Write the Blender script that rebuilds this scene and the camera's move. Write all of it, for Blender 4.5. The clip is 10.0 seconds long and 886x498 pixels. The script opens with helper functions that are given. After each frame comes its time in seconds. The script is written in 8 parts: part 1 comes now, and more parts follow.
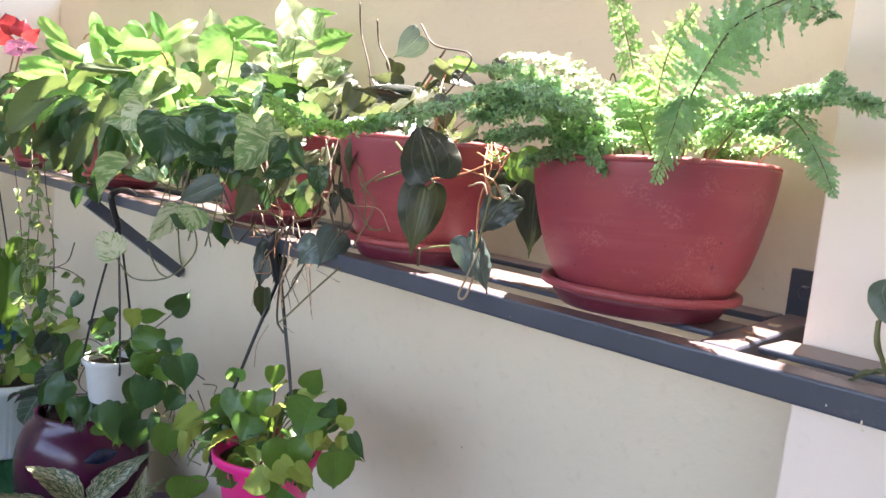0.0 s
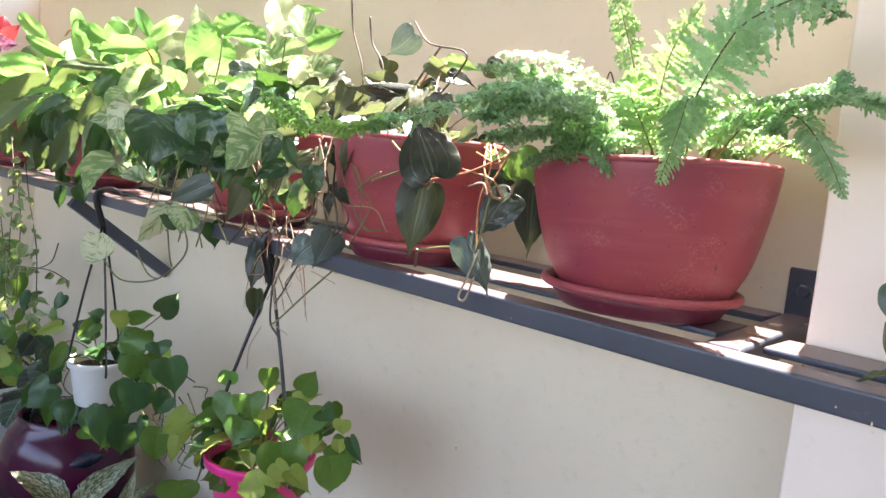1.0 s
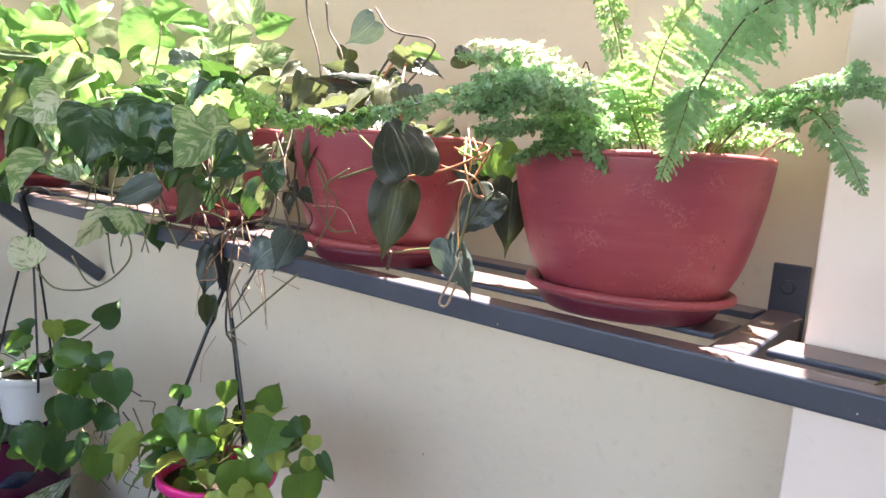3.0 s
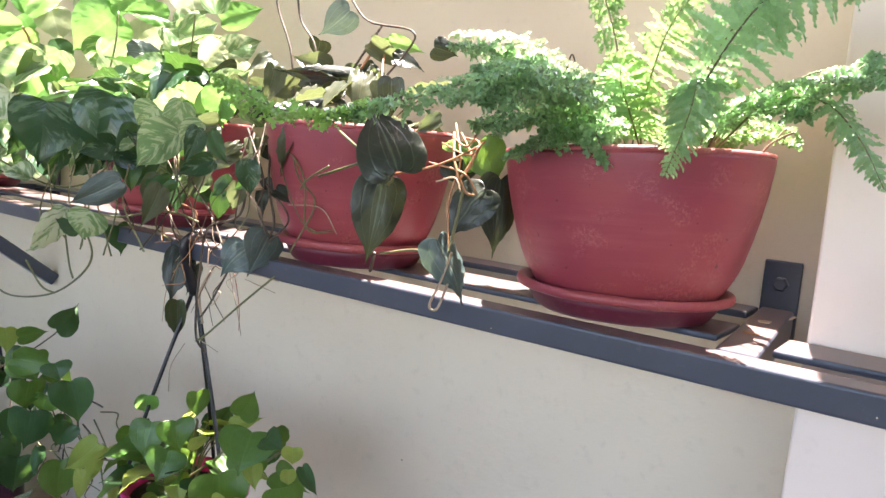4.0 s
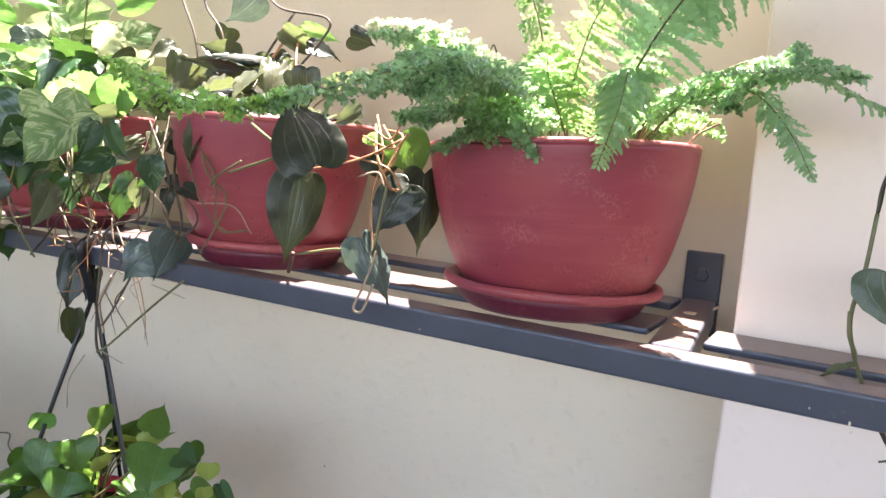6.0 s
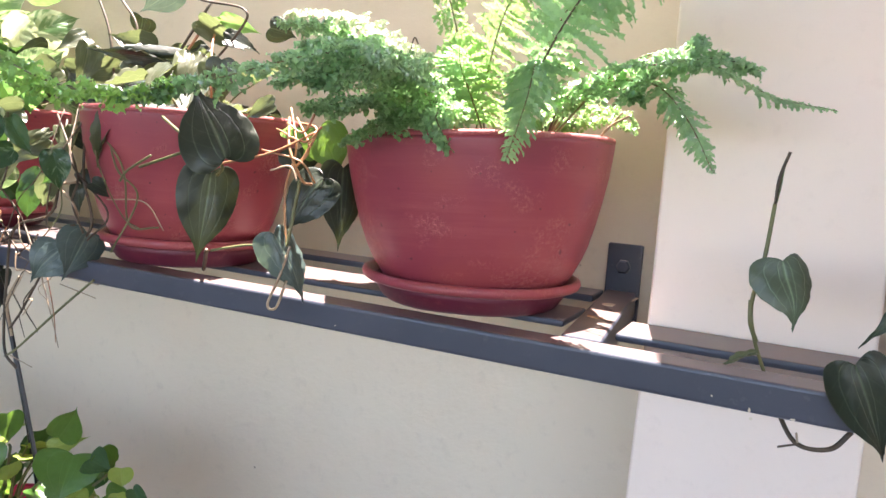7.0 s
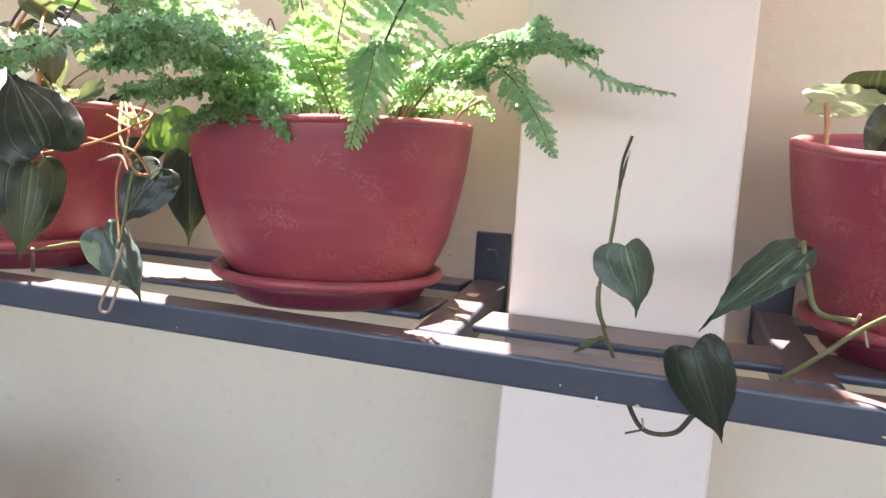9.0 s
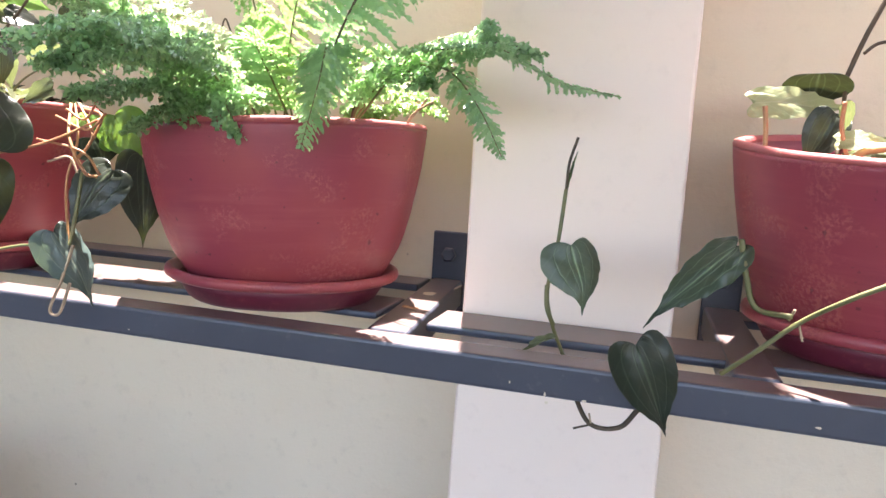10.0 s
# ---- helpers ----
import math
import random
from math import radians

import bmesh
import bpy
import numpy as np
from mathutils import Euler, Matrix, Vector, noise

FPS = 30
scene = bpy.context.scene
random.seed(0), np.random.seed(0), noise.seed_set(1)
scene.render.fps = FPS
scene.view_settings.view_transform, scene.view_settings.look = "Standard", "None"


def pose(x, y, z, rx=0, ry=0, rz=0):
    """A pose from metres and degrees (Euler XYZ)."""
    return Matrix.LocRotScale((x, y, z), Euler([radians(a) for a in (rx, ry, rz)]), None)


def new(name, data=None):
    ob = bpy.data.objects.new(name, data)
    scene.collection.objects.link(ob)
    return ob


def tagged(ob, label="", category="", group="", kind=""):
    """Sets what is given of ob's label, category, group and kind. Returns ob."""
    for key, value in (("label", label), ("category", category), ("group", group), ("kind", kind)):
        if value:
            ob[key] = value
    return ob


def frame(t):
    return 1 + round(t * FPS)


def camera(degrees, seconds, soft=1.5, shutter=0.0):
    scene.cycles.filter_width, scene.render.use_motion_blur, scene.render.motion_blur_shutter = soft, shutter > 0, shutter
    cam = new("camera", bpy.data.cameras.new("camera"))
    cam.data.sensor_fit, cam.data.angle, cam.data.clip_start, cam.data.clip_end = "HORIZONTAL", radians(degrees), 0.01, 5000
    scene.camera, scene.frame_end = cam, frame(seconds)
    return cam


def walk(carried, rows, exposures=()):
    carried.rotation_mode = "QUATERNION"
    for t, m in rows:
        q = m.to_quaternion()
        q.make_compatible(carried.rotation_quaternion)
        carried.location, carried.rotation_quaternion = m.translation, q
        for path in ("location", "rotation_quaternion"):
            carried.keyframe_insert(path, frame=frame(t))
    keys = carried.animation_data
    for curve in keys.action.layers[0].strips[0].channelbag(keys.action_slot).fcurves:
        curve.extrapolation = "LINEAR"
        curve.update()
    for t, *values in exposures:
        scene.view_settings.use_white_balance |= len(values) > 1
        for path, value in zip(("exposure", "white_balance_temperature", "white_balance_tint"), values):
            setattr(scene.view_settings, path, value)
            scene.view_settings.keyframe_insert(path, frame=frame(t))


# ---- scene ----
cam = camera(62.6, 10.0)
METRES, EYE, TILT, LEAN, TURN = 0.36, 1.5, -6.517, -5.456, 47.047
ROWS = [
    (0.0, 0.0, 0.0, 0.0, -0.0, 0.0, 0.0),
    (0.5, -0.0287, 0.0148, 0.0052, -0.56, -0.08, 0.08),
    (1.0, -0.0625, 0.0345, 0.0151, -1.35, -0.24, 0.26),
    (1.5, -0.0839, 0.0715, 0.023, -2.34, -0.44, 0.5),
    (2.0, -0.1168, 0.1082, 0.0341, -3.51, -0.63, 0.76),
    (2.5, -0.1592, 0.159, 0.0447, -4.84, -0.8, 1.05),
    (4.0, -0.2977, 0.363, 0.0727, -9.7, -1.41, 1.9),
    (4.5, -0.3276, 0.409, 0.0787, -11.28, -1.61, 2.16),
    (5.0, -0.3519, 0.4336, 0.0816, -12.9, -1.77, 2.42),
    (5.5, -0.3495, 0.4644, 0.0854, -14.65, -1.94, 2.68),
    (7.0, -0.1969, 0.4674, 0.0687, -20.32, -2.64, 3.42),
    (7.5, -0.1457, 0.4684, 0.0653, -22.23, -2.94, 3.7),
    (8.0, -0.0937, 0.4906, 0.0656, -24.13, -3.26, 3.95),
    (8.5, -0.0497, 0.498, 0.0591, -26.05, -3.5, 4.18),
    (9.0, -0.0173, 0.493, 0.0547, -27.78, -3.88, 4.4),
    (9.5, 0.0045, 0.4735, 0.0556, -29.18, -4.09, 4.52),
    (10.0, 0.0133, 0.4507, 0.0567, -30.18, -4.2, 4.6),
]
walk(cam, [(t, pose(0, 0, EYE, TILT, LEAN, TURN) @ pose(METRES * x, METRES * y, METRES * z, 90 + pitch, roll, yaw)) for t, x, y, z, yaw, pitch, roll in ROWS],
     exposures=[(0.0, 3.45, 6850.0, 20.0), (10.0, 3.45, 6850.0, 20.0)])


# ---- world and sun ----
SUN_EL, SUN_AZ = radians(77), radians(-14)   # the sun stands behind the wall, over its top
world = bpy.data.worlds.new("sky_world")
scene.world = world
world.use_nodes = True
wn = world.node_tree.nodes
sky = wn.new("ShaderNodeTexSky")
sky.sky_type, sky.sun_disc, sky.sun_elevation, sky.sun_rotation = "NISHITA", False, SUN_EL, SUN_AZ
wn["Background"].inputs["Strength"].default_value = 0.13
world.node_tree.links.new(sky.outputs[0], wn["Background"].inputs["Color"])
sun_data = bpy.data.lights.new("sun", "SUN")
sun_data.energy, sun_data.angle, sun_data.color = 3.9, radians(0.6), (1.0, 0.95, 0.87)
sun = new("sun", sun_data)
to_sun = Vector((math.sin(SUN_AZ) * math.cos(SUN_EL), math.cos(SUN_AZ) * math.cos(SUN_EL), math.sin(SUN_EL)))
sun.matrix_world = Matrix.Translation((0, 3, 5)) @ to_sun.to_track_quat("Z", "Y").to_matrix().to_4x4()


# ---- materials ----
def mat(name, rough=0.6, metal=0.0):
    m = bpy.data.materials.new(name)
    m.use_nodes = True
    nt = m.node_tree
    b = nt.nodes["Principled BSDF"]
    b.inputs["Roughness"].default_value, b.inputs["Metallic"].default_value = rough, metal
    return m, nt, b


def node(nt, kind, **values):
    n = nt.nodes.new("ShaderNode" + kind)
    for k, v in values.items():
        n.inputs[k].default_value = v
    return n


def ramp(nt, src, stops):
    r = nt.nodes.new("ShaderNodeValToRGB")
    while len(r.color_ramp.elements) < len(stops):
        r.color_ramp.elements.new(0.5)
    for e, (p, c) in zip(r.color_ramp.elements, stops):
        e.position, e.color = p, (*c, 1) if len(c) == 3 else c
    nt.links.new(src, r.inputs[0])
    return r.outputs[0]


def blend(nt, fac, a, b, mode="MIX"):
    m = nt.nodes.new("ShaderNodeMix")
    m.data_type, m.blend_type = "RGBA", mode
    for sock, v in ((m.inputs[0], fac), (m.inputs[6], a), (m.inputs[7], b)):
        if isinstance(v, (int, float)):
            sock.default_value = v
        elif isinstance(v, tuple):
            sock.default_value = (*v, 1)
        else:
            nt.links.new(v, sock)
    return m.outputs[2]


def grain(nt, scale, detail=4.0, rough=0.6, coord="Object", stretch=None):
    tc = nt.nodes.new("ShaderNodeTexCoord")
    src = tc.outputs[coord]
    if stretch:
        mp = nt.nodes.new("ShaderNodeMapping")
        mp.inputs["Scale"].default_value = stretch
        nt.links.new(src, mp.inputs[0])
        src = mp.outputs[0]
    n = node(nt, "TexNoise", Scale=scale, Detail=detail, Roughness=rough)
    nt.links.new(src, n.inputs["Vector"])
    return n.outputs[0]


def relief(nt, b, height, strength, dist):
    bp = node(nt, "Bump", Strength=strength, Distance=dist)
    nt.links.new(height, bp.inputs["Height"])
    nt.links.new(bp.outputs[0], b.inputs["Normal"])


def surface(name, c1, c2, c3, big, small, rough, bump=0.2, dist=0.002, stretch=None, metal=0.0):
    """Two scales of colour variation and a fine relief."""
    m, nt, b = mat(name, rough, metal)
    g1, g2 = grain(nt, big, 3.0, 0.55, stretch=stretch), grain(nt, small, 6.0, 0.7)
    base = ramp(nt, g1, [(0.35, c1), (0.65, c2)])
    col = blend(nt, ramp(nt, g2, [(0.56, (0, 0, 0)), (0.74, (0.8, 0.8, 0.8))]), base, c3)
    nt.links.new(col, b.inputs["Base Color"])
    relief(nt, b, g2, bump, dist)
    return m


def specked_wall():
    """Cream paint over uneven plaster, with a few dark specks."""
    m = surface("cream_wall_paint", (0.685, 0.580, 0.455), (0.725, 0.62, 0.488), (0.64, 0.54, 0.425), 2.2, 38, 0.75, 0.5, 0.003)
    nt = m.node_tree
    b = nt.nodes["Principled BSDF"]
    tc = nt.nodes.new("ShaderNodeTexCoord")
    v = node(nt, "TexVoronoi", Scale=7.0)
    nt.links.new(tc.outputs["Object"], v.inputs["Vector"])
    speck = ramp(nt, v.outputs["Distance"], [(0.012, (0.8, 0.8, 0.8)), (0.020, (0, 0, 0))])
    nt.links.new(blend(nt, speck, b.inputs["Base Color"].links[0].from_socket, (0.25, 0.20, 0.16)), b.inputs["Base Color"])
    return m


M_WALL = specked_wall()
M_PILLAR = surface("pale_pillar_paint", (0.80, 0.675, 0.605), (0.83, 0.71, 0.64), (0.75, 0.63, 0.565), 3.0, 45, 0.7, 0.3, 0.001)
M_CEIL = surface("white_ceiling_paint", (0.78, 0.76, 0.72), (0.8, 0.78, 0.74), (0.75, 0.73, 0.7), 1.5, 30, 0.85)
M_FLOOR = surface("floor_tile", (0.19, 0.14, 0.10), (0.23, 0.17, 0.125), (0.15, 0.11, 0.08), 2.0, 30, 0.5)


def dusty_steel():
    """Blue-grey enamel with brown dust on what faces up, and fine scratches."""
    m, nt, b = mat("dusty_grey_painted_steel", 0.32)
    g1, g2 = grain(nt, 6.0, 4.0), grain(nt, 85.0, 6.0, 0.7)
    base = ramp(nt, g1, [(0.35, (0.050, 0.057, 0.082)), (0.65, (0.066, 0.073, 0.10))])
    base = blend(nt, ramp(nt, g2, [(0.60, (0, 0, 0)), (0.70, (0.5, 0.5, 0.5))]), base, (0.10, 0.105, 0.13))
    geo = nt.nodes.new("ShaderNodeNewGeometry")
    sep = nt.nodes.new("ShaderNodeSeparateXYZ")
    nt.links.new(geo.outputs["Normal"], sep.inputs[0])
    up = nt.nodes.new("ShaderNodeMath")
    up.operation = "MULTIPLY"
    nt.links.new(ramp(nt, sep.outputs[2], [(0.80, (0, 0, 0)), (0.97, (1, 1, 1))]), up.inputs[0])
    nt.links.new(ramp(nt, g1, [(0.30, (0.55, 0.55, 0.55)), (0.60, (1, 1, 1))]), up.inputs[1])
    nt.links.new(blend(nt, up.outputs[0], base, (0.185, 0.130, 0.122)), b.inputs["Base Color"])
    nt.links.new(ramp(nt, up.outputs[0], [(0.0, (0.30, 0.30, 0.30)), (1.0, (0.36, 0.36, 0.36))]), b.inputs["Roughness"])
    relief(nt, b, g2, 0.3, 0.0006)
    return m


M_STEEL = dusty_steel()
M_MAT = surface("green_artificial_turf", (0.01, 0.12, 0.05), (0.02, 0.17, 0.07), (0.005, 0.06, 0.03), 8, 300, 0.9, 0.9, 0.01)


def weathered_clay():
    """Red paint on clay: cloudy tone, turned streaks, and clusters of orange pitting where the paint has lifted."""
    m, nt, b = mat("red_painted_terracotta", 0.4)
    cloud, streak = grain(nt, 6.0, 4.0, 0.6), grain(nt, 9.0, 5.0, 0.6, stretch=(0.5, 0.5, 7.0))
    patch, pit = grain(nt, 15.0, 3.0, 0.5, stretch=(1.0, 1.0, 1.3)), grain(nt, 260.0, 5.0, 0.65)
    col = ramp(nt, cloud, [(0.32, (0.245, 0.036, 0.062)), (0.50, (0.29, 0.046, 0.066)), (0.68, (0.335, 0.060, 0.064))])
    col = blend(nt, ramp(nt, streak, [(0.50, (0, 0, 0)), (0.72, (0.45, 0.45, 0.45))]), col, (0.40, 0.10, 0.10))
    spots = nt.nodes.new("ShaderNodeMath")
    spots.operation = "MULTIPLY"
    nt.links.new(ramp(nt, patch, [(0.54, (0, 0, 0)), (0.68, (0.8, 0.8, 0.8))]), spots.inputs[0])
    nt.links.new(ramp(nt, pit, [(0.49, (0, 0, 0)), (0.62, (1, 1, 1))]), spots.inputs[1])
    col = blend(nt, spots.outputs[0], col, (0.44, 0.125, 0.105))
    dark = ramp(nt, grain(nt, 120.0, 2.0, 0.5), [(0.70, (0, 0, 0)), (0.76, (0.7, 0.7, 0.7))])
    col = blend(nt, dark, col, (0.10, 0.02, 0.03))
    nt.links.new(col, b.inputs["Base Color"])
    nt.links.new(ramp(nt, cloud, [(0.3, (0.30, 0.30, 0.30)), (0.7, (0.46, 0.46, 0.46))]), b.inputs["Roughness"])
    rough = nt.nodes.new("ShaderNodeMath")
    rough.operation = "ADD"
    nt.links.new(spots.outputs[0], rough.inputs[0])
    nt.links.new(streak, rough.inputs[1])
    relief(nt, b, rough.outputs[0], 0.5, 0.0012)
    return m


M_TERRA = weathered_clay()
# saucer red, darkened in colour for the shade under the overhanging rim
M_SAUCER_SHADED = surface("red_saucer_with_shade", (0.105, 0.012, 0.030), (0.145, 0.018, 0.036), (0.25, 0.05, 0.06), 9.0, 60, 0.5, 0.25, 0.001)
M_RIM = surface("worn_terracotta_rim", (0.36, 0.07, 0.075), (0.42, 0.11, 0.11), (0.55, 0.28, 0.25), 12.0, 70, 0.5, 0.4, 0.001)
M_SOIL = surface("dark_potting_soil", (0.035, 0.022, 0.014), (0.07, 0.045, 0.028), (0.13, 0.1, 0.07), 30, 160, 0.95, 1.0, 0.01)


# ---- builders ----
def link(name, bm, material, parent=None, label="", smooth=True):
    me = bpy.data.meshes.new(name)
    bm.to_mesh(me)
    bm.free()
    if smooth:
        for p in me.polygons:
            p.use_smooth = True
    me.materials.append(material)
    ob = new(name, me)
    if parent:
        ob.parent = parent
    if label:
        ob["label"] = label
    return ob


def part(name, bm, material, parent, label="", smooth=True):
    return link(name, bm, material, parent, label, smooth)


def thing(name, at, label, category, group="", kind=""):
    e = new(name)
    e.location = at
    e.empty_display_size = 0.02
    return tagged(e, label, category, group, kind)


def box(bm, lo, hi, bevel=0.0):
    g = bmesh.ops.create_cube(bm, size=1.0)
    c, s = [(a + b) / 2 for a, b in zip(lo, hi)], [b - a for a, b in zip(lo, hi)]
    for v in g["verts"]:
        v.co = Vector((c[0] + v.co.x * s[0], c[1] + v.co.y * s[1], c[2] + v.co.z * s[2]))
    if bevel:
        es = list({e for v in g["verts"] for e in v.link_edges})
        bmesh.ops.bevel(bm, geom=es, offset=bevel, segments=3, profile=0.5, affect="EDGES")
    return bm


def lathe(profile, n=72, wobble=0.0, seed=0):
    """A closed turned form from (radius, height) pairs."""
    bm = bmesh.new()
    rings = []
    for r, z in profile:
        if r < 1e-6:
            rings.append([bm.verts.new((0, 0, z))])
        else:
            ring = []
            for i in range(n):
                a = 2 * math.pi * i / n
                k = 1 + wobble * noise.noise(Vector((math.cos(a) * 1.3 + seed, math.sin(a) * 1.3, z * 9)))
                ring.append(bm.verts.new((r * k * math.cos(a), r * k * math.sin(a), z + wobble * 0.08 * noise.noise(Vector((math.cos(a) * 2, math.sin(a) * 2 + seed, 3))))))
            rings.append(ring)
    for a, b in zip(rings, rings[1:]):
        if len(a) == 1 and len(b) == 1:
            continue
        for i in range(n):
            j = (i + 1) % n
            if len(a) == 1:
                bm.faces.new((a[0], b[j], b[i]))
            elif len(b) == 1:
                bm.faces.new((a[i], a[j], b[0]))
            else:
                bm.faces.new((a[i], a[j], b[j], b[i]))
    bmesh.ops.recalc_face_normals(bm, faces=bm.faces)
    return bm


# ---- structure ----
FZ = 0.0
WALL_Y, WALL_TOP = 1.10, 2.13
P_L, P_R, P_Y = -0.316, -0.090, 0.897
SHELF = 1.334          # top of the rails


def structure(name, lo, hi, material, label, bevel=0.0):
    bm = box(bmesh.new(), lo, hi, bevel)
    return tagged(link(name, bm, material, smooth=False), label, name.split("_")[0], kind="structure")


structure("floor", (-4.25, -4, -0.2), (6, 1.35, 0), M_FLOOR, "tiled balcony floor, mostly out of view")
structure("wall_back", (-4.25, WALL_Y, 0), (6, 1.32, WALL_TOP), M_WALL, "cream painted plaster parapet wall behind the plants")


def pillar(name, x0, x1, y0, y1, top, label):
    """A plastered pillar whose front edges are worn and chipped."""
    bm = bmesh.new()
    rings, steps = [], 150
    for k in range(steps + 1):
        z = top * k / steps
        cut = [0.003 + 0.004 * max(0.0, noise.noise(Vector((z * 9, s, 0.3)))) + 0.005 * max(0.0, noise.noise(Vector((z * 31, s, 4.3))) - 0.25) for s in (1.7, 8.1)]
        sway = [0.0016 * noise.noise(Vector((z * 3.1, s, 7.7))) for s in (2.2, 5.5)]
        lean = 0.013 * min(0.0, z - 1.36)
        a, c = x0 + sway[0] + lean, x1 + sway[1]
        rings.append([bm.verts.new((px, py, z)) for px, py in ((x0, y1), (a, y0 + cut[0]), (a + cut[0] * 0.35, y0 + cut[0] * 0.3), (a + cut[0], y0), (c - cut[1], y0), (c - cut[1] * 0.35, y0 + cut[1] * 0.3), (c, y0 + cut[1]), (x1, y1))])
    for p, q in zip(rings, rings[1:]):
        for i in range(8):
            j = (i + 1) % 8
            bm.faces.new((p[i], p[j], q[j], q[i]))
    bm.faces.new(rings[-1])
    bm.faces.new(rings[0][::-1])
    bmesh.ops.recalc_face_normals(bm, faces=bm.faces)
    return tagged(link(name, bm, M_PILLAR, smooth=False), label, "pillar", kind="structure")


pillar("pillar_near", P_L, P_R, P_Y, WALL_Y - 0.002, 2.89, "pale cream plastered pillar standing out of the wall")
# unseen slab, added to block the sun; its edge sets the sunlit band
structure("ceiling", (-4.25, -4, 2.9), (6, 1.015, 3.02), M_CEIL, "unseen white slab added overhead to limit the sun, open above the wall")
# added out of view to keep low skylight off the back wall
structure("wall_south", (-4.25, -4.2, 0), (6.2, -4.002, 1.25), M_WALL, "unseen cream wall added on the open side to block low skylight")
structure("wall_west", (-4.25, -4, 0), (-4.05, 1.098, 2.8), M_WALL, "cream painted end wall")
structure("wall_east", (6, -4, 0), (6.2, 1.32, 2.8), M_WALL, "cream painted end wall")

# ---- shelf ----
shelf = thing("plant_shelf", (-0.39, 1.0, SHELF), "dark grey painted steel tube shelf bolted to the wall", "shelf")


def shelf_bar(name, lo, hi, label="", bevel=0.0035):
    bm = box(bmesh.new(), lo, hi, bevel)
    bmesh.ops.translate(bm, verts=bm.verts, vec=-shelf.location)
    return part(name, bm, M_STEEL, shelf, label, smooth=False)


shelf_bar("front_rail", (-4.0, 0.724, SHELF - 0.030), (2.0, 0.764, SHELF))
shelf_bar("middle_rail", (-4.0, 0.834, SHELF - 0.008), (-0.394, 0.930, SHELF))
shelf_bar("middle_rail", (-0.333, 0.816, SHELF - 0.009), (2.0, 0.893, SHELF))
shelf_bar("back_rail", (-4.0, 1.026, SHELF - 0.010), (-0.412, 1.088, SHELF))
shelf_bar("back_rail", (-0.02, 1.026, SHELF - 0.010), (2.0, 1.088, SHELF))


def shelf_bracket(x0, x1, slant, brace):
    """A cross member from the front rail to a bolted wall plate, in some places with a brace below."""
    y0, y1 = 0.7645, 1.0895
    bm = box(bmesh.new(), (x0, y0, SHELF - 0.035), (x1, y1, SHELF + 0.0015), 0.004)
    for v in bm.verts:
        v.co.x += slant * (v.co.y - y0) / (y1 - y0)
    bmesh.ops.translate(bm, verts=bm.verts, vec=-shelf.location)
    part("cross_member", bm, M_STEEL, shelf, smooth=False)
    bm = box(bmesh.new(), (x0 + slant - 0.003, 1.0897, SHELF - 0.05), (x1 + slant + 0.003, 1.0985, SHELF + 0.068), 0.0025)
    bmesh.ops.translate(bm, verts=bm.verts, vec=-shelf.location)
    plate = part("wall_plate", bm, M_STEEL, shelf, smooth=False)
    bm = lathe([(0, 0), (0.0105, 0), (0.0105, 0.005), (0.008, 0.0075), (0, 0.0075)], 6)
    bmesh.ops.transform(bm, matrix=pose((x0 + x1) / 2 + slant, 1.0897, SHELF + 0.036, 90) , verts=bm.verts)
    bmesh.ops.translate(bm, verts=bm.verts, vec=-shelf.location)
    part("bolt", bm, M_STEEL, plate, smooth=False)
    if brace:
        bm = box(bmesh.new(), (-0.019, 0, -0.019), (0.019, 0.40, 0.019), 0.003)
        bmesh.ops.transform(bm, matrix=pose((x0 + x1) / 2, 0.775, SHELF - 0.055, -37.5), verts=bm.verts)
        bmesh.ops.translate(bm, verts=bm.verts, vec=-shelf.location)
        part("brace", bm, M_STEEL, shelf, "diagonal grey steel brace", smooth=False)


shelf_bracket(-0.377, -0.334, -0.033, False)
shelf_bracket(-0.042, -0.001, -0.006, False)
shelf_bracket(-2.505, -2.46, 0.0, True)

# ---- pots ----


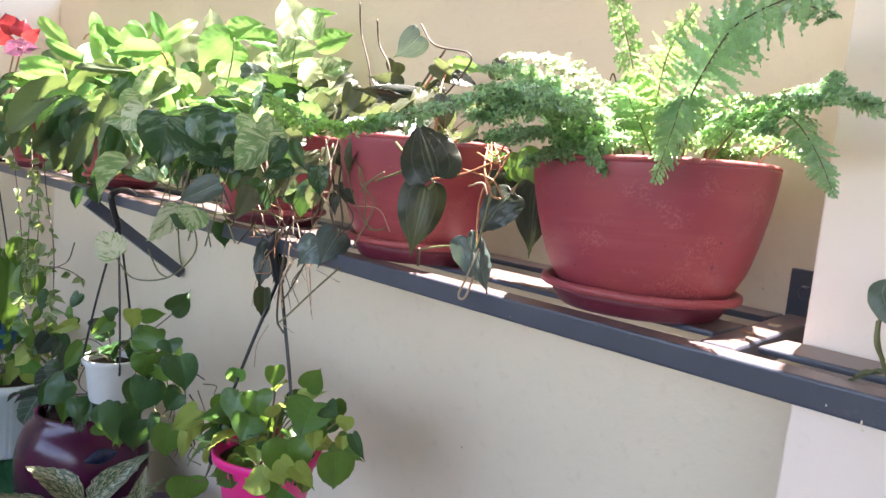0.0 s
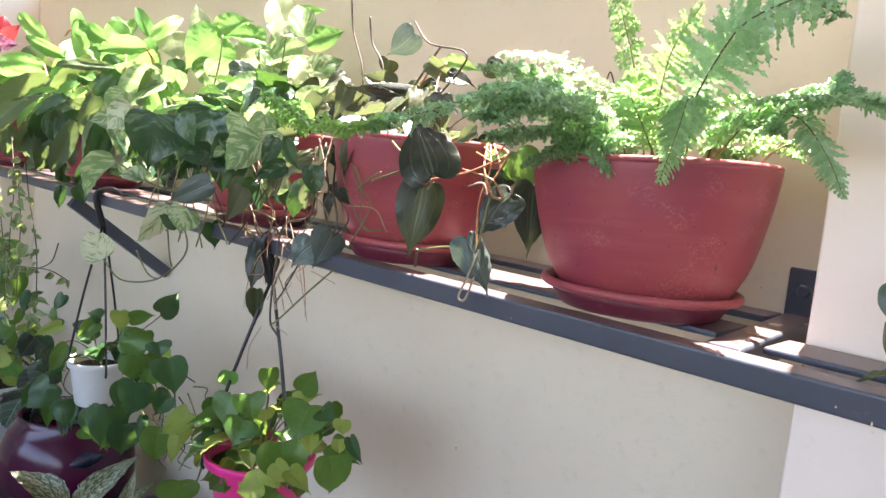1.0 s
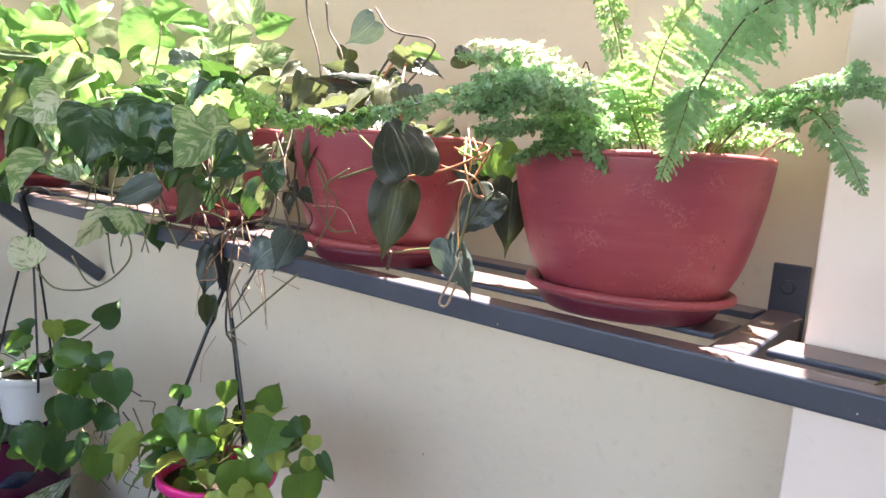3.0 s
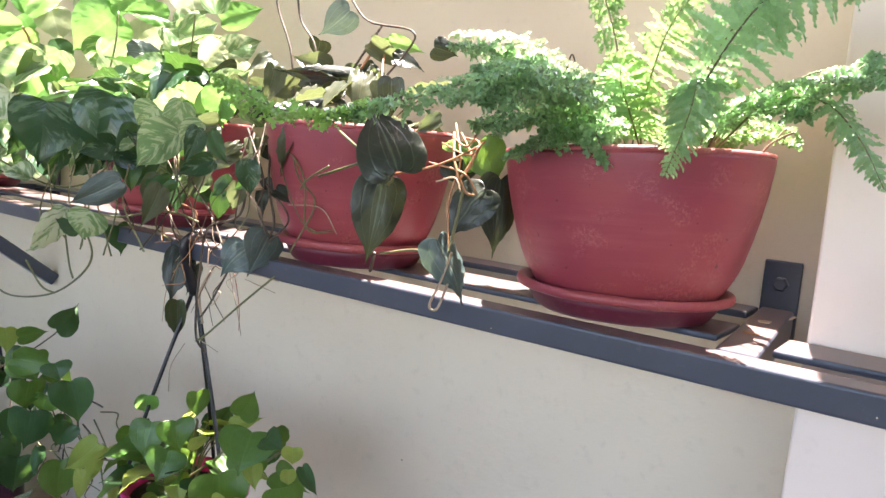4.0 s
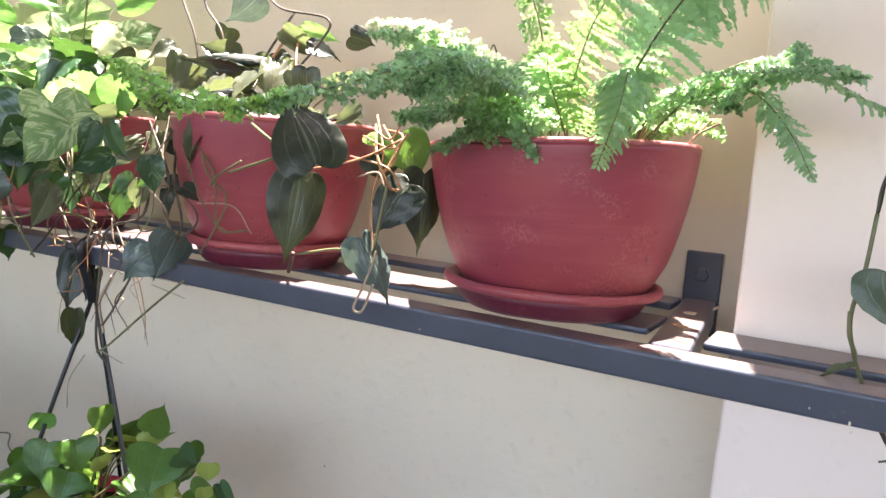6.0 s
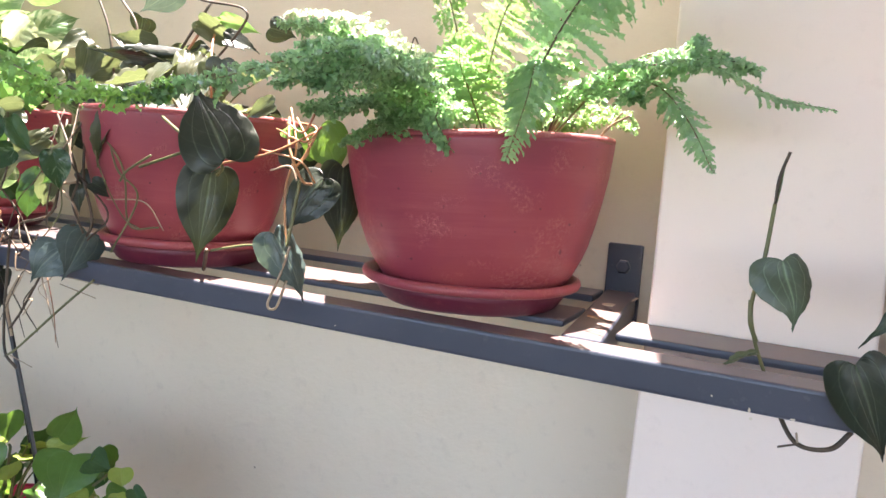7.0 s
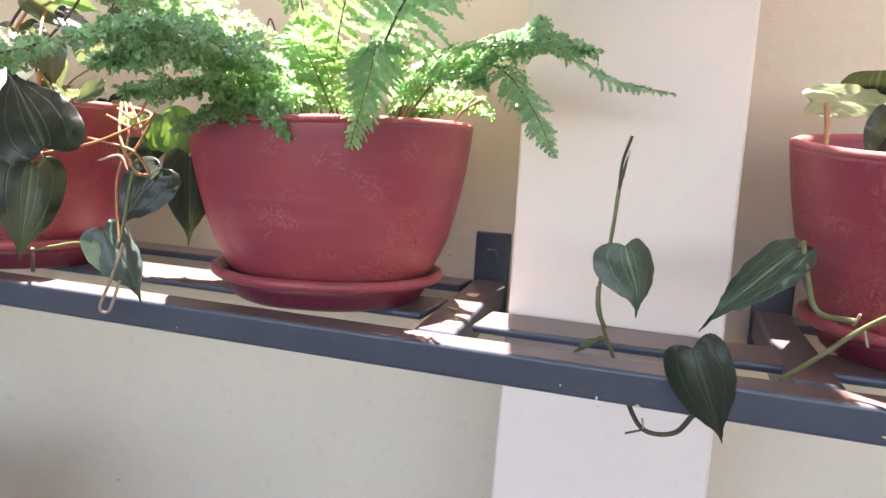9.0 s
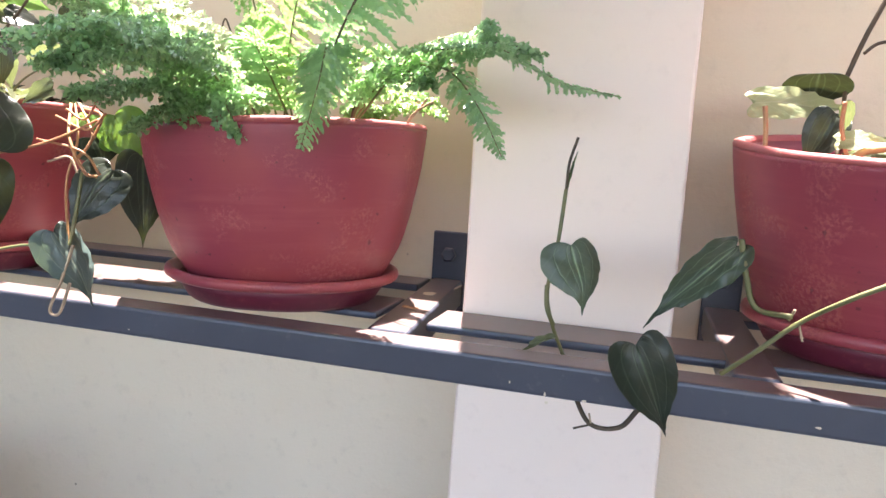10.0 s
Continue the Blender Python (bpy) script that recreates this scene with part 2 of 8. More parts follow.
def clay_pot(at, r, h, label, seed):
    """A heavy clay bowl pot, curved in towards its foot, and the saucer under it."""
    x, y = at
    s = h / 0.180
    sb = r / 0.160
    saucer = thing("saucer", (x, y, SHELF + 0.002), "red painted clay saucer under a plant pot", "saucer", "saucers on the shelf")
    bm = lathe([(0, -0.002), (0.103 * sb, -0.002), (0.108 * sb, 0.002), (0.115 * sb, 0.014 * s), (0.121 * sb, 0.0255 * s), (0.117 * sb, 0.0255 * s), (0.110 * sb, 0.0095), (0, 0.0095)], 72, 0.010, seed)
    # the dish's colour includes the shade below the rim
    part("dish", bm, M_SAUCER_SHADED, saucer)
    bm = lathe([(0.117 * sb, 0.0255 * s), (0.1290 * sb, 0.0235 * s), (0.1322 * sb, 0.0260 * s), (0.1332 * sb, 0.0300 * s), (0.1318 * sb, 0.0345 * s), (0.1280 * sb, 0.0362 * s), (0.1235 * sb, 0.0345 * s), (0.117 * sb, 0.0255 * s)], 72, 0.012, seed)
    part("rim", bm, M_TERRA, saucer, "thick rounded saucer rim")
    pot = thing("plant_pot", (x, y, SHELF + 0.0125), label, "plant pot", "clay pots on the shelf")
    prof = [(0, 0), (0.097, 0), (0.102, 0.004), (0.113, 0.0185), (0.1205, 0.0315), (0.1275, 0.0445), (0.1335, 0.0600), (0.1412, 0.0860), (0.1478, 0.1150), (0.1535, 0.1440), (0.1580, 0.1740), (0.1592, 0.1830), (0.1594, 0.1870),
            (0.1470, 0.1870), (0.144, 0.165), (0.13, 0.10), (0, 0.10)]
    bm = lathe([(a * sb, b * s) for a, b in prof], 96, 0.010, seed + 5)
    part("body", bm, M_TERRA, pot)
    prof = [(0.1470, 0.1870), (0.1594, 0.1870), (0.1600, 0.1895), (0.1592, 0.1922), (0.1560, 0.1935), (0.1500, 0.1932), (0.1476, 0.1915), (0.1470, 0.1870)]
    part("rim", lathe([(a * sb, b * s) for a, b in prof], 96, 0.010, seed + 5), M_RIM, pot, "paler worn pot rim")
    bm = bmesh.new()
    n, rings = 40, 9
    rr = 0.1435 * sb
    vs = [bm.verts.new((0, 0, 0.158 * s))]
    for k in range(1, rings + 1):
        for i in range(n):
            a = 2 * math.pi * i / n
            q = rr * k / rings
            vs.append(bm.verts.new((q * math.cos(a), q * math.sin(a), (0.155 + 0.012 * noise.noise(Vector((q * 40 * math.cos(a), q * 40 * math.sin(a), seed)))) * s)))
    for i in range(n):
        bm.faces.new((vs[0], vs[1 + i], vs[1 + (i + 1) % n]))
        for k in range(rings - 1):
            a, b = 1 + k * n, 1 + (k + 1) * n
            bm.faces.new((vs[a + i], vs[b + i], vs[b + (i + 1) % n], vs[a + (i + 1) % n]))
    part("soil", bm, M_SOIL, pot, "dark potting soil")
    return pot


POT_FERN, POT_MICANS, POT_POTHOS, POT_SAGE, POT_FAR, POT_EAST = (-0.528, 0.875), (-0.968, 0.852), (-1.49, 0.868), (-2.45, 0.868), (-3.35, 0.868), (0.110, 0.925)
fern_pot = clay_pot(POT_FERN, 0.160, 0.169, "large red painted clay pot holding a fern", 1)
fern_pot.rotation_euler = (0, radians(-3.0), 0)   # it leans along the shelf
fern_pot.location.x += 0.008
fern_pot.location.z += 0.002
clay_pot(POT_MICANS, 0.148, 0.182, "red painted clay pot with a dark trailing philodendron", 2)
clay_pot(POT_POTHOS, 0.145, 0.180, "red painted clay pot overgrown with marbled pothos", 3)
clay_pot(POT_SAGE, 0.145, 0.175, "red painted clay pot under broad green leaves", 4)
clay_pot(POT_FAR, 0.145, 0.175, "red painted clay pot with lime green leaves", 5)
east_pot = clay_pot(POT_EAST, 0.160, 0.180, "red painted clay pot with a few philodendron leaves", 6)
east_pot.rotation_euler = (radians(6.5), 0, 0)   # it leans towards the room


# ---- foliage materials ----
def leaf_mat(name, dark, light, vein, glow, trans=0.35, rough=0.4, vein_n=7.0, vein_mix=0.6, mottle=None, mottle_at=0.5, edge=None, sheen=0.0, speck=2.4, arcs=False):
    """A thin leaf: veins along the leaf's own length, grain, and light that passes through."""
    m, nt, b = mat(name, rough)
    uv = nt.nodes.new("ShaderNodeUVMap")
    sep = nt.nodes.new("ShaderNodeSeparateXYZ")
    nt.links.new(uv.outputs[0], sep.inputs[0])

    def op(kind, a, c=None):
        n = nt.nodes.new("ShaderNodeMath")
        n.operation = kind
        for i, v in enumerate((a, c)):
            if v is None:
                continue
            if isinstance(v, (int, float)):
                n.inputs[i].default_value = v
            else:
                nt.links.new(v, n.inputs[i])
        return n.outputs[0]
    side = op("ABSOLUTE", op("SUBTRACT", sep.outputs[1], 0.5))
    mid = op("SUBTRACT", 1.0, op("MULTIPLY", side, 28.0))
    mid = op("MAXIMUM", mid, 0.0)
    ph = op("MULTIPLY", op("SUBTRACT", sep.outputs[0], op("MULTIPLY", side, 0.75)), vein_n * 6.283)
    fine = op("POWER", op("MAXIMUM", op("SINE", ph), 0.0), 14.0)
    if arcs:
        lane = op("ABSOLUTE", op("SUBTRACT", op("FRACT", op("MULTIPLY", side, 5.0)), 0.5))
        fine = op("ADD", op("MULTIPLY", fine, 0.25), op("MAXIMUM", op("SUBTRACT", 1.0, op("MULTIPLY", lane, 13.0)), 0.0))
    veins = op("MINIMUM", op("ADD", mid, op("MULTIPLY", fine, 0.55)), 1.0)
    info = nt.nodes.new("ShaderNodeObjectInfo")
    g = grain(nt, 5.0, 5.0, 0.65, "UV")
    tone = op("ADD", op("MULTIPLY", g, 0.7), op("MULTIPLY", info.outputs["Random"], 0.45))
    col = ramp(nt, tone, [(0.25, dark), (0.85, light)])
    if mottle:
        streak = nt.nodes.new("ShaderNodeCombineXYZ")
        nt.links.new(op("MULTIPLY", op("SUBTRACT", sep.outputs[0], op("MULTIPLY", side, 0.75)), 3.2 * speck), streak.inputs[0])
        nt.links.new(op("MULTIPLY", sep.outputs[1], 1.1 * speck if speck < 4 else 3.5 * speck), streak.inputs[1])
        nt.links.new(op("MULTIPLY", info.outputs["Random"], 40.0), streak.inputs[2])
        mn = node(nt, "TexNoise", Scale=1.0, Detail=5.0, Roughness=0.62)
        nt.links.new(streak.outputs[0], mn.inputs["Vector"])
        col = blend(nt, ramp(nt, mn.outputs[0], [(mottle_at - 0.04, (0, 0, 0)), (mottle_at + 0.04, (1, 1, 1))]), col, mottle)
    col = blend(nt, op("MULTIPLY", veins, vein_mix), col, vein)
    if edge:
        col = blend(nt, ramp(nt, side, [(0.40, (0, 0, 0)), (0.46, (1, 1, 1))]), col, edge)
    nt.links.new(col, b.inputs["Base Color"])
    b.inputs["Specular IOR Level"].default_value = 0.45
    b.inputs["Sheen Weight"].default_value = sheen
    hgt = op("ADD", op("MULTIPLY", veins, -0.6), op("MULTIPLY", g, 0.35))
    relief(nt, b, hgt, 0.5, 0.0015)
    tl = nt.nodes.new("ShaderNodeBsdfTranslucent")
    nt.links.new(blend(nt, 0.72, col, glow), tl.inputs["Color"])
    mx = nt.nodes.new("ShaderNodeMixShader")
    mx.inputs[0].default_value = trans
    out = nt.nodes["Material Output"]
    nt.links.new(b.outputs[0], mx.inputs[1])
    nt.links.new(tl.outputs[0], mx.inputs[2])
    nt.links.new(mx.outputs[0], out.inputs[0])
    return m


def fern_mat(name, dark, light, glow, trans, rough=0.33):
    m, nt, b = mat(name, rough)
    geo = nt.nodes.new("ShaderNodeNewGeometry")
    b.inputs["Specular IOR Level"].default_value = 1.0
    mid = tuple((p + q) / 2 for p, q in zip(dark, light))
    col = ramp(nt, geo.outputs["Random Per Island"], [(0.0, dark), (0.5, mid), (1.0, light)])
    col = blend(nt, ramp(nt, grain(nt, 16, 3.0), [(0.42, (0, 0, 0)), (0.68, (0.6, 0.6, 0.6))]), col, light)
    col = blend(nt, ramp(nt, grain(nt, 260, 3.0), [(0.50, (0, 0, 0)), (0.75, (0.35, 0.35, 0.35))]), col, glow)
    nt.links.new(col, b.inputs["Base Color"])
    relief(nt, b, grain(nt, 420, 3.0), 0.35, 0.0006)
    tl = nt.nodes.new("ShaderNodeBsdfTranslucent")
    nt.links.new(blend(nt, 0.6, col, glow), tl.inputs["Color"])
    mx = nt.nodes.new("ShaderNodeMixShader")
    mx.inputs[0].default_value = trans
    nt.links.new(b.outputs[0], mx.inputs[1])
    nt.links.new(tl.outputs[0], mx.inputs[2])
    nt.links.new(mx.outputs[0], nt.nodes["Material Output"].inputs[0])
    return m


M_FERN = fern_mat("fern_green", (0.080, 0.23, 0.095), (0.27, 0.46, 0.24), (0.44, 0.71, 0.29), 0.52, 0.28)
# near-white green: sun on the back left fronds, painted into their colour
M_FERN_SUN = fern_mat("fern_green_painted_sunlit", (0.30, 0.40, 0.22), (0.45, 0.54, 0.36), (0.54, 0.64, 0.42), 0.5)
# lighter copy of the fern green, standing in for backlit fronds
M_FERN_PALE = fern_mat("fern_green_painted_backlit", (0.12, 0.27, 0.075), (0.22, 0.39, 0.135), (0.38, 0.58, 0.20), 0.48)
# brighter lime green: light on the near frond's tip, painted in
M_FERN_TIP = fern_mat("fern_tip_green_painted_lit", (0.20, 0.44, 0.08), (0.34, 0.60, 0.15), (0.45, 0.72, 0.18), 0.5)
M_MICANS = leaf_mat("velvet_dark_leaf", (0.008, 0.013, 0.010), (0.021, 0.030, 0.021), (0.10, 0.14, 0.085), (0.12, 0.15, 0.04), 0.08, 0.36, 5.0, 0.6, arcs=True)
M_OLIVE = leaf_mat("olive_bronze_leaf", (0.050, 0.064, 0.038), (0.095, 0.112, 0.062), (0.22, 0.23, 0.13), (0.20, 0.25, 0.09), 0.34, 0.36, 6.0, 0.5, arcs=True)
M_BRONZE = leaf_mat("bronze_green_leaf", (0.026, 0.046, 0.030), (0.058, 0.082, 0.052), (0.20, 0.30, 0.17), (0.16, 0.22, 0.08), 0.14, 0.32, 5.0, 0.75, arcs=True)
M_VARIEG = leaf_mat("cream_leaf_with_green_streaks", (0.10, 0.20, 0.07), (0.20, 0.32, 0.12), (0.5, 0.55, 0.36), (0.46, 0.58, 0.28), 0.36, 0.32, 7.0, 0.2, (0.60, 0.63, 0.46), 0.44)
M_SILVER = leaf_mat("silvery_grey_leaf", (0.058, 0.090, 0.088), (0.105, 0.145, 0.140), (0.26, 0.32, 0.26), (0.18, 0.26, 0.14), 0.18, 0.32, 5.0, 0.6, arcs=True)
M_POTHOS = leaf_mat("glossy_green_leaf", (0.014, 0.045, 0.026), (0.034, 0.082, 0.042), (0.05, 0.10, 0.05), (0.14, 0.30, 0.05), 0.20, 0.22, 7.0, 0.25, (0.12, 0.19, 0.12), 0.58)
M_MARBLE = leaf_mat("marbled_cream_green_leaf", (0.055, 0.14, 0.05), (0.13, 0.25, 0.09), (0.34, 0.42, 0.22), (0.38, 0.54, 0.22), 0.38, 0.30, 7.0, 0.2, (0.42, 0.48, 0.29), 0.52)
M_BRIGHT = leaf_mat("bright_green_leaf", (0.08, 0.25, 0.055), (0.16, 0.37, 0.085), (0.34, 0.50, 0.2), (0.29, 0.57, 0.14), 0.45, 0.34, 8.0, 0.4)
# lighter yellow-green for leaves in the sun; the light is in the colour
M_FRESH = leaf_mat("yellow_green_leaf_painted_sunlit", (0.15, 0.33, 0.07), (0.24, 0.44, 0.11), (0.40, 0.54, 0.22), (0.35, 0.59, 0.16), 0.42, 0.36, 8.0, 0.3)
M_LIME = leaf_mat("lime_yellow_leaf", (0.22, 0.32, 0.065), (0.34, 0.43, 0.10), (0.48, 0.54, 0.2), (0.50, 0.62, 0.13), 0.40, 0.36, 6.0, 0.3, arcs=True)
M_GREEN = leaf_mat("mid_green_heart_leaf", (0.04, 0.115, 0.022), (0.09, 0.195, 0.04), (0.18, 0.30, 0.09), (0.28, 0.50, 0.07), 0.34, 0.30, 6.0, 0.3, arcs=True)
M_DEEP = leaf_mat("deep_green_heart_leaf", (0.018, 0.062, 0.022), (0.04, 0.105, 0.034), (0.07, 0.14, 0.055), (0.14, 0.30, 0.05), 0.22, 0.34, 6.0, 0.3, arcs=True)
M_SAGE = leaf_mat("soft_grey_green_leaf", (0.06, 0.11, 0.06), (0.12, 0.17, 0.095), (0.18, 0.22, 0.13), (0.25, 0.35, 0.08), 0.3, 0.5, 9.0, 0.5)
# pale base colour: direct sun on these leaves is painted into it
M_SUNLIT = leaf_mat("leaf_painted_sunlit", (0.27, 0.34, 0.18), (0.39, 0.44, 0.26), (0.62, 0.63, 0.46), (0.62, 0.68, 0.36), 0.38, 0.4, 6.0, 0.4)
M_RED = leaf_mat("red_leaf", (0.26, 0.015, 0.03), (0.42, 0.035, 0.045), (0.25, 0.015, 0.05), (0.6, 0.07, 0.06), 0.42, 0.42, 6.0, 0.4)
M_PURPLE = leaf_mat("pink_purple_leaf", (0.18, 0.03, 0.10), (0.32, 0.12, 0.24), (0.4, 0.2, 0.3), (0.4, 0.15, 0.25), 0.35, 0.42, 6.0, 0.4, (0.42, 0.26, 0.36), 0.55)
M_DISCHIDIA = leaf_mat("small_cream_edged_leaf", (0.12, 0.20, 0.08), (0.20, 0.28, 0.12), (0.28, 0.34, 0.18), (0.40, 0.48, 0.15), 0.36, 0.42, 3.0, 0.2, edge=(0.58, 0.56, 0.40))
M_CALATHEA = leaf_mat("striped_grey_green_leaf", (0.05, 0.085, 0.06), (0.09, 0.13, 0.09), (0.28, 0.34, 0.26), (0.2, 0.1, 0.12), 0.15, 0.36, 4.0, 0.9)
M_AGLAO = leaf_mat("speckled_cream_green_leaf", (0.018, 0.055, 0.02), (0.04, 0.09, 0.03), (0.3, 0.36, 0.2), (0.3, 0.38, 0.15), 0.12, 0.34, 4.0, 0.08, (0.42, 0.39, 0.27), 0.52, speck=5.5)
M_STEM = surface("green_stem", (0.12, 0.125, 0.05), (0.17, 0.165, 0.07), (0.18, 0.11, 0.06), 30, 120, 0.5)
M_STEM_RED = surface("reddish_stem", (0.34, 0.13, 0.07), (0.42, 0.22, 0.10), (0.5, 0.34, 0.16), 30, 120, 0.5)
M_STEM_DARK = surface("brown_stem", (0.05, 0.035, 0.025), (0.10, 0.07, 0.045), (0.16, 0.12, 0.08), 30, 120, 0.6)
M_ROOT = surface("pale_aerial_root", (0.32, 0.22, 0.15), (0.42, 0.32, 0.22), (0.5, 0.4, 0.3), 30, 120, 0.6)
M_CORD = surface("black_plastic", (0.008, 0.009, 0.012), (0.014, 0.015, 0.02), (0.03, 0.03, 0.035), 20, 100, 0.35)
M_WHITE = surface("white_plastic", (0.66, 0.66, 0.64), (0.72, 0.72, 0.70), (0.6, 0.58, 0.54), 8, 60, 0.35, 0.1)
M_PINK = surface("hot_pink_plastic", (0.78, 0.02, 0.22), (0.84, 0.03, 0.26), (0.72, 0.03, 0.2), 8, 60, 0.35, 0.1)
M_BLUE = surface("blue_plastic", (0.03, 0.11, 0.26), (0.05, 0.15, 0.32), (0.04, 0.1, 0.2), 8, 60, 0.4, 0.1)
M_MAROON = surface("glazed_maroon_ceramic", (0.035, 0.002, 0.022), (0.080, 0.004, 0.034), (0.05, 0.004, 0.03), 5, 40, 0.2, 0.05)
M_DARKPOT = surface("dark_purple_plastic", (0.03, 0.02, 0.04), (0.05, 0.035, 0.06), (0.02, 0.02, 0.03), 4, 40, 0.35, 0.1)
M_EYE = surface("dark_blue_glaze", (0.01, 0.015, 0.04), (0.03, 0.04, 0.09), (0.08, 0.1, 0.16), 60, 200, 0.15, 0.1)


# ---- foliage builders ----
def leaf_mesh(name, kind, seed, material):
    """A unit leaf: its length runs along y from 0 to 1, its face looks along z."""
    rnd = random.Random(seed)
    fold, droop, curl, ripple, skew = rnd.uniform(0.10, 0.38), rnd.uniform(0.10, 0.42), rnd.uniform(-0.15, 0.35), rnd.uniform(0.016, 0.034), rnd.uniform(-0.05, 0.05)
    n, m = (12 if kind == "heart" else 14), 5
    # half outline of a heart-shaped leaf: distance from the midrib, height, and the height of the midrib row
    heart = ((0.0, 0.0, 0.0), (0.075, -0.045, 0.005), (0.205, -0.075, 0.02), (0.345, -0.050, 0.06), (0.44, 0.045, 0.13), (0.47, 0.22, 0.23), (0.42, 0.42, 0.36), (0.315, 0.58, 0.50), (0.195, 0.705, 0.64), (0.082, 0.82, 0.78), (0.020, 0.915, 0.90), (0.002, 1.0, 1.0))
    broad = ((0.0, 0.0, 0.0), (0.075, -0.015, 0.005), (0.20, -0.030, 0.02), (0.335, 0.005, 0.06), (0.435, 0.095, 0.13), (0.485, 0.24, 0.23), (0.475, 0.40, 0.35), (0.41, 0.56, 0.49), (0.285, 0.70, 0.63), (0.135, 0.83, 0.78), (0.028, 0.93, 0.91), (0.002, 1.0, 1.0))
    drop = ((0.0, 0.0, 0.0), (0.085, -0.055, 0.005), (0.235, -0.095, 0.02), (0.385, -0.055, 0.06), (0.475, 0.055, 0.13), (0.495, 0.22, 0.23), (0.455, 0.39, 0.35), (0.365, 0.54, 0.48), (0.240, 0.665, 0.61), (0.110, 0.775, 0.74), (0.035, 0.885, 0.87), (0.003, 1.0, 1.0))
    if kind in ("broad", "drop"):
        heart, n = (broad if kind == "broad" else drop), 12
    if kind == "drop":
        fold, curl = rnd.uniform(0.02, 0.14), rnd.uniform(0.15, 0.5)
    vs, fs, uvs = [], [], []
    outline = smooth_path(heart, 2)
    if kind in ("heart", "broad", "drop"):
        n = len(outline)
    for i in range(n):
        s = i / (n - 1)
        if kind in ("heart", "broad", "drop"):
            w, ye, s = max(0.0, outline[i].x) + 0.001, outline[i].y, outline[i].z
        elif kind == "oval":
            w = 0.5 * math.sin(math.pi * (0.04 + 0.96 * s) ** 0.9) ** 0.58 * (1 - 0.06 * s) + 0.004
            ye = s
        else:
            w = 0.5 * math.sin(math.pi * (0.03 + 0.97 * s) ** 0.72) ** 1.0 + 0.004
            ye = s - 0.02 * (1 - s)
        for j in range(-m, m + 1):
            v = j / m
            x = w * v
            y = s + (ye - s) * abs(v) ** 1.15
            rip = ripple * math.sin((s * 7 - abs(v) * 4.5) * 6.283 * 0.8) * abs(v) ** 0.7
            z = fold * abs(x) - droop * s * s - curl * x * x * 2 + rip + 0.07 * noise.noise(Vector((x * 2.2, y * 2.2, seed * 3.7)))
            x += skew * math.sin(s * 3.1) * 1.2
            vs.append((x, y, z))
            uvs.append((max(0.0, y), 0.5 + v * 0.5))
    k = 2 * m + 1
    for i in range(n - 1):
        for j in range(k - 1):
            a = i * k + j
            fs.append((a, a + 1, a + k + 1, a + k))
    me = bpy.data.meshes.new(name)
    me.from_pydata(vs, [], fs)
    layer = me.uv_layers.new(name="UVMap")
    for lp in me.loops:
        layer.data[lp.index].uv = uvs[lp.vertex_index]
    for p in me.polygons:
        p.use_smooth = True
    me.materials.append(material)
    return me


LEAVES = {}
rng = random.Random(11)
ROOM = Vector((-0.05, 0.0, 1.75))   # leaves turn to the open side of the balcony


def leaf(plant, kind, material, base, tip, width, roll=0.0, face=None):
    """One leaf of a plant from where its stalk meets it to its tip, width in metres; roll turns it about its length."""
    pick = rng.randrange(5)
    key = (kind, material.name, pick)
    if key not in LEAVES:
        LEAVES[key] = leaf_mesh("leaf", kind, len(LEAVES) * 3 + pick, material)
    base, tip = Vector(base), Vector(tip)
    y = tip - base
    ln = y.length
    y = y / ln
    z = face or (ROOM - base).normalized()
    z = z - y * z.dot(y)
    z = (z.normalized() if z.length > 1e-3 else y.orthogonal().normalized())
    z = Matrix.Rotation(radians(roll), 3, y) @ z
    x = y.cross(z)
    ob = new("leaf", LEAVES[key])
    ob.parent = plant
    s = Matrix(((x.x * width, y.x * ln, z.x * ln, 0), (x.y * width, y.y * ln, z.y * ln, 0), (x.z * width, y.z * ln, z.z * ln, 0), (0, 0, 0, 1)))
    ob.matrix_basis = Matrix.Translation(base - plant.location) @ s
    return ob


def smooth_path(pts, per=8):
    pts = [Vector(p) for p in pts]
    if len(pts) == 2:
        return [pts[0].lerp(pts[1], i / per) for i in range(per + 1)]
    out = []
    ext = [pts[0] * 2 - pts[1]] + pts + [pts[-1] * 2 - pts[-2]]
    for a, b, c, d in zip(ext, ext[1:], ext[2:], ext[3:]):
        for i in range(per):
            t = i / per
            out.append(0.5 * ((2 * b) + (c - a) * t + (2 * a - 5 * b + 4 * c - d) * t * t + (3 * b - 3 * c + d - a) * t ** 3))
    out.append(pts[-1])
    return out


def tube(vs, fs, path, r0, r1, sides=6):
    n = len(path)
    o = len(vs)
    for i, p in enumerate(path):
        t = (path[min(i + 1, n - 1)] - path[max(i - 1, 0)]).normalized()
        u = t.cross(Vector((0.3, 0.9, 0.2))).normalized()
        w = t.cross(u)
        r = r0 + (r1 - r0) * i / (n - 1)
        for k in range(sides):
            a = 6.2832 * k / sides
            vs.append(p + u * (r * math.cos(a)) + w * (r * math.sin(a)))
    for i in range(n - 1):
        for k in range(sides):
            a, b = o + i * sides + k, o + i * sides + (k + 1) % sides
            fs.append((a, b, b + sides, a + sides))
    fs.append(tuple(o + k for k in range(sides - 1, -1, -1)))
    fs.append(tuple(o + (n - 1) * sides + k for k in range(sides)))


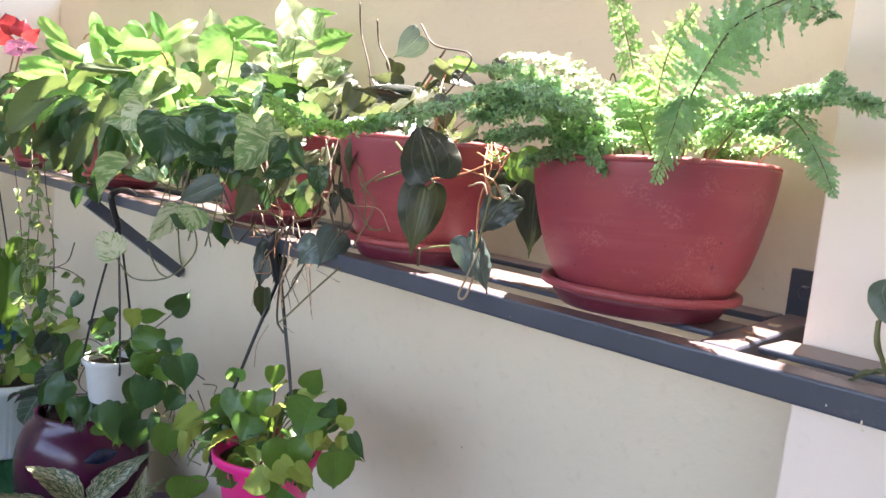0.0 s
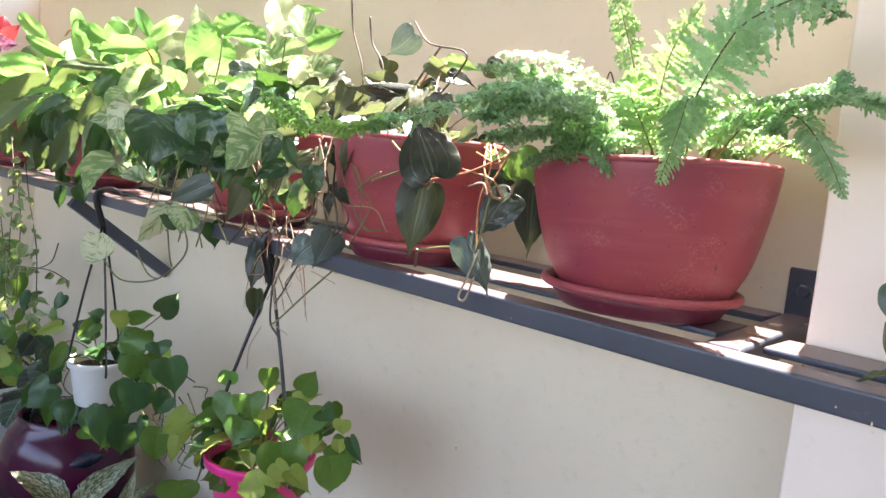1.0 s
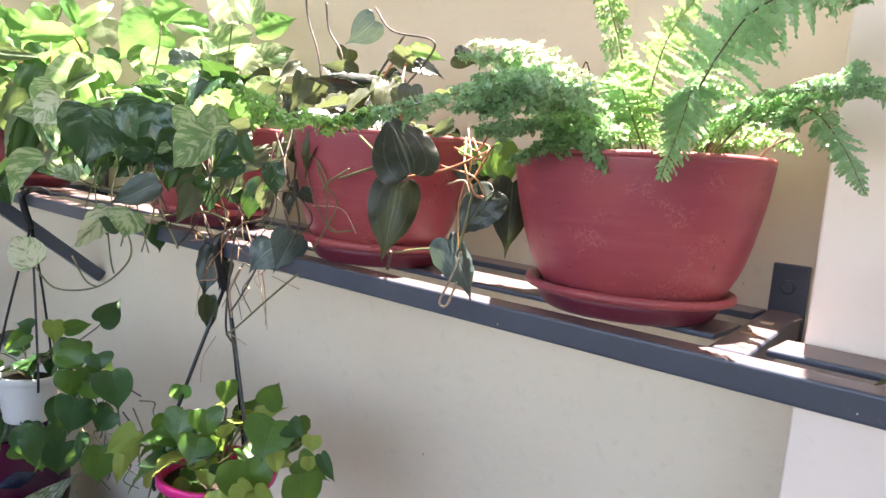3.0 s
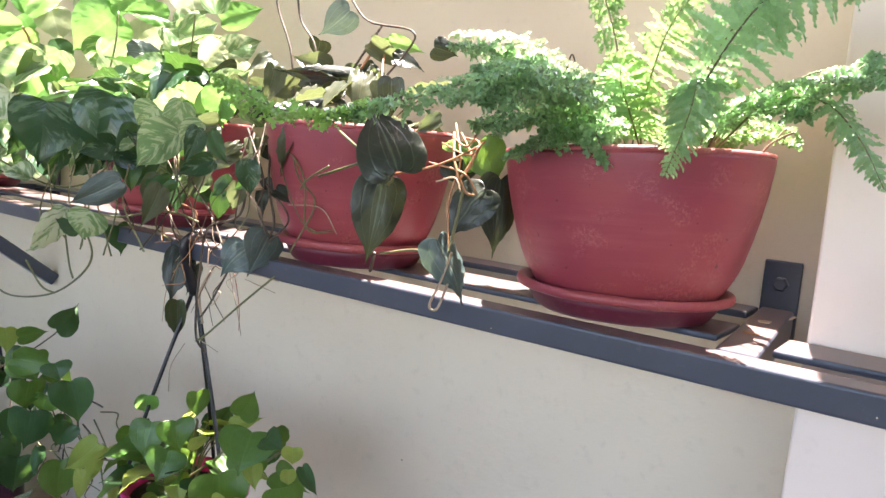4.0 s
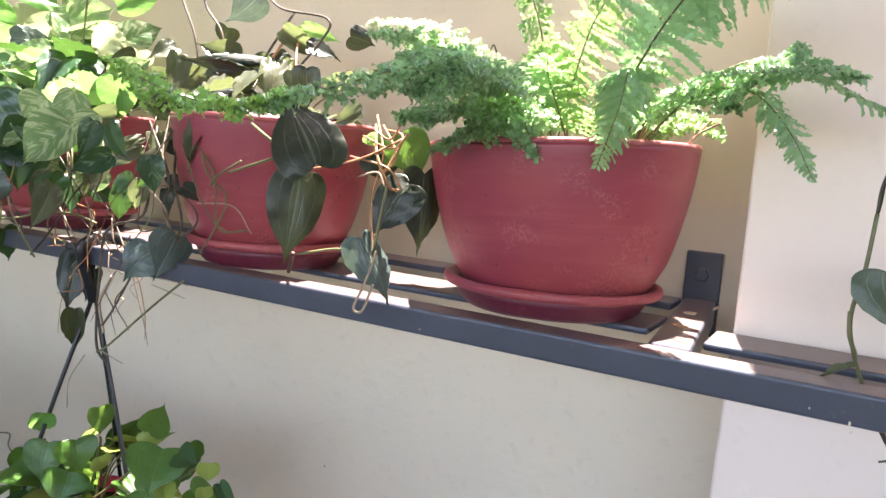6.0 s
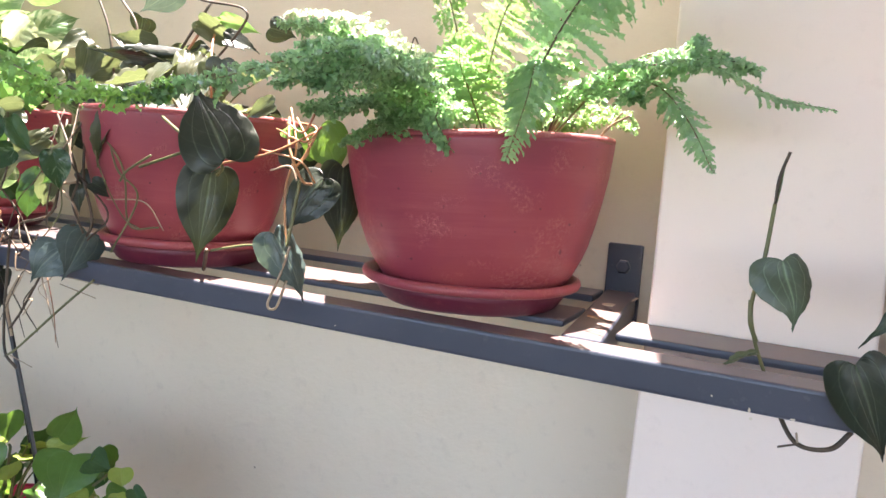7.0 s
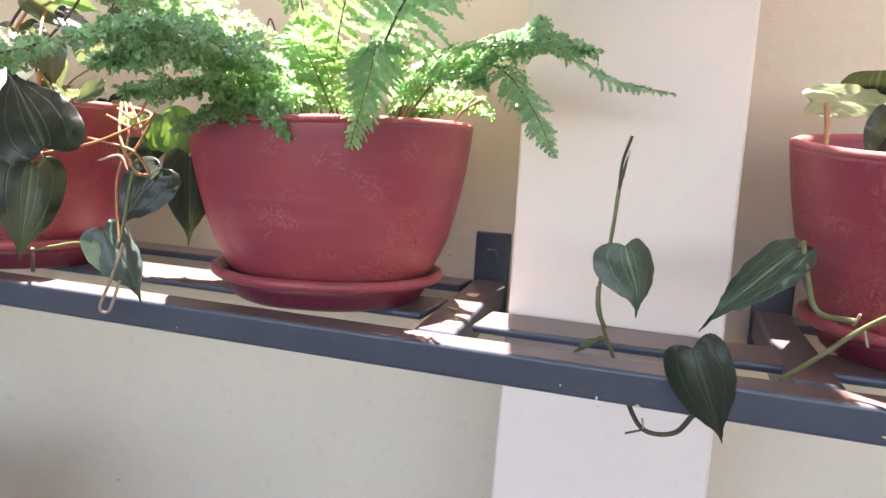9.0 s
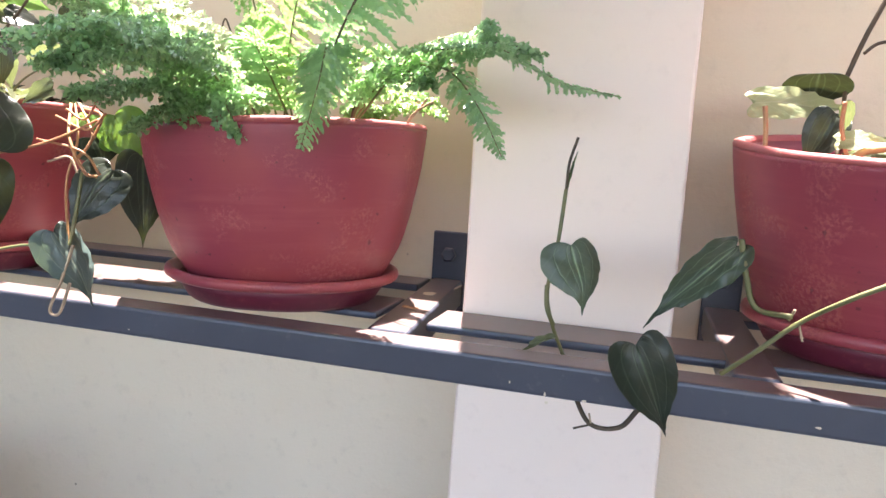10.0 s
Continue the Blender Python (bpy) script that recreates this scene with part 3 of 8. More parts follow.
def mesh_part(name, vs, fs, material, parent, label="", smooth=True):
    me = bpy.data.meshes.new(name)
    me.from_pydata([tuple(v) for v in vs], [], fs)
    me.materials.append(material)
    if smooth:
        for p in me.polygons:
            p.use_smooth = True
    ob = new(name, me)
    ob.parent = parent
    if label:
        ob["label"] = label
    return ob


def vine(plant, pts, r, material, name="stem", r1=None, parent=None):
    vs, fs = [], []
    path = [p - plant.location for p in smooth_path(pts)]
    tube(vs, fs, path, r, r if r1 is None else r1)
    return mesh_part(name, vs, fs, material, parent or plant)


def leaflet(vs, fs, p, ax, b, c, ln, half, ruffle, rnd):
    """A lobed strip from p along ax, b across it and c its face; ruffle makes its edges wavy."""
    m = 2 * max(2, int(ln / (half * 0.95)))
    o = len(vs)
    sag = rnd.uniform(0.1, 0.45)
    phase = rnd.uniform(0, 6.28)
    for k in range(m + 1):
        g = k / m
        cen = p + ax * (ln * g) - Vector((0, 0, sag * ln * g * g)) + c * (0.10 * ruffle * ln * math.sin(phase + g * 5))
        w = half * (1 - g ** 3) * (1.0 if k % 2 else 0.55) * (0.7 + 0.3 * min(1, g * 5)) + 0.0003
        fwd = ax * (half * (0.45 if k % 2 else 0.0))
        row = [cen, cen, cen]
        for s2 in (-1, 1):
            row[1 + s2] = cen + b * (w * s2) + fwd + c * (ruffle * half * (0.7 * math.sin(phase + s2 * 1.7 + k * 1.45) + rnd.uniform(-0.4, 0.4)))
        vs.extend(row)
    for k in range(m):
        a = o + k * 3
        fs.append((a, a + 1, a + 4, a + 3))
        fs.append((a + 1, a + 2, a + 5, a + 4))


def frond(plant, pts, reach, material, ruffle=0.5, pairs=44, up=(0, -0.3, 1), bare=0.12, seed=0, stalk=None, lobe=0.011):
    """One fern frond: a wiry stalk with two rows of leaflets, each a lobed strip that is flat or curly."""
    rnd = random.Random(seed)
    path = [p - plant.location for p in smooth_path(pts, 14)]
    n = len(path)
    vs, fs = [], []
    up = Vector(up)
    for q in range(pairs):
        f = bare + (1 - bare) * (q + 0.5) / pairs
        pos = f * (n - 1)
        i = min(int(pos), n - 2)
        p = path[i].lerp(path[i + 1], pos - i)
        t = (path[min(i + 2, n - 1)] - path[max(i - 1, 0)]).normalized()
        side = t.cross(up)
        side = side.normalized() if side.length > 0.05 else t.orthogonal().normalized()
        nor = side.cross(t).normalized()
        grow = (f - bare) / (1 - bare)
        env = min(1.0, 0.55 + grow * 2.0) * (1 - grow ** 2.4) ** 0.8 + 0.10
        for sg in (-1, 1):
            ln = reach * env * rnd.uniform(0.78, 1.12)
            tw = rnd.uniform(-0.9, 0.9) * ruffle + 0.15 * sg
            ax = (side * sg + t * (0.35 + rnd.uniform(-0.35, 0.35) * ruffle) + nor * (rnd.uniform(-0.5, 0.8) * ruffle - 0.08)).normalized()
            b = (t * math.cos(tw) + nor * math.sin(tw)).normalized()
            c = ax.cross(b).normalized()
            if ruffle < 0.55:
                leaflet(vs, fs, p, ax, b, c, ln, lobe * 0.36 * (0.55 + 0.45 * env), ruffle, rnd)
                continue
            count = max(3, int(ln / (lobe * 0.55)))
            bend = rnd.uniform(0.0, 0.35)
            for k in range(count):
                g = (k + 0.5) / count
                root = p + ax * (ln * g * 0.9) - Vector((0, 0, bend * ln * g * g))
                for s2 in (-1, 1):
                    d = (b * s2 + ax * rnd.uniform(0.3, 1.0) + c * rnd.uniform(-0.7, 0.7)).normalized()
                    e = d.cross(c + b * rnd.uniform(-0.5, 0.5)).normalized()
                    leaflet(vs, fs, root, d, e, d.cross(e), lobe * rnd.uniform(0.62, 1.0) * (1 - 0.35 * g), lobe * rnd.uniform(0.22, 0.34), ruffle, rnd)
    leafy = mesh_part("frond", vs, fs, material, plant)
    vs, fs = [], []
    tube(vs, fs, path, 0.0014, 0.0005, 5)
    mesh_part("stalk", vs, fs, stalk or M_STEM, leafy)
    return leafy


def clump(plant, at, count, spread, lift, size, kind, materials, seed, ratio=(0.6, 0.8), lean=(0, 0, 0), low=0.25, stems=True):
    """Leaves on stalks that spring from one crown and bend outwards."""
    rnd = random.Random(seed)
    at = Vector(at)
    for i in range(count):
        a = rnd.uniform(0, 6.283)
        q = math.sqrt(rnd.uniform(0.04, 1))
        out = Vector((math.cos(a), math.sin(a), 0))
        h = lift * (low + (1 - low) * rnd.uniform(0.2, 1.0)) * (1.12 - 0.55 * q)
        end = at + out * (spread * q) + Vector((0, 0, h)) + Vector(lean) * q
        if end.y > WALL_Y - 0.05:
            end.y = WALL_Y - 0.05 - rnd.uniform(0, 0.05)
        ln = rnd.uniform(*size)
        d = (out * rnd.uniform(0.5, 1.0) + Vector((rnd.uniform(-0.3, 0.3), rnd.uniform(-0.3, 0.3), rnd.uniform(-0.75, 0.45)))).normalized()
        tip = end + d * ln
        if tip.y > WALL_Y - 0.012:
            tip.y = WALL_Y - 0.012
        up = (Vector((0, 0, 1)) * 0.9 + out * 0.45 + Vector((0, -0.25, 0))).normalized()
        leaf(plant, kind, rnd.choice(materials), end, tip, ln * rnd.uniform(*ratio), rnd.uniform(-25, 25), up)
        if stems:
            root = at + out * (spread * q * 0.18)
            mid = root.lerp(end, 0.55) + Vector((0, 0, h * 0.12)) - out * spread * q * 0.12
            vine(plant, [root, mid, end], 0.0016, M_STEM, "stalk", 0.0011)

fern = thing("fern", (-0.528, 0.875, SHELF + 0.16), "lush ruffled green fern in a red clay pot, partly sunlit", "plant", "plants on the shelf")
frond(fern, [(-0.480, 0.840, 1.530), (-0.415, 0.740, 1.589), (-0.378, 0.715, 1.640), (-0.348, 0.700, 1.666), (-0.293, 0.680, 1.680), (-0.235, 0.660, 1.681)], 0.052, M_FERN, 0.52, 34, (0.3, -0.9, 0.4), 0.16, 1, M_STEM_DARK, 0.0125)
frond(fern, [(-0.482, 0.850, 1.531), (-0.426, 0.770, 1.599), (-0.391, 0.750, 1.653), (-0.357, 0.740, 1.683), (-0.299, 0.720, 1.682), (-0.264, 0.700, 1.665)], 0.036, M_FERN, 0.65, 24, (0.1, -0.8, 0.6), 0.20, 31, M_STEM)
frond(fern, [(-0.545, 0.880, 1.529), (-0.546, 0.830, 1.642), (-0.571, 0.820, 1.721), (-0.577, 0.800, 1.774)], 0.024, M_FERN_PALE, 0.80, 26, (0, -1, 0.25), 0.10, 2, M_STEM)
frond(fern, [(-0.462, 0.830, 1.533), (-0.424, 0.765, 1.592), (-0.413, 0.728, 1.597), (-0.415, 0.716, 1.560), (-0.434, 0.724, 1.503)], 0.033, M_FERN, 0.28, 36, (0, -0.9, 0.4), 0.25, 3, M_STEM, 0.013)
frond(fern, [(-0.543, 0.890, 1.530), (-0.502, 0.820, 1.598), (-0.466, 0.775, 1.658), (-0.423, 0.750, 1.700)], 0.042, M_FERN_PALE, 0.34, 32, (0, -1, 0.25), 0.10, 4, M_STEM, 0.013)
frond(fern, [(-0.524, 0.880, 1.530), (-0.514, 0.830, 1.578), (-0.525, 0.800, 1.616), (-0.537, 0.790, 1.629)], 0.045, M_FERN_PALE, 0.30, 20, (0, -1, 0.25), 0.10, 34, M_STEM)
frond(fern, [(-0.426, 0.810, 1.526), (-0.397, 0.775, 1.568), (-0.349, 0.740, 1.592), (-0.291, 0.720, 1.595), (-0.250, 0.715, 1.599), (-0.218, 0.720, 1.590)], 0.032, M_FERN, 0.70, 34, (0, -0.3, 1), 0.10, 5, M_STEM_DARK)
frond(fern, [(-0.431, 0.820, 1.526), (-0.372, 0.780, 1.579), (-0.308, 0.740, 1.581), (-0.271, 0.725, 1.550), (-0.244, 0.720, 1.505)], 0.026, M_FERN, 0.40, 34, (0, -0.3, 1), 0.30, 6, M_STEM)
frond(fern, [(-0.426, 0.810, 1.526), (-0.393, 0.780, 1.566), (-0.351, 0.750, 1.580), (-0.315, 0.730, 1.565)], 0.030, M_FERN, 0.60, 24, (0, -0.3, 1), 0.25, 36, M_STEM)
frond(fern, [(-0.414, 0.800, 1.533), (-0.347, 0.760, 1.591), (-0.300, 0.755, 1.611), (-0.253, 0.765, 1.598), (-0.207, 0.785, 1.576), (-0.156, 0.790, 1.566)], 0.021, M_FERN, 0.42, 42, (0, -0.3, 1), 0.35, 21, M_STEM)
frond(fern, [(-0.556, 0.840, 1.533), (-0.531, 0.720, 1.579), (-0.511, 0.600, 1.585), (-0.522, 0.530, 1.573), (-0.570, 0.475, 1.547), (-0.614, 0.432, 1.529)], 0.030, M_FERN, 0.90, 46, (0, -0.3, 1), 0.10, 7, M_STEM)
# end of the frond above, coloured as lit
frond(fern, [(-0.587, 0.460, 1.543), (-0.619, 0.428, 1.530), (-0.657, 0.405, 1.536), (-0.700, 0.388, 1.556)], 0.021, M_FERN_TIP, 0.80, 26, (0, -0.3, 1), 0.02, 42, M_STEM)
frond(fern, [(-0.553, 0.850, 1.530), (-0.554, 0.740, 1.577), (-0.553, 0.640, 1.594), (-0.556, 0.560, 1.589)], 0.044, M_FERN, 0.90, 34, (0, -0.3, 1), 0.10, 8, M_STEM)
frond(fern, [(-0.555, 0.840, 1.529), (-0.530, 0.720, 1.572), (-0.510, 0.620, 1.579), (-0.512, 0.560, 1.566), (-0.529, 0.530, 1.553)], 0.040, M_FERN, 0.90, 34, (0, -0.3, 1), 0.10, 38, M_STEM)
frond(fern, [(-0.551, 0.820, 1.528), (-0.561, 0.720, 1.554), (-0.572, 0.660, 1.548), (-0.598, 0.620, 1.540)], 0.036, M_FERN, 0.90, 32, (0, -0.3, 1), 0.10, 9, M_STEM)
frond(fern, [(-0.568, 0.860, 1.530), (-0.608, 0.790, 1.604), (-0.648, 0.740, 1.631), (-0.678, 0.680, 1.631)], 0.044, M_FERN, 0.90, 36, (0, -0.3, 1), 0.10, 10, M_STEM)
frond(fern, [(-0.566, 0.850, 1.529), (-0.566, 0.780, 1.585), (-0.594, 0.740, 1.616), (-0.615, 0.700, 1.610)], 0.044, M_FERN, 0.90, 30, (0, -0.3, 1), 0.10, 39, M_STEM)
# two fronds whose sunlight is put into the colour
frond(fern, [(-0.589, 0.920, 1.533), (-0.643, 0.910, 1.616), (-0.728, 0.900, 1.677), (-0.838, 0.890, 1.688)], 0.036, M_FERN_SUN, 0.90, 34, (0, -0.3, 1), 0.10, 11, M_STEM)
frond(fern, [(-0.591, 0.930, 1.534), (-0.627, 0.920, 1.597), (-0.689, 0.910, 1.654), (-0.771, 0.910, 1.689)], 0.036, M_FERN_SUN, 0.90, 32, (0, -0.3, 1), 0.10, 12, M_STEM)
frond(fern, [(-0.548, 0.810, 1.527), (-0.549, 0.740, 1.543), (-0.560, 0.700, 1.532), (-0.602, 0.700, 1.512)], 0.028, M_FERN, 0.90, 26, (0, -0.3, 1), 0.10, 13, M_STEM)
frond(fern, [(-0.540, 0.830, 1.526), (-0.514, 0.760, 1.553), (-0.510, 0.720, 1.543), (-0.494, 0.720, 1.514)], 0.026, M_FERN, 0.70, 22, (0, -0.3, 1), 0.10, 14, M_STEM)
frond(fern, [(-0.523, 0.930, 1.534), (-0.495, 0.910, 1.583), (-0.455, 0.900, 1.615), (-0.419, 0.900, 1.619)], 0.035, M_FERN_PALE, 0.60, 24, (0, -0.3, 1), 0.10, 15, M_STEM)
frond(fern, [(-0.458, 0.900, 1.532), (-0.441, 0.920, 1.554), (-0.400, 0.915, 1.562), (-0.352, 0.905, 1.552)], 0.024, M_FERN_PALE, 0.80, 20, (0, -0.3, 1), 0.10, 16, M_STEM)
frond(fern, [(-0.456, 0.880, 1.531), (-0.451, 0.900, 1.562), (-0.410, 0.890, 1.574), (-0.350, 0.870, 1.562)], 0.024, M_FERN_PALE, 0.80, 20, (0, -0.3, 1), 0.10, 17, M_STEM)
frond(fern, [(-0.516, 0.860, 1.529), (-0.519, 0.820, 1.573), (-0.520, 0.790, 1.601), (-0.514, 0.770, 1.619)], 0.042, M_FERN, 0.35, 22, (0, -1, 0.25), 0.10, 18, M_STEM)
frond(fern, [(-0.588, 0.860, 1.540), (-0.602, 0.780, 1.581), (-0.631, 0.700, 1.586), (-0.629, 0.620, 1.562)], 0.044, M_FERN, 0.90, 32, (0, -0.3, 1), 0.10, 22, M_STEM)
frond(fern, [(-0.330, 0.735, 1.574), (-0.300, 0.728, 1.590), (-0.280, 0.740, 1.608), (-0.268, 0.752, 1.622)], 0.022, M_FERN, 0.60, 16, (0, -0.6, 1), 0.05, 44, M_STEM)
vine(fern, [(-0.704, 1.000, 1.646), (-0.697, 1.000, 1.672), (-0.687, 1.000, 1.654)], 0.0012, M_STEM_DARK, "stem")
vine(fern, [(-0.380, 0.850, 1.532), (-0.366, 0.850, 1.550), (-0.355, 0.850, 1.564)], 0.0012, M_ROOT, "stem")
vine(fern, [(-0.380, 0.850, 1.532), (-0.366, 0.840, 1.547), (-0.343, 0.830, 1.559)], 0.0012, M_ROOT, "stem")

micans = thing("philodendron", (-0.968, 0.852, SHELF + 0.16), "dark velvet-leaved trailing philodendron in a red clay pot", "plant", "plants on the shelf")
leaf(micans, "drop", M_MICANS, (-0.742, 0.676, 1.486), (-0.790, 0.672, 1.575), 0.086, 0)
leaf(micans, "drop", M_MICANS, (-0.785, 0.700, 1.468), (-0.793, 0.690, 1.360), 0.070, -5)
leaf(micans, "drop", M_MICANS, (-0.660, 0.745, 1.470), (-0.690, 0.705, 1.410), 0.058, 15)
leaf(micans, "drop", M_SILVER, (-0.692, 0.700, 1.406), (-0.652, 0.716, 1.334), 0.050, -12)
leaf(micans, "drop", M_MICANS, (-0.706, 0.850, 1.482), (-0.712, 0.862, 1.368), 0.062, -8)
leaf(micans, "drop", M_GREEN, (-0.742, 0.845, 1.530), (-0.712, 0.850, 1.470), 0.062, 10)
leaf(micans, "drop", M_SILVER, (-1.062, 0.900, 1.735), (-1.098, 0.868, 1.690), 0.056, -10)
leaf(micans, "drop", M_MICANS, (-0.990, 0.847, 1.616), (-1.101, 0.765, 1.617), 0.034, -20)
leaf(micans, "heart", M_OLIVE, (-1.082, 0.877, 1.634), (-1.125, 0.833, 1.656), 0.047, 10)
leaf(micans, "heart", M_OLIVE, (-0.973, 0.863, 1.674), (-0.929, 0.907, 1.635), 0.036, 20)
leaf(micans, "heart", M_FRESH, (-0.997, 0.932, 1.689), (-0.944, 0.960, 1.673), 0.031, 10)
leaf(micans, "heart", M_FRESH, (-1.035, 0.953, 1.687), (-1.012, 0.997, 1.693), 0.026, 12)
leaf(micans, "drop", M_MICANS, (-1.129, 0.900, 1.689), (-1.147, 0.905, 1.658), 0.041, 10)
leaf(micans, "heart", M_OLIVE, (-0.975, 0.718, 1.529), (-0.987, 0.693, 1.467), 0.028, 30)
leaf(micans, "heart", M_OLIVE, (-1.125, 0.735, 1.492), (-1.188, 0.673, 1.451), 0.039, 15)
leaf(micans, "drop", M_MICANS, (-1.240, 0.719, 1.317), (-1.229, 0.687, 1.234), 0.057, 20)
leaf(micans, "drop", M_MICANS, (-1.218, 0.730, 1.295), (-1.226, 0.724, 1.241), 0.033, -10)
leaf(micans, "heart", M_OLIVE, (-1.234, 0.711, 1.234), (-1.244, 0.717, 1.160), 0.037, 11)
leaf(micans, "drop", M_SILVER, (-1.057, 0.709, 1.346), (-1.076, 0.673, 1.307), 0.061, 10)
leaf(micans, "drop", M_SILVER, (-1.030, 0.729, 1.369), (-1.017, 0.692, 1.315), 0.064, -20)
leaf(micans, "drop", M_DEEP, (-1.446, 0.720, 1.334), (-1.446, 0.734, 1.275), 0.048, -12)
leaf(micans, "drop", M_MICANS, (-1.014, 0.919, 1.633), (-1.063, 0.892, 1.644), 0.038, 10)
leaf(micans, "heart", M_OLIVE, (-1.243, 0.837, 1.603), (-1.277, 0.802, 1.562), 0.056, 15)
leaf(micans, "drop", M_MICANS, (-1.203, 0.859, 1.555), (-1.216, 0.837, 1.606), 0.045, 10)
leaf(micans, "heart", M_OLIVE, (-1.209, 0.756, 1.531), (-1.225, 0.698, 1.520), 0.043, -5)
leaf(micans, "drop", M_MICANS, (-0.918, 0.951, 1.680), (-0.888, 0.978, 1.669), 0.040, 10)
leaf(micans, "heart", M_OLIVE, (-1.030, 0.823, 1.586), (-1.011, 0.865, 1.610), 0.034, 2)
leaf(micans, "drop", M_MICANS, (-1.357, 0.881, 1.570), (-1.339, 0.923, 1.598), 0.054, 20)
leaf(micans, "heart", M_OLIVE, (-0.738, 0.749, 1.551), (-0.779, 0.738, 1.537), 0.027, 20)
leaf(micans, "heart", M_BRIGHT, (-0.782, 0.851, 1.517), (-0.769, 0.858, 1.531), 0.027, 10)
leaf(micans, "heart", M_BRIGHT, (-0.778, 0.862, 1.503), (-0.771, 0.893, 1.498), 0.030, 10)
leaf(micans, "drop", M_MICANS, (-0.793, 0.870, 1.502), (-0.779, 0.874, 1.464), 0.063, -14)
leaf(micans, "heart", M_FRESH, (-0.794, 0.842, 1.527), (-0.798, 0.866, 1.512), 0.023, 20)
vine(micans, [(-1.138, 0.860, 1.555), (-1.167, 0.870, 1.664), (-1.219, 0.880, 1.745), (-1.233, 0.880, 1.808)], 0.0020, M_STEM_DARK, "stem")
vine(micans, [(-1.112, 0.860, 1.556), (-1.105, 0.870, 1.663), (-1.157, 0.880, 1.720), (-1.171, 0.880, 1.770)], 0.0020, M_STEM_DARK, "stem")
vine(micans, [(-1.063, 0.900, 1.757), (-1.007, 0.890, 1.713), (-0.907, 0.880, 1.692), (-0.916, 0.880, 1.660), (-0.983, 0.870, 1.591)], 0.0018, M_STEM_DARK, "stem")
vine(micans, [(-1.017, 0.850, 1.558), (-1.025, 0.870, 1.620), (-0.987, 0.900, 1.709)], 0.0020, M_STEM_DARK, "stem")
vine(micans, [(-0.920, 0.800, 1.551), (-0.993, 0.850, 1.608), (-0.971, 0.870, 1.669)], 0.0020, M_STEM_RED, "stem")
vine(micans, [(-0.885, 0.800, 1.552), (-0.935, 0.850, 1.636), (-1.000, 0.930, 1.685)], 0.0018, M_STEM_RED, "stem")
vine(micans, [(-0.926, 0.740, 1.542), (-0.838, 0.705, 1.510), (-0.772, 0.700, 1.479), (-0.776, 0.700, 1.465)], 0.0020, M_STEM, "stem")
vine(micans, [(-0.716, 0.750, 1.537), (-0.690, 0.720, 1.501), (-0.672, 0.720, 1.468), (-0.665, 0.730, 1.463)], 0.0017, M_STEM_RED, "stem")
vine(micans, [(-0.708, 0.760, 1.532), (-0.677, 0.750, 1.525), (-0.684, 0.740, 1.495), (-0.692, 0.730, 1.478)], 0.0016, M_STEM_RED, "stem")
vine(micans, [(-0.772, 0.700, 1.479), (-0.709, 0.710, 1.495), (-0.667, 0.740, 1.523)], 0.0014, M_STEM_RED, "stem")
vine(micans, [(-0.707, 0.710, 1.476), (-0.681, 0.710, 1.482), (-0.671, 0.710, 1.467)], 0.0012, M_ROOT, "stem")
vine(micans, [(-0.676, 0.710, 1.394), (-0.682, 0.700, 1.358), (-0.696, 0.700, 1.327), (-0.684, 0.700, 1.325), (-0.671, 0.700, 1.357)], 0.0016, M_ROOT, "stem")
vine(micans, [(-0.674, 0.720, 1.467), (-0.681, 0.715, 1.409), (-0.682, 0.710, 1.393)], 0.0020, M_STEM, "stem")
vine(micans, [(-0.782, 0.700, 1.378), (-0.735, 0.705, 1.389), (-0.711, 0.710, 1.390)], 0.0015, M_STEM, "stem")
vine(micans, [(-0.808, 0.720, 1.374), (-0.841, 0.750, 1.343)], 0.0025, M_STEM_DARK, "stem")
vine(micans, [(-1.141, 0.780, 1.521), (-1.101, 0.740, 1.464), (-1.104, 0.730, 1.392), (-1.170, 0.720, 1.363), (-1.173, 0.710, 1.288), (-1.163, 0.700, 1.195), (-1.136, 0.700, 1.169)], 0.0020, M_STEM_DARK, "stem")
vine(micans, [(-0.980, 0.700, 1.316), (-1.049, 0.700, 1.265), (-1.134, 0.700, 1.199), (-1.162, 0.700, 1.182)], 0.0018, M_STEM, "stem")
vine(micans, [(-1.113, 0.720, 1.303), (-1.138, 0.710, 1.252), (-1.151, 0.700, 1.224)], 0.0016, M_STEM_DARK, "stem")
vine(micans, [(-1.191, 0.700, 1.172), (-1.228, 0.700, 1.125), (-1.233, 0.700, 1.079)], 0.0008, M_ROOT, "root")
vine(micans, [(-1.152, 0.700, 1.186), (-1.102, 0.700, 1.177)], 0.0008, M_ROOT, "root")
vine(micans, [(-1.045, 0.700, 1.302), (-0.976, 0.700, 1.293)], 0.0008, M_ROOT, "root")
vine(micans, [(-1.029, 0.700, 1.313), (-0.971, 0.700, 1.311)], 0.0008, M_ROOT, "root")
vine(micans, [(-1.146, 0.700, 1.214), (-1.164, 0.705, 1.258), (-1.144, 0.710, 1.298)], 0.0022, M_ROOT, "stem")
vine(micans, [(-0.982, 0.720, 1.420), (-0.914, 0.720, 1.422), (-0.880, 0.720, 1.390)], 0.0009, M_ROOT, "root")
vine(micans, [(-1.048, 0.740, 1.521), (-1.027, 0.720, 1.449), (-1.023, 0.730, 1.382), (-1.054, 0.720, 1.338)], 0.0018, M_STEM_DARK, "stem")
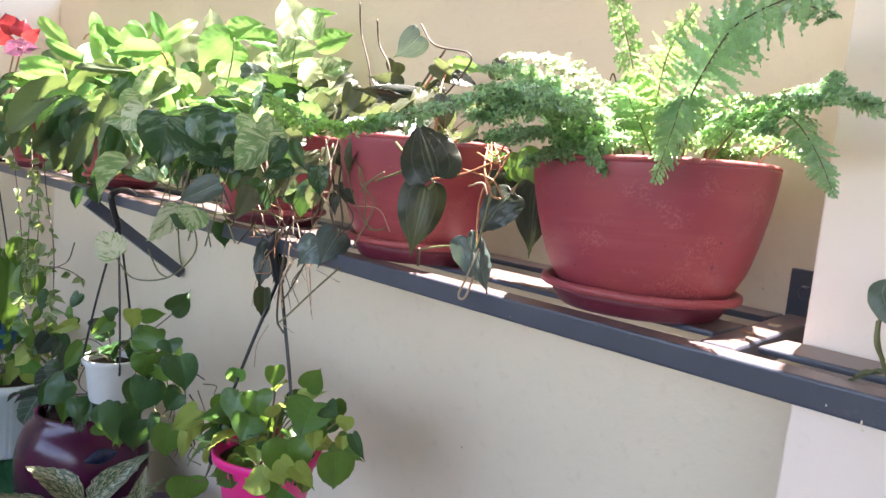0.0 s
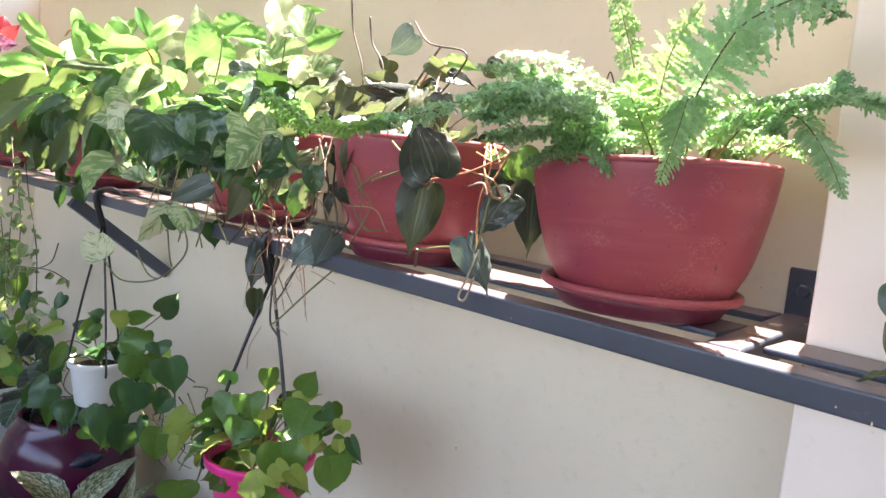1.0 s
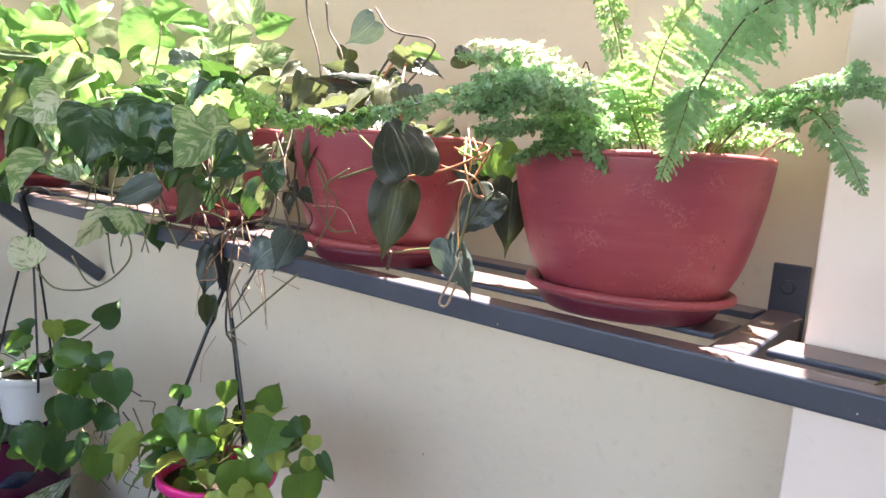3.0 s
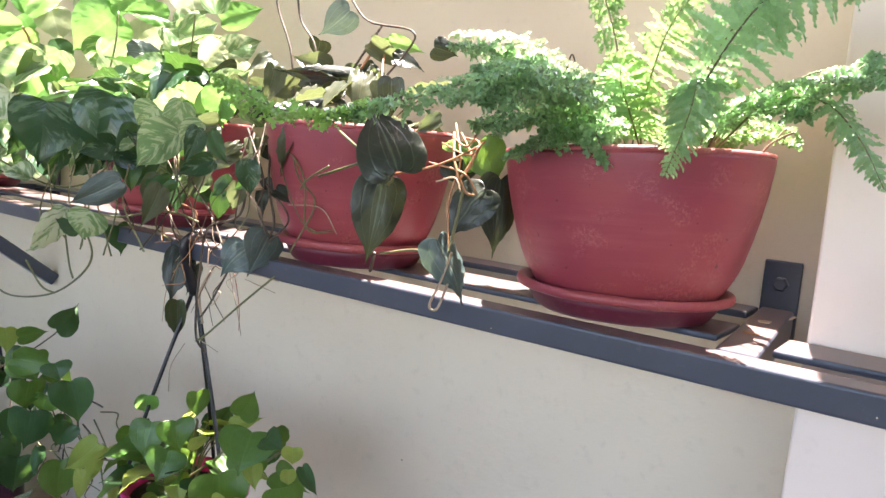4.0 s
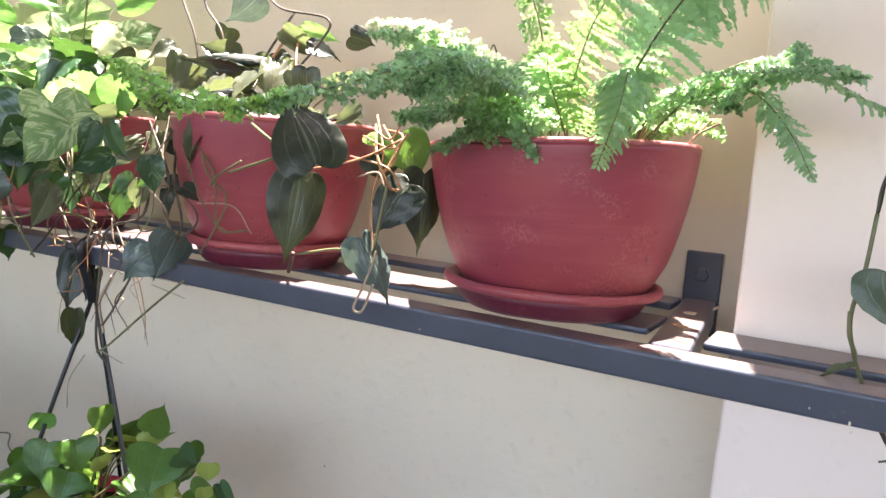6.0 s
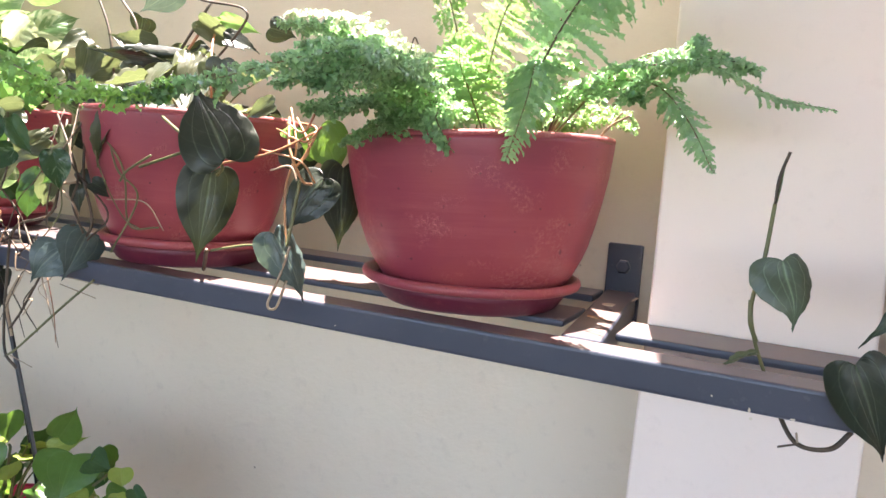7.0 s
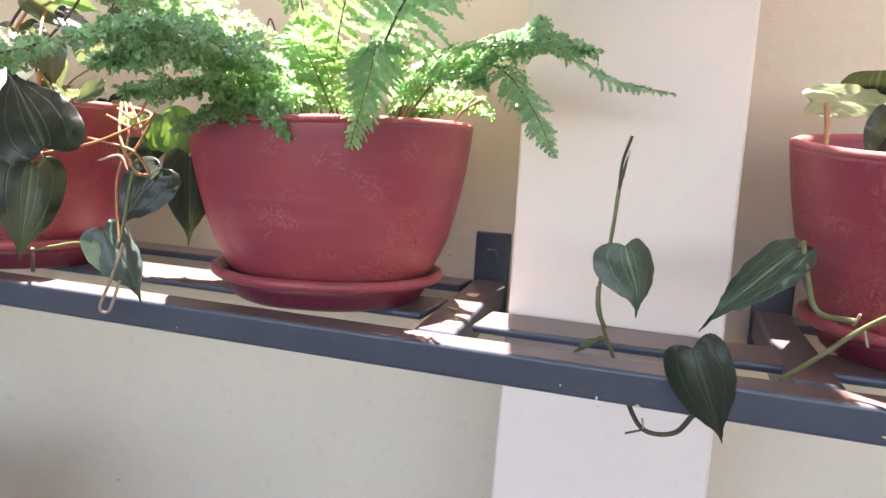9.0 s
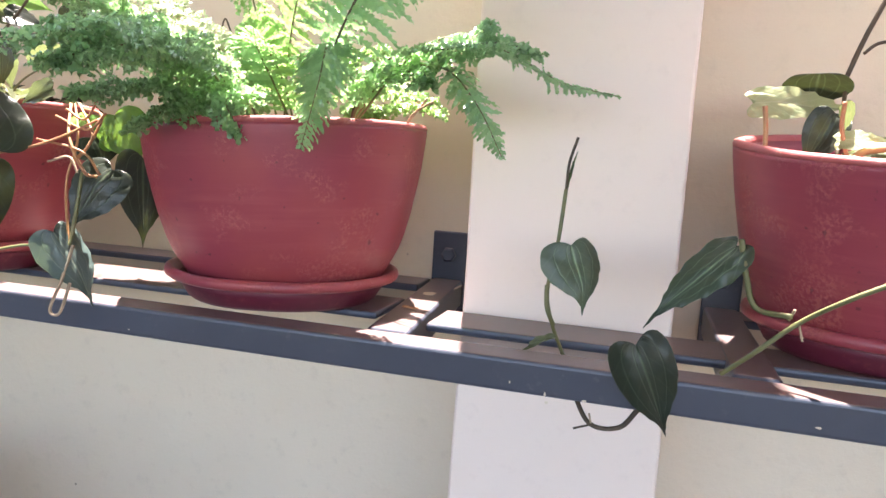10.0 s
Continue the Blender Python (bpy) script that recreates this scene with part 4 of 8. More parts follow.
vine(micans, [(-0.882, 0.700, 1.482), (-0.922, 0.700, 1.461), (-0.935, 0.700, 1.447)], 0.0016, M_STEM, "stem")
vine(micans, [(-0.793, 0.700, 1.500), (-0.855, 0.700, 1.481), (-0.901, 0.700, 1.467)], 0.0018, M_STEM, "stem")
vine(micans, [(-1.042, 0.720, 1.438), (-1.076, 0.720, 1.430), (-1.046, 0.720, 1.408), (-1.048, 0.730, 1.378)], 0.0018, M_ROOT, "stem")
clump(micans, (-0.968, 0.87, SHELF + 0.165), 26, 0.12, 0.14, (0.05, 0.085), "heart", [M_MICANS, M_MICANS, M_OLIVE], 41)

pothos = thing("pothos", (-1.490, 0.868, SHELF + 0.16), "glossy pothos with cream-marbled leaves spilling over its pot", "plant", "plants on the shelf")
leaf(pothos, "broad", M_POTHOS, (-1.479, 0.609, 1.548), (-1.449, 0.589, 1.442), 0.124, -14)
leaf(pothos, "broad", M_POTHOS, (-1.381, 0.679, 1.565), (-1.388, 0.652, 1.448), 0.126, 15)
leaf(pothos, "broad", M_VARIEG, (-1.792, 0.678, 1.569), (-1.814, 0.625, 1.514), 0.081, 21)
leaf(pothos, "broad", M_MARBLE, (-1.179, 0.668, 1.511), (-1.220, 0.612, 1.457), 0.071, 10)
leaf(pothos, "broad", M_MARBLE, (-1.637, 0.588, 1.446), (-1.698, 0.520, 1.354), 0.064, 30)
leaf(pothos, "broad", M_SILVER, (-1.216, 0.598, 1.433), (-1.252, 0.536, 1.392), 0.048, -20)
leaf(pothos, "broad", M_BRIGHT, (-1.785, 0.898, 1.770), (-1.841, 0.823, 1.677), 0.133, 2)
leaf(pothos, "broad", M_BRIGHT, (-1.789, 0.882, 1.780), (-1.737, 0.949, 1.819), 0.066, -20)
leaf(pothos, "broad", M_SUNLIT, (-1.539, 0.929, 1.768), (-1.582, 0.905, 1.877), 0.088, 4)
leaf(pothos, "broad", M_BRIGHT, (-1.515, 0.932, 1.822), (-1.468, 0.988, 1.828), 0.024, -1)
leaf(pothos, "broad", M_SUNLIT, (-1.525, 0.950, 1.649), (-1.552, 0.952, 1.737), 0.094, -21)
leaf(pothos, "broad", M_SUNLIT, (-1.442, 0.929, 1.698), (-1.491, 0.899, 1.645), 0.059, 10)
leaf(pothos, "broad", M_MARBLE, (-1.551, 0.903, 1.687), (-1.503, 1.001, 1.723), 0.053, 20)
leaf(pothos, "broad", M_SILVER, (-1.676, 0.862, 1.676), (-1.631, 0.926, 1.682), 0.058, -20)
leaf(pothos, "broad", M_MARBLE, (-1.889, 0.796, 1.644), (-1.974, 0.666, 1.574), 0.091, 20)
leaf(pothos, "broad", M_MARBLE, (-1.971, 0.859, 1.688), (-2.002, 0.843, 1.602), 0.085, -10)
leaf(pothos, "broad", M_MARBLE, (-1.509, 0.802, 1.577), (-1.482, 0.875, 1.608), 0.076, 20)
leaf(pothos, "broad", M_VARIEG, (-1.363, 0.589, 1.376), (-1.414, 0.555, 1.283), 0.050, -30)
leaf(pothos, "broad", M_MARBLE, (-1.287, 0.590, 1.379), (-1.298, 0.576, 1.332), 0.063, 10)
leaf(pothos, "broad", M_VARIEG, (-1.655, 0.580, 1.230), (-1.765, 0.570, 1.286), 0.072, -10)
leaf(pothos, "broad", M_POTHOS, (-2.056, 0.798, 1.566), (-2.064, 0.749, 1.467), 0.097, 20)
leaf(pothos, "broad", M_MARBLE, (-1.879, 0.699, 1.606), (-1.925, 0.668, 1.538), 0.071, -15)
leaf(pothos, "broad", M_MARBLE, (-1.286, 0.699, 1.549), (-1.310, 0.674, 1.512), 0.061, -4)
leaf(pothos, "broad", M_BRIGHT, (-1.987, 0.818, 1.548), (-2.012, 0.757, 1.526), 0.077, 30)
leaf(pothos, "broad", M_DEEP, (-1.645, 0.839, 1.606), (-1.677, 0.805, 1.614), 0.081, 18)
leaf(pothos, "broad", M_MARBLE, (-1.578, 0.920, 1.645), (-1.641, 0.906, 1.709), 0.073, -17)
leaf(pothos, "broad", M_MARBLE, (-1.362, 0.861, 1.598), (-1.316, 0.903, 1.638), 0.060, 10)
leaf(pothos, "broad", M_SUNLIT, (-1.383, 0.948, 1.634), (-1.400, 0.899, 1.669), 0.051, -13)
leaf(pothos, "broad", M_FRESH, (-1.431, 0.799, 1.552), (-1.434, 0.755, 1.553), 0.049, 5)
leaf(pothos, "broad", M_MARBLE, (-1.137, 0.679, 1.530), (-1.166, 0.662, 1.474), 0.040, 20)
leaf(pothos, "broad", M_OLIVE, (-2.392, 0.849, 1.584), (-2.434, 0.818, 1.468), 0.078, -20)
leaf(pothos, "broad", M_MARBLE, (-1.536, 0.609, 1.412), (-1.582, 0.572, 1.429), 0.043, 20)
leaf(pothos, "broad", M_DEEP, (-1.943, 0.611, 1.363), (-1.935, 0.634, 1.321), 0.037, 2)
leaf(pothos, "broad", M_DEEP, (-2.265, 0.680, 1.339), (-2.282, 0.669, 1.269), 0.036, 20)
leaf(pothos, "broad", M_POTHOS, (-1.316, 0.590, 1.551), (-1.294, 0.589, 1.492), 0.048, 40)
leaf(pothos, "broad", M_MARBLE, (-1.798, 0.880, 1.709), (-1.828, 0.869, 1.638), 0.081, -5)
leaf(pothos, "broad", M_SUNLIT, (-2.255, 0.971, 1.822), (-2.226, 0.989, 1.741), 0.108, -20)
leaf(pothos, "broad", M_MARBLE, (-1.605, 0.901, 1.733), (-1.553, 0.933, 1.697), 0.060, -18)
leaf(pothos, "broad", M_DEEP, (-1.359, 0.609, 1.344), (-1.365, 0.573, 1.364), 0.044, 12)
vine(pothos, [(-1.678, 0.840, 1.756), (-1.669, 0.830, 1.685), (-1.690, 0.820, 1.589)], 0.0018, M_STEM, "stem")
vine(pothos, [(-1.479, 0.890, 1.756), (-1.476, 0.880, 1.674), (-1.466, 0.860, 1.583)], 0.0018, M_STEM, "stem")
vine(pothos, [(-1.716, 0.600, 1.221), (-1.607, 0.600, 1.191), (-1.451, 0.610, 1.219), (-1.333, 0.610, 1.284), (-1.354, 0.620, 1.328), (-1.569, 0.690, 1.344)], 0.0018, M_STEM, "stem")
vine(pothos, [(-1.555, 0.610, 1.262), (-1.496, 0.610, 1.225), (-1.446, 0.610, 1.220)], 0.0018, M_STEM, "stem")
vine(pothos, [(-1.433, 0.620, 1.329), (-1.395, 0.610, 1.277), (-1.382, 0.610, 1.256)], 0.0018, M_STEM, "stem")
vine(pothos, [(-1.729, 0.620, 1.442), (-1.629, 0.680, 1.395), (-1.527, 0.700, 1.405), (-1.507, 0.740, 1.446)], 0.0018, M_STEM, "stem")
vine(pothos, [(-1.673, 0.690, 1.554), (-1.699, 0.740, 1.579), (-1.676, 0.800, 1.573)], 0.0018, M_STEM, "stem")
vine(pothos, [(-1.527, 0.690, 1.355), (-1.368, 0.690, 1.361), (-1.293, 0.710, 1.392), (-1.290, 0.740, 1.461)], 0.0018, M_STEM, "stem")
vine(pothos, [(-1.167, 0.700, 1.374), (-1.213, 0.690, 1.384), (-1.303, 0.680, 1.379)], 0.0018, M_STEM, "stem")
clump(pothos, (-1.49, 0.88, SHELF + 0.165), 46, 0.19, 0.17, (0.06, 0.11), "heart", [M_MARBLE, M_DEEP, M_POTHOS, M_BRIGHT], 42)

oval_plant = thing("potted_plant", (-2.45, 0.868, SHELF + 0.16), "bushy plant with soft oval lime green leaves", "plant", "plants on the shelf")
leaf(oval_plant, "oval", M_BRIGHT, (-2.835, 0.850, 1.752), (-2.918, 0.731, 1.809), 0.048, -10)
leaf(oval_plant, "oval", M_BRIGHT, (-3.071, 0.850, 1.731), (-3.264, 0.688, 1.729), 0.077, -4)
leaf(oval_plant, "oval", M_BRIGHT, (-3.230, 0.850, 1.701), (-3.380, 0.697, 1.668), 0.063, -13)
leaf(oval_plant, "oval", M_BRIGHT, (-2.775, 0.870, 1.733), (-2.820, 0.856, 1.831), 0.088, -1)
leaf(oval_plant, "oval", M_BRIGHT, (-2.810, 0.850, 1.652), (-2.811, 0.847, 1.739), 0.092, -14)
leaf(oval_plant, "oval", M_BRIGHT, (-2.694, 0.900, 1.820), (-2.793, 0.840, 1.880), 0.055, 2)
leaf(oval_plant, "oval", M_BRIGHT, (-2.424, 0.900, 1.797), (-2.467, 0.853, 1.851), 0.076, 11)
leaf(oval_plant, "oval", M_BRIGHT, (-2.216, 0.880, 1.756), (-2.323, 0.758, 1.759), 0.061, 16)
leaf(oval_plant, "oval", M_BRIGHT, (-2.652, 0.920, 1.810), (-2.725, 0.868, 1.862), 0.062, -16)
leaf(oval_plant, "oval", M_SAGE, (-2.344, 0.840, 1.697), (-2.503, 0.686, 1.715), 0.038, 10)
leaf(oval_plant, "oval", M_FRESH, (-2.287, 0.950, 1.714), (-2.365, 0.912, 1.740), 0.085, 10)
leaf(oval_plant, "oval", M_SAGE, (-2.819, 0.800, 1.667), (-2.942, 0.619, 1.473), 0.123, 18)
leaf(oval_plant, "oval", M_SAGE, (-2.330, 0.780, 1.588), (-2.434, 0.666, 1.442), 0.113, -7)
leaf(oval_plant, "oval", M_SAGE, (-2.728, 0.780, 1.496), (-2.717, 0.807, 1.352), 0.101, 5)
leaf(oval_plant, "oval", M_SAGE, (-3.001, 0.820, 1.642), (-3.105, 0.740, 1.565), 0.097, 11)
leaf(oval_plant, "oval", M_DEEP, (-2.561, 0.860, 1.699), (-2.560, 0.828, 1.602), 0.093, -1)
leaf(oval_plant, "oval", M_DEEP, (-2.420, 0.880, 1.734), (-2.411, 0.836, 1.674), 0.083, 4)
leaf(oval_plant, "oval", M_BRIGHT, (-2.418, 0.880, 1.716), (-2.500, 0.838, 1.730), 0.047, -2)
leaf(oval_plant, "oval", M_SAGE, (-3.196, 0.880, 1.758), (-3.224, 0.815, 1.796), 0.067, 17)
leaf(oval_plant, "oval", M_BRIGHT, (-2.303, 0.940, 1.757), (-2.341, 0.917, 1.810), 0.071, -14)
leaf(oval_plant, "oval", M_SAGE, (-2.993, 0.800, 1.598), (-2.964, 0.761, 1.409), 0.050, 20)
leaf(oval_plant, "oval", M_DEEP, (-2.488, 0.840, 1.586), (-2.517, 0.802, 1.472), 0.091, 7)
leaf(oval_plant, "oval", M_BRIGHT, (-3.417, 0.840, 1.556), (-3.488, 0.752, 1.556), 0.094, 0)
leaf(oval_plant, "oval", M_BRIGHT, (-3.251, 0.860, 1.560), (-3.327, 0.779, 1.494), 0.082, -5)
leaf(oval_plant, "oval", M_DEEP, (-2.083, 0.900, 1.725), (-2.071, 0.923, 1.664), 0.065, -21)
vine(oval_plant, [(-2.866, 0.860, 1.586), (-2.855, 0.860, 1.646), (-2.793, 0.870, 1.734)], 0.0030, M_STEM_RED, "stem")
vine(oval_plant, [(-2.745, 0.870, 1.588), (-2.668, 0.870, 1.665), (-2.433, 0.860, 1.703)], 0.0030, M_STEM_RED, "stem")
vine(oval_plant, [(-2.964, 0.860, 1.585), (-2.968, 0.850, 1.625), (-3.071, 0.850, 1.731)], 0.0030, M_STEM_RED, "stem")
vine(oval_plant, [(-2.382, 0.880, 1.627), (-2.368, 0.880, 1.697), (-2.424, 0.900, 1.797)], 0.0030, M_STEM_RED, "stem")
vine(oval_plant, [(-2.197, 0.900, 1.679), (-2.224, 0.900, 1.730), (-2.216, 0.880, 1.756)], 0.0030, M_STEM_RED, "stem")
vine(oval_plant, [(-2.804, 0.860, 1.586), (-2.779, 0.860, 1.636), (-2.810, 0.850, 1.652)], 0.0030, M_STEM_RED, "stem")
vine(oval_plant, [(-2.693, 0.900, 1.814), (-2.935, 0.900, 1.858), (-3.011, 0.900, 1.842)], 0.0030, M_STEM_RED, "stem")
clump(oval_plant, (-2.45, 0.90, SHELF + 0.165), 40, 0.24, 0.20, (0.08, 0.15), "oval", [M_BRIGHT, M_BRIGHT, M_SAGE, M_DEEP], 43, (0.38, 0.5))

far_plant = thing("potted_plant", (-3.35, 0.868, SHELF + 0.16), "bushy lime green plant in a clay pot near the corner", "plant", "plants on the shelf")
clump(far_plant, (-3.35, 0.88, SHELF + 0.165), 34, 0.26, 0.17, (0.09, 0.16), "oval", [M_BRIGHT, M_SAGE, M_DEEP], 44, (0.38, 0.5))

coleus = thing("coleus", (-3.70, 0.85, SHELF), "red and pink-leaved foliage plant standing on the shelf", "plant", "plants on the shelf")
leaf(coleus, "heart", M_RED, (-3.737, 0.862, 1.888), (-3.732, 0.888, 1.971), 0.110, 21)
leaf(coleus, "heart", M_RED, (-3.665, 0.863, 1.872), (-3.602, 0.897, 1.919), 0.064, 1)
leaf(coleus, "heart", M_RED, (-3.845, 0.855, 1.939), (-3.893, 0.786, 1.948), 0.097, 7)
leaf(coleus, "heart", M_RED, (-3.922, 0.856, 1.905), (-3.945, 0.807, 1.854), 0.089, 16)
leaf(coleus, "heart", M_PURPLE, (-3.677, 0.836, 1.838), (-3.708, 0.783, 1.799), 0.079, 1)
leaf(coleus, "heart", M_PURPLE, (-3.622, 0.843, 1.831), (-3.556, 0.888, 1.834), 0.054, 1)
leaf(coleus, "heart", M_PURPLE, (-3.775, 0.842, 1.867), (-3.764, 0.873, 1.812), 0.086, -6)
leaf(coleus, "heart", M_RED, (-4.020, 0.878, 1.960), (-4.020, 0.854, 2.020), 0.098, 2)
vine(coleus, [(-4.020, 0.850, 1.318), (-4.020, 0.860, 1.604), (-3.815, 0.860, 1.882)], 0.0040, M_STEM_RED, "stem")
vine(coleus, [(-4.020, 0.850, 1.318), (-3.938, 0.860, 1.604), (-3.689, 0.850, 1.836)], 0.0040, M_STEM_RED, "stem")

creeper = thing("dischidia", (-3.2, 0.78, SHELF + 0.05), "trailing creeper with small cream-edged leaves over the shelf", "plant", "plants on the shelf")
vine(creeper, [(-3.040, 0.740, 1.476), (-2.833, 0.700, 1.293), (-2.829, 0.690, 1.115), (-2.839, 0.690, 0.870)], 0.0017, M_STEM_DARK, "stem")
vine(creeper, [(-2.927, 0.740, 1.470), (-2.777, 0.700, 1.298), (-2.708, 0.690, 1.170), (-2.736, 0.690, 0.931)], 0.0017, M_STEM_DARK, "stem")
vine(creeper, [(-2.893, 0.740, 1.481), (-2.667, 0.700, 1.289), (-2.527, 0.690, 1.119), (-2.524, 0.690, 0.935), (-2.588, 0.690, 0.827)], 0.0017, M_STEM_DARK, "stem")
vine(creeper, [(-3.326, 0.740, 1.434), (-3.045, 0.700, 1.275), (-2.897, 0.690, 1.044), (-2.871, 0.690, 0.822)], 0.0017, M_STEM_DARK, "stem")
vine(creeper, [(-2.747, 0.690, 1.028), (-2.431, 0.690, 1.071), (-2.266, 0.690, 1.074), (-2.213, 0.690, 1.067)], 0.0017, M_STEM_DARK, "stem")
vine(creeper, [(-2.519, 0.690, 1.056), (-2.378, 0.690, 1.103), (-2.319, 0.690, 1.167)], 0.0017, M_STEM_DARK, "stem")
leaf(creeper, "heart", M_DISCHIDIA, (-2.790, 0.678, 1.057), (-2.777, 0.655, 1.031), 0.025, 27)
leaf(creeper, "heart", M_DISCHIDIA, (-2.762, 0.697, 1.325), (-2.774, 0.705, 1.297), 0.018, -34)
leaf(creeper, "heart", M_DISCHIDIA, (-2.616, 0.688, 1.271), (-2.661, 0.677, 1.257), 0.017, 29)
leaf(creeper, "heart", M_DISCHIDIA, (-3.118, 0.709, 1.341), (-3.109, 0.732, 1.336), 0.019, -5)
leaf(creeper, "heart", M_DISCHIDIA, (-2.807, 0.693, 1.309), (-2.779, 0.689, 1.285), 0.017, -31)
leaf(creeper, "heart", M_DISCHIDIA, (-2.796, 0.704, 1.363), (-2.809, 0.687, 1.348), 0.016, -40)
leaf(creeper, "heart", M_DISCHIDIA, (-2.520, 0.684, 1.161), (-2.513, 0.703, 1.152), 0.016, -19)
leaf(creeper, "heart", M_DISCHIDIA, (-2.953, 0.687, 1.203), (-2.923, 0.693, 1.168), 0.028, 40)
leaf(creeper, "heart", M_DISCHIDIA, (-2.959, 0.724, 1.442), (-2.928, 0.741, 1.435), 0.018, 9)
leaf(creeper, "heart", M_DISCHIDIA, (-2.738, 0.688, 1.296), (-2.770, 0.665, 1.270), 0.028, -7)
leaf(creeper, "heart", M_DISCHIDIA, (-2.778, 0.718, 1.413), (-2.773, 0.730, 1.384), 0.023, 36)
leaf(creeper, "heart", M_DISCHIDIA, (-2.834, 0.681, 0.895), (-2.788, 0.695, 0.888), 0.020, -1)
leaf(creeper, "heart", M_DISCHIDIA, (-2.789, 0.684, 1.172), (-2.782, 0.694, 1.143), 0.021, -18)
leaf(creeper, "heart", M_DISCHIDIA, (-2.849, 0.722, 1.424), (-2.847, 0.759, 1.409), 0.029, 5)
leaf(creeper, "heart", M_DISCHIDIA, (-2.488, 0.681, 0.940), (-2.490, 0.688, 0.912), 0.018, 34)
leaf(creeper, "heart", M_DISCHIDIA, (-3.151, 0.711, 1.358), (-3.136, 0.699, 1.322), 0.026, -15)
leaf(creeper, "heart", M_DISCHIDIA, (-2.842, 0.702, 1.337), (-2.832, 0.735, 1.319), 0.029, 4)
leaf(creeper, "heart", M_DISCHIDIA, (-2.682, 0.678, 1.091), (-2.734, 0.658, 1.073), 0.025, -27)
leaf(creeper, "heart", M_DISCHIDIA, (-2.483, 0.682, 0.969), (-2.431, 0.702, 0.966), 0.026, -29)
leaf(creeper, "heart", M_DISCHIDIA, (-3.187, 0.715, 1.376), (-3.222, 0.692, 1.342), 0.031, 3)
leaf(creeper, "heart", M_DISCHIDIA, (-2.789, 0.679, 1.133), (-2.788, 0.655, 1.121), 0.019, 14)
leaf(creeper, "heart", M_DISCHIDIA, (-2.723, 0.689, 1.277), (-2.703, 0.704, 1.265), 0.016, -1)
leaf(creeper, "heart", M_DISCHIDIA, (-2.494, 0.682, 0.926), (-2.449, 0.705, 0.919), 0.027, 28)
leaf(creeper, "heart", M_DISCHIDIA, (-2.995, 0.689, 1.269), (-2.968, 0.682, 1.240), 0.021, -8)
leaf(creeper, "heart", M_DISCHIDIA, (-2.788, 0.685, 1.179), (-2.767, 0.704, 1.149), 0.029, -36)
leaf(creeper, "heart", M_DISCHIDIA, (-2.712, 0.687, 1.256), (-2.679, 0.690, 1.221), 0.028, 32)
leaf(creeper, "heart", M_DISCHIDIA, (-2.541, 0.684, 1.183), (-2.553, 0.693, 1.159), 0.015, 15)
leaf(creeper, "heart", M_DISCHIDIA, (-2.980, 0.690, 1.241), (-2.986, 0.707, 1.216), 0.020, 18)
leaf(creeper, "heart", M_DISCHIDIA, (-2.793, 0.681, 0.915), (-2.751, 0.699, 0.913), 0.021, 22)
leaf(creeper, "heart", M_DISCHIDIA, (-2.689, 0.678, 1.003), (-2.693, 0.655, 0.995), 0.018, 11)
leaf(creeper, "heart", M_DISCHIDIA, (-2.613, 0.690, 1.270), (-2.619, 0.705, 1.242), 0.021, -18)
leaf(creeper, "heart", M_DISCHIDIA, (-2.831, 0.681, 0.844), (-2.824, 0.696, 0.823), 0.018, 22)
leaf(creeper, "heart", M_DISCHIDIA, (-2.793, 0.683, 1.204), (-2.831, 0.665, 1.186), 0.022, -32)
leaf(creeper, "heart", M_DISCHIDIA, (-2.689, 0.682, 1.210), (-2.688, 0.665, 1.179), 0.025, 6)
leaf(creeper, "heart", M_DISCHIDIA, (-2.486, 0.679, 0.971), (-2.460, 0.670, 0.940), 0.026, -3)
leaf(creeper, "heart", M_DISCHIDIA, (-2.905, 0.682, 1.128), (-2.904, 0.665, 1.113), 0.015, 30)
leaf(creeper, "heart", M_DISCHIDIA, (-2.792, 0.687, 1.237), (-2.809, 0.688, 1.207), 0.019, 24)
leaf(creeper, "heart", M_DISCHIDIA, (-2.687, 0.679, 1.016), (-2.681, 0.663, 0.994), 0.018, 4)
leaf(creeper, "heart", M_DISCHIDIA, (-2.507, 0.681, 0.905), (-2.479, 0.693, 0.879), 0.025, 17)
leaf(creeper, "heart", M_DISCHIDIA, (-2.862, 0.678, 1.059), (-2.879, 0.653, 1.048), 0.023, -19)
leaf(creeper, "heart", M_DISCHIDIA, (-2.824, 0.698, 1.323), (-2.796, 0.718, 1.311), 0.022, -30)
leaf(creeper, "heart", M_DISCHIDIA, (-2.688, 0.678, 1.016), (-2.700, 0.655, 0.996), 0.023, 34)
leaf(creeper, "heart", M_DISCHIDIA, (-2.509, 0.679, 0.910), (-2.557, 0.659, 0.886), 0.025, -6)
leaf(creeper, "heart", M_DISCHIDIA, (-2.827, 0.680, 0.831), (-2.794, 0.684, 0.805), 0.024, 39)
leaf(creeper, "heart", M_DISCHIDIA, (-2.787, 0.679, 1.076), (-2.752, 0.673, 1.055), 0.017, -35)
leaf(creeper, "heart", M_DISCHIDIA, (-2.671, 0.682, 1.174), (-2.679, 0.703, 1.140), 0.026, -26)
leaf(creeper, "heart", M_DISCHIDIA, (-2.490, 0.679, 0.948), (-2.533, 0.662, 0.933), 0.021, 13)
leaf(creeper, "heart", M_DISCHIDIA, (-2.952, 0.686, 1.195), (-2.988, 0.684, 1.168), 0.016, -14)
leaf(creeper, "heart", M_DISCHIDIA, (-2.851, 0.700, 1.343), (-2.857, 0.684, 1.319), 0.020, -5)
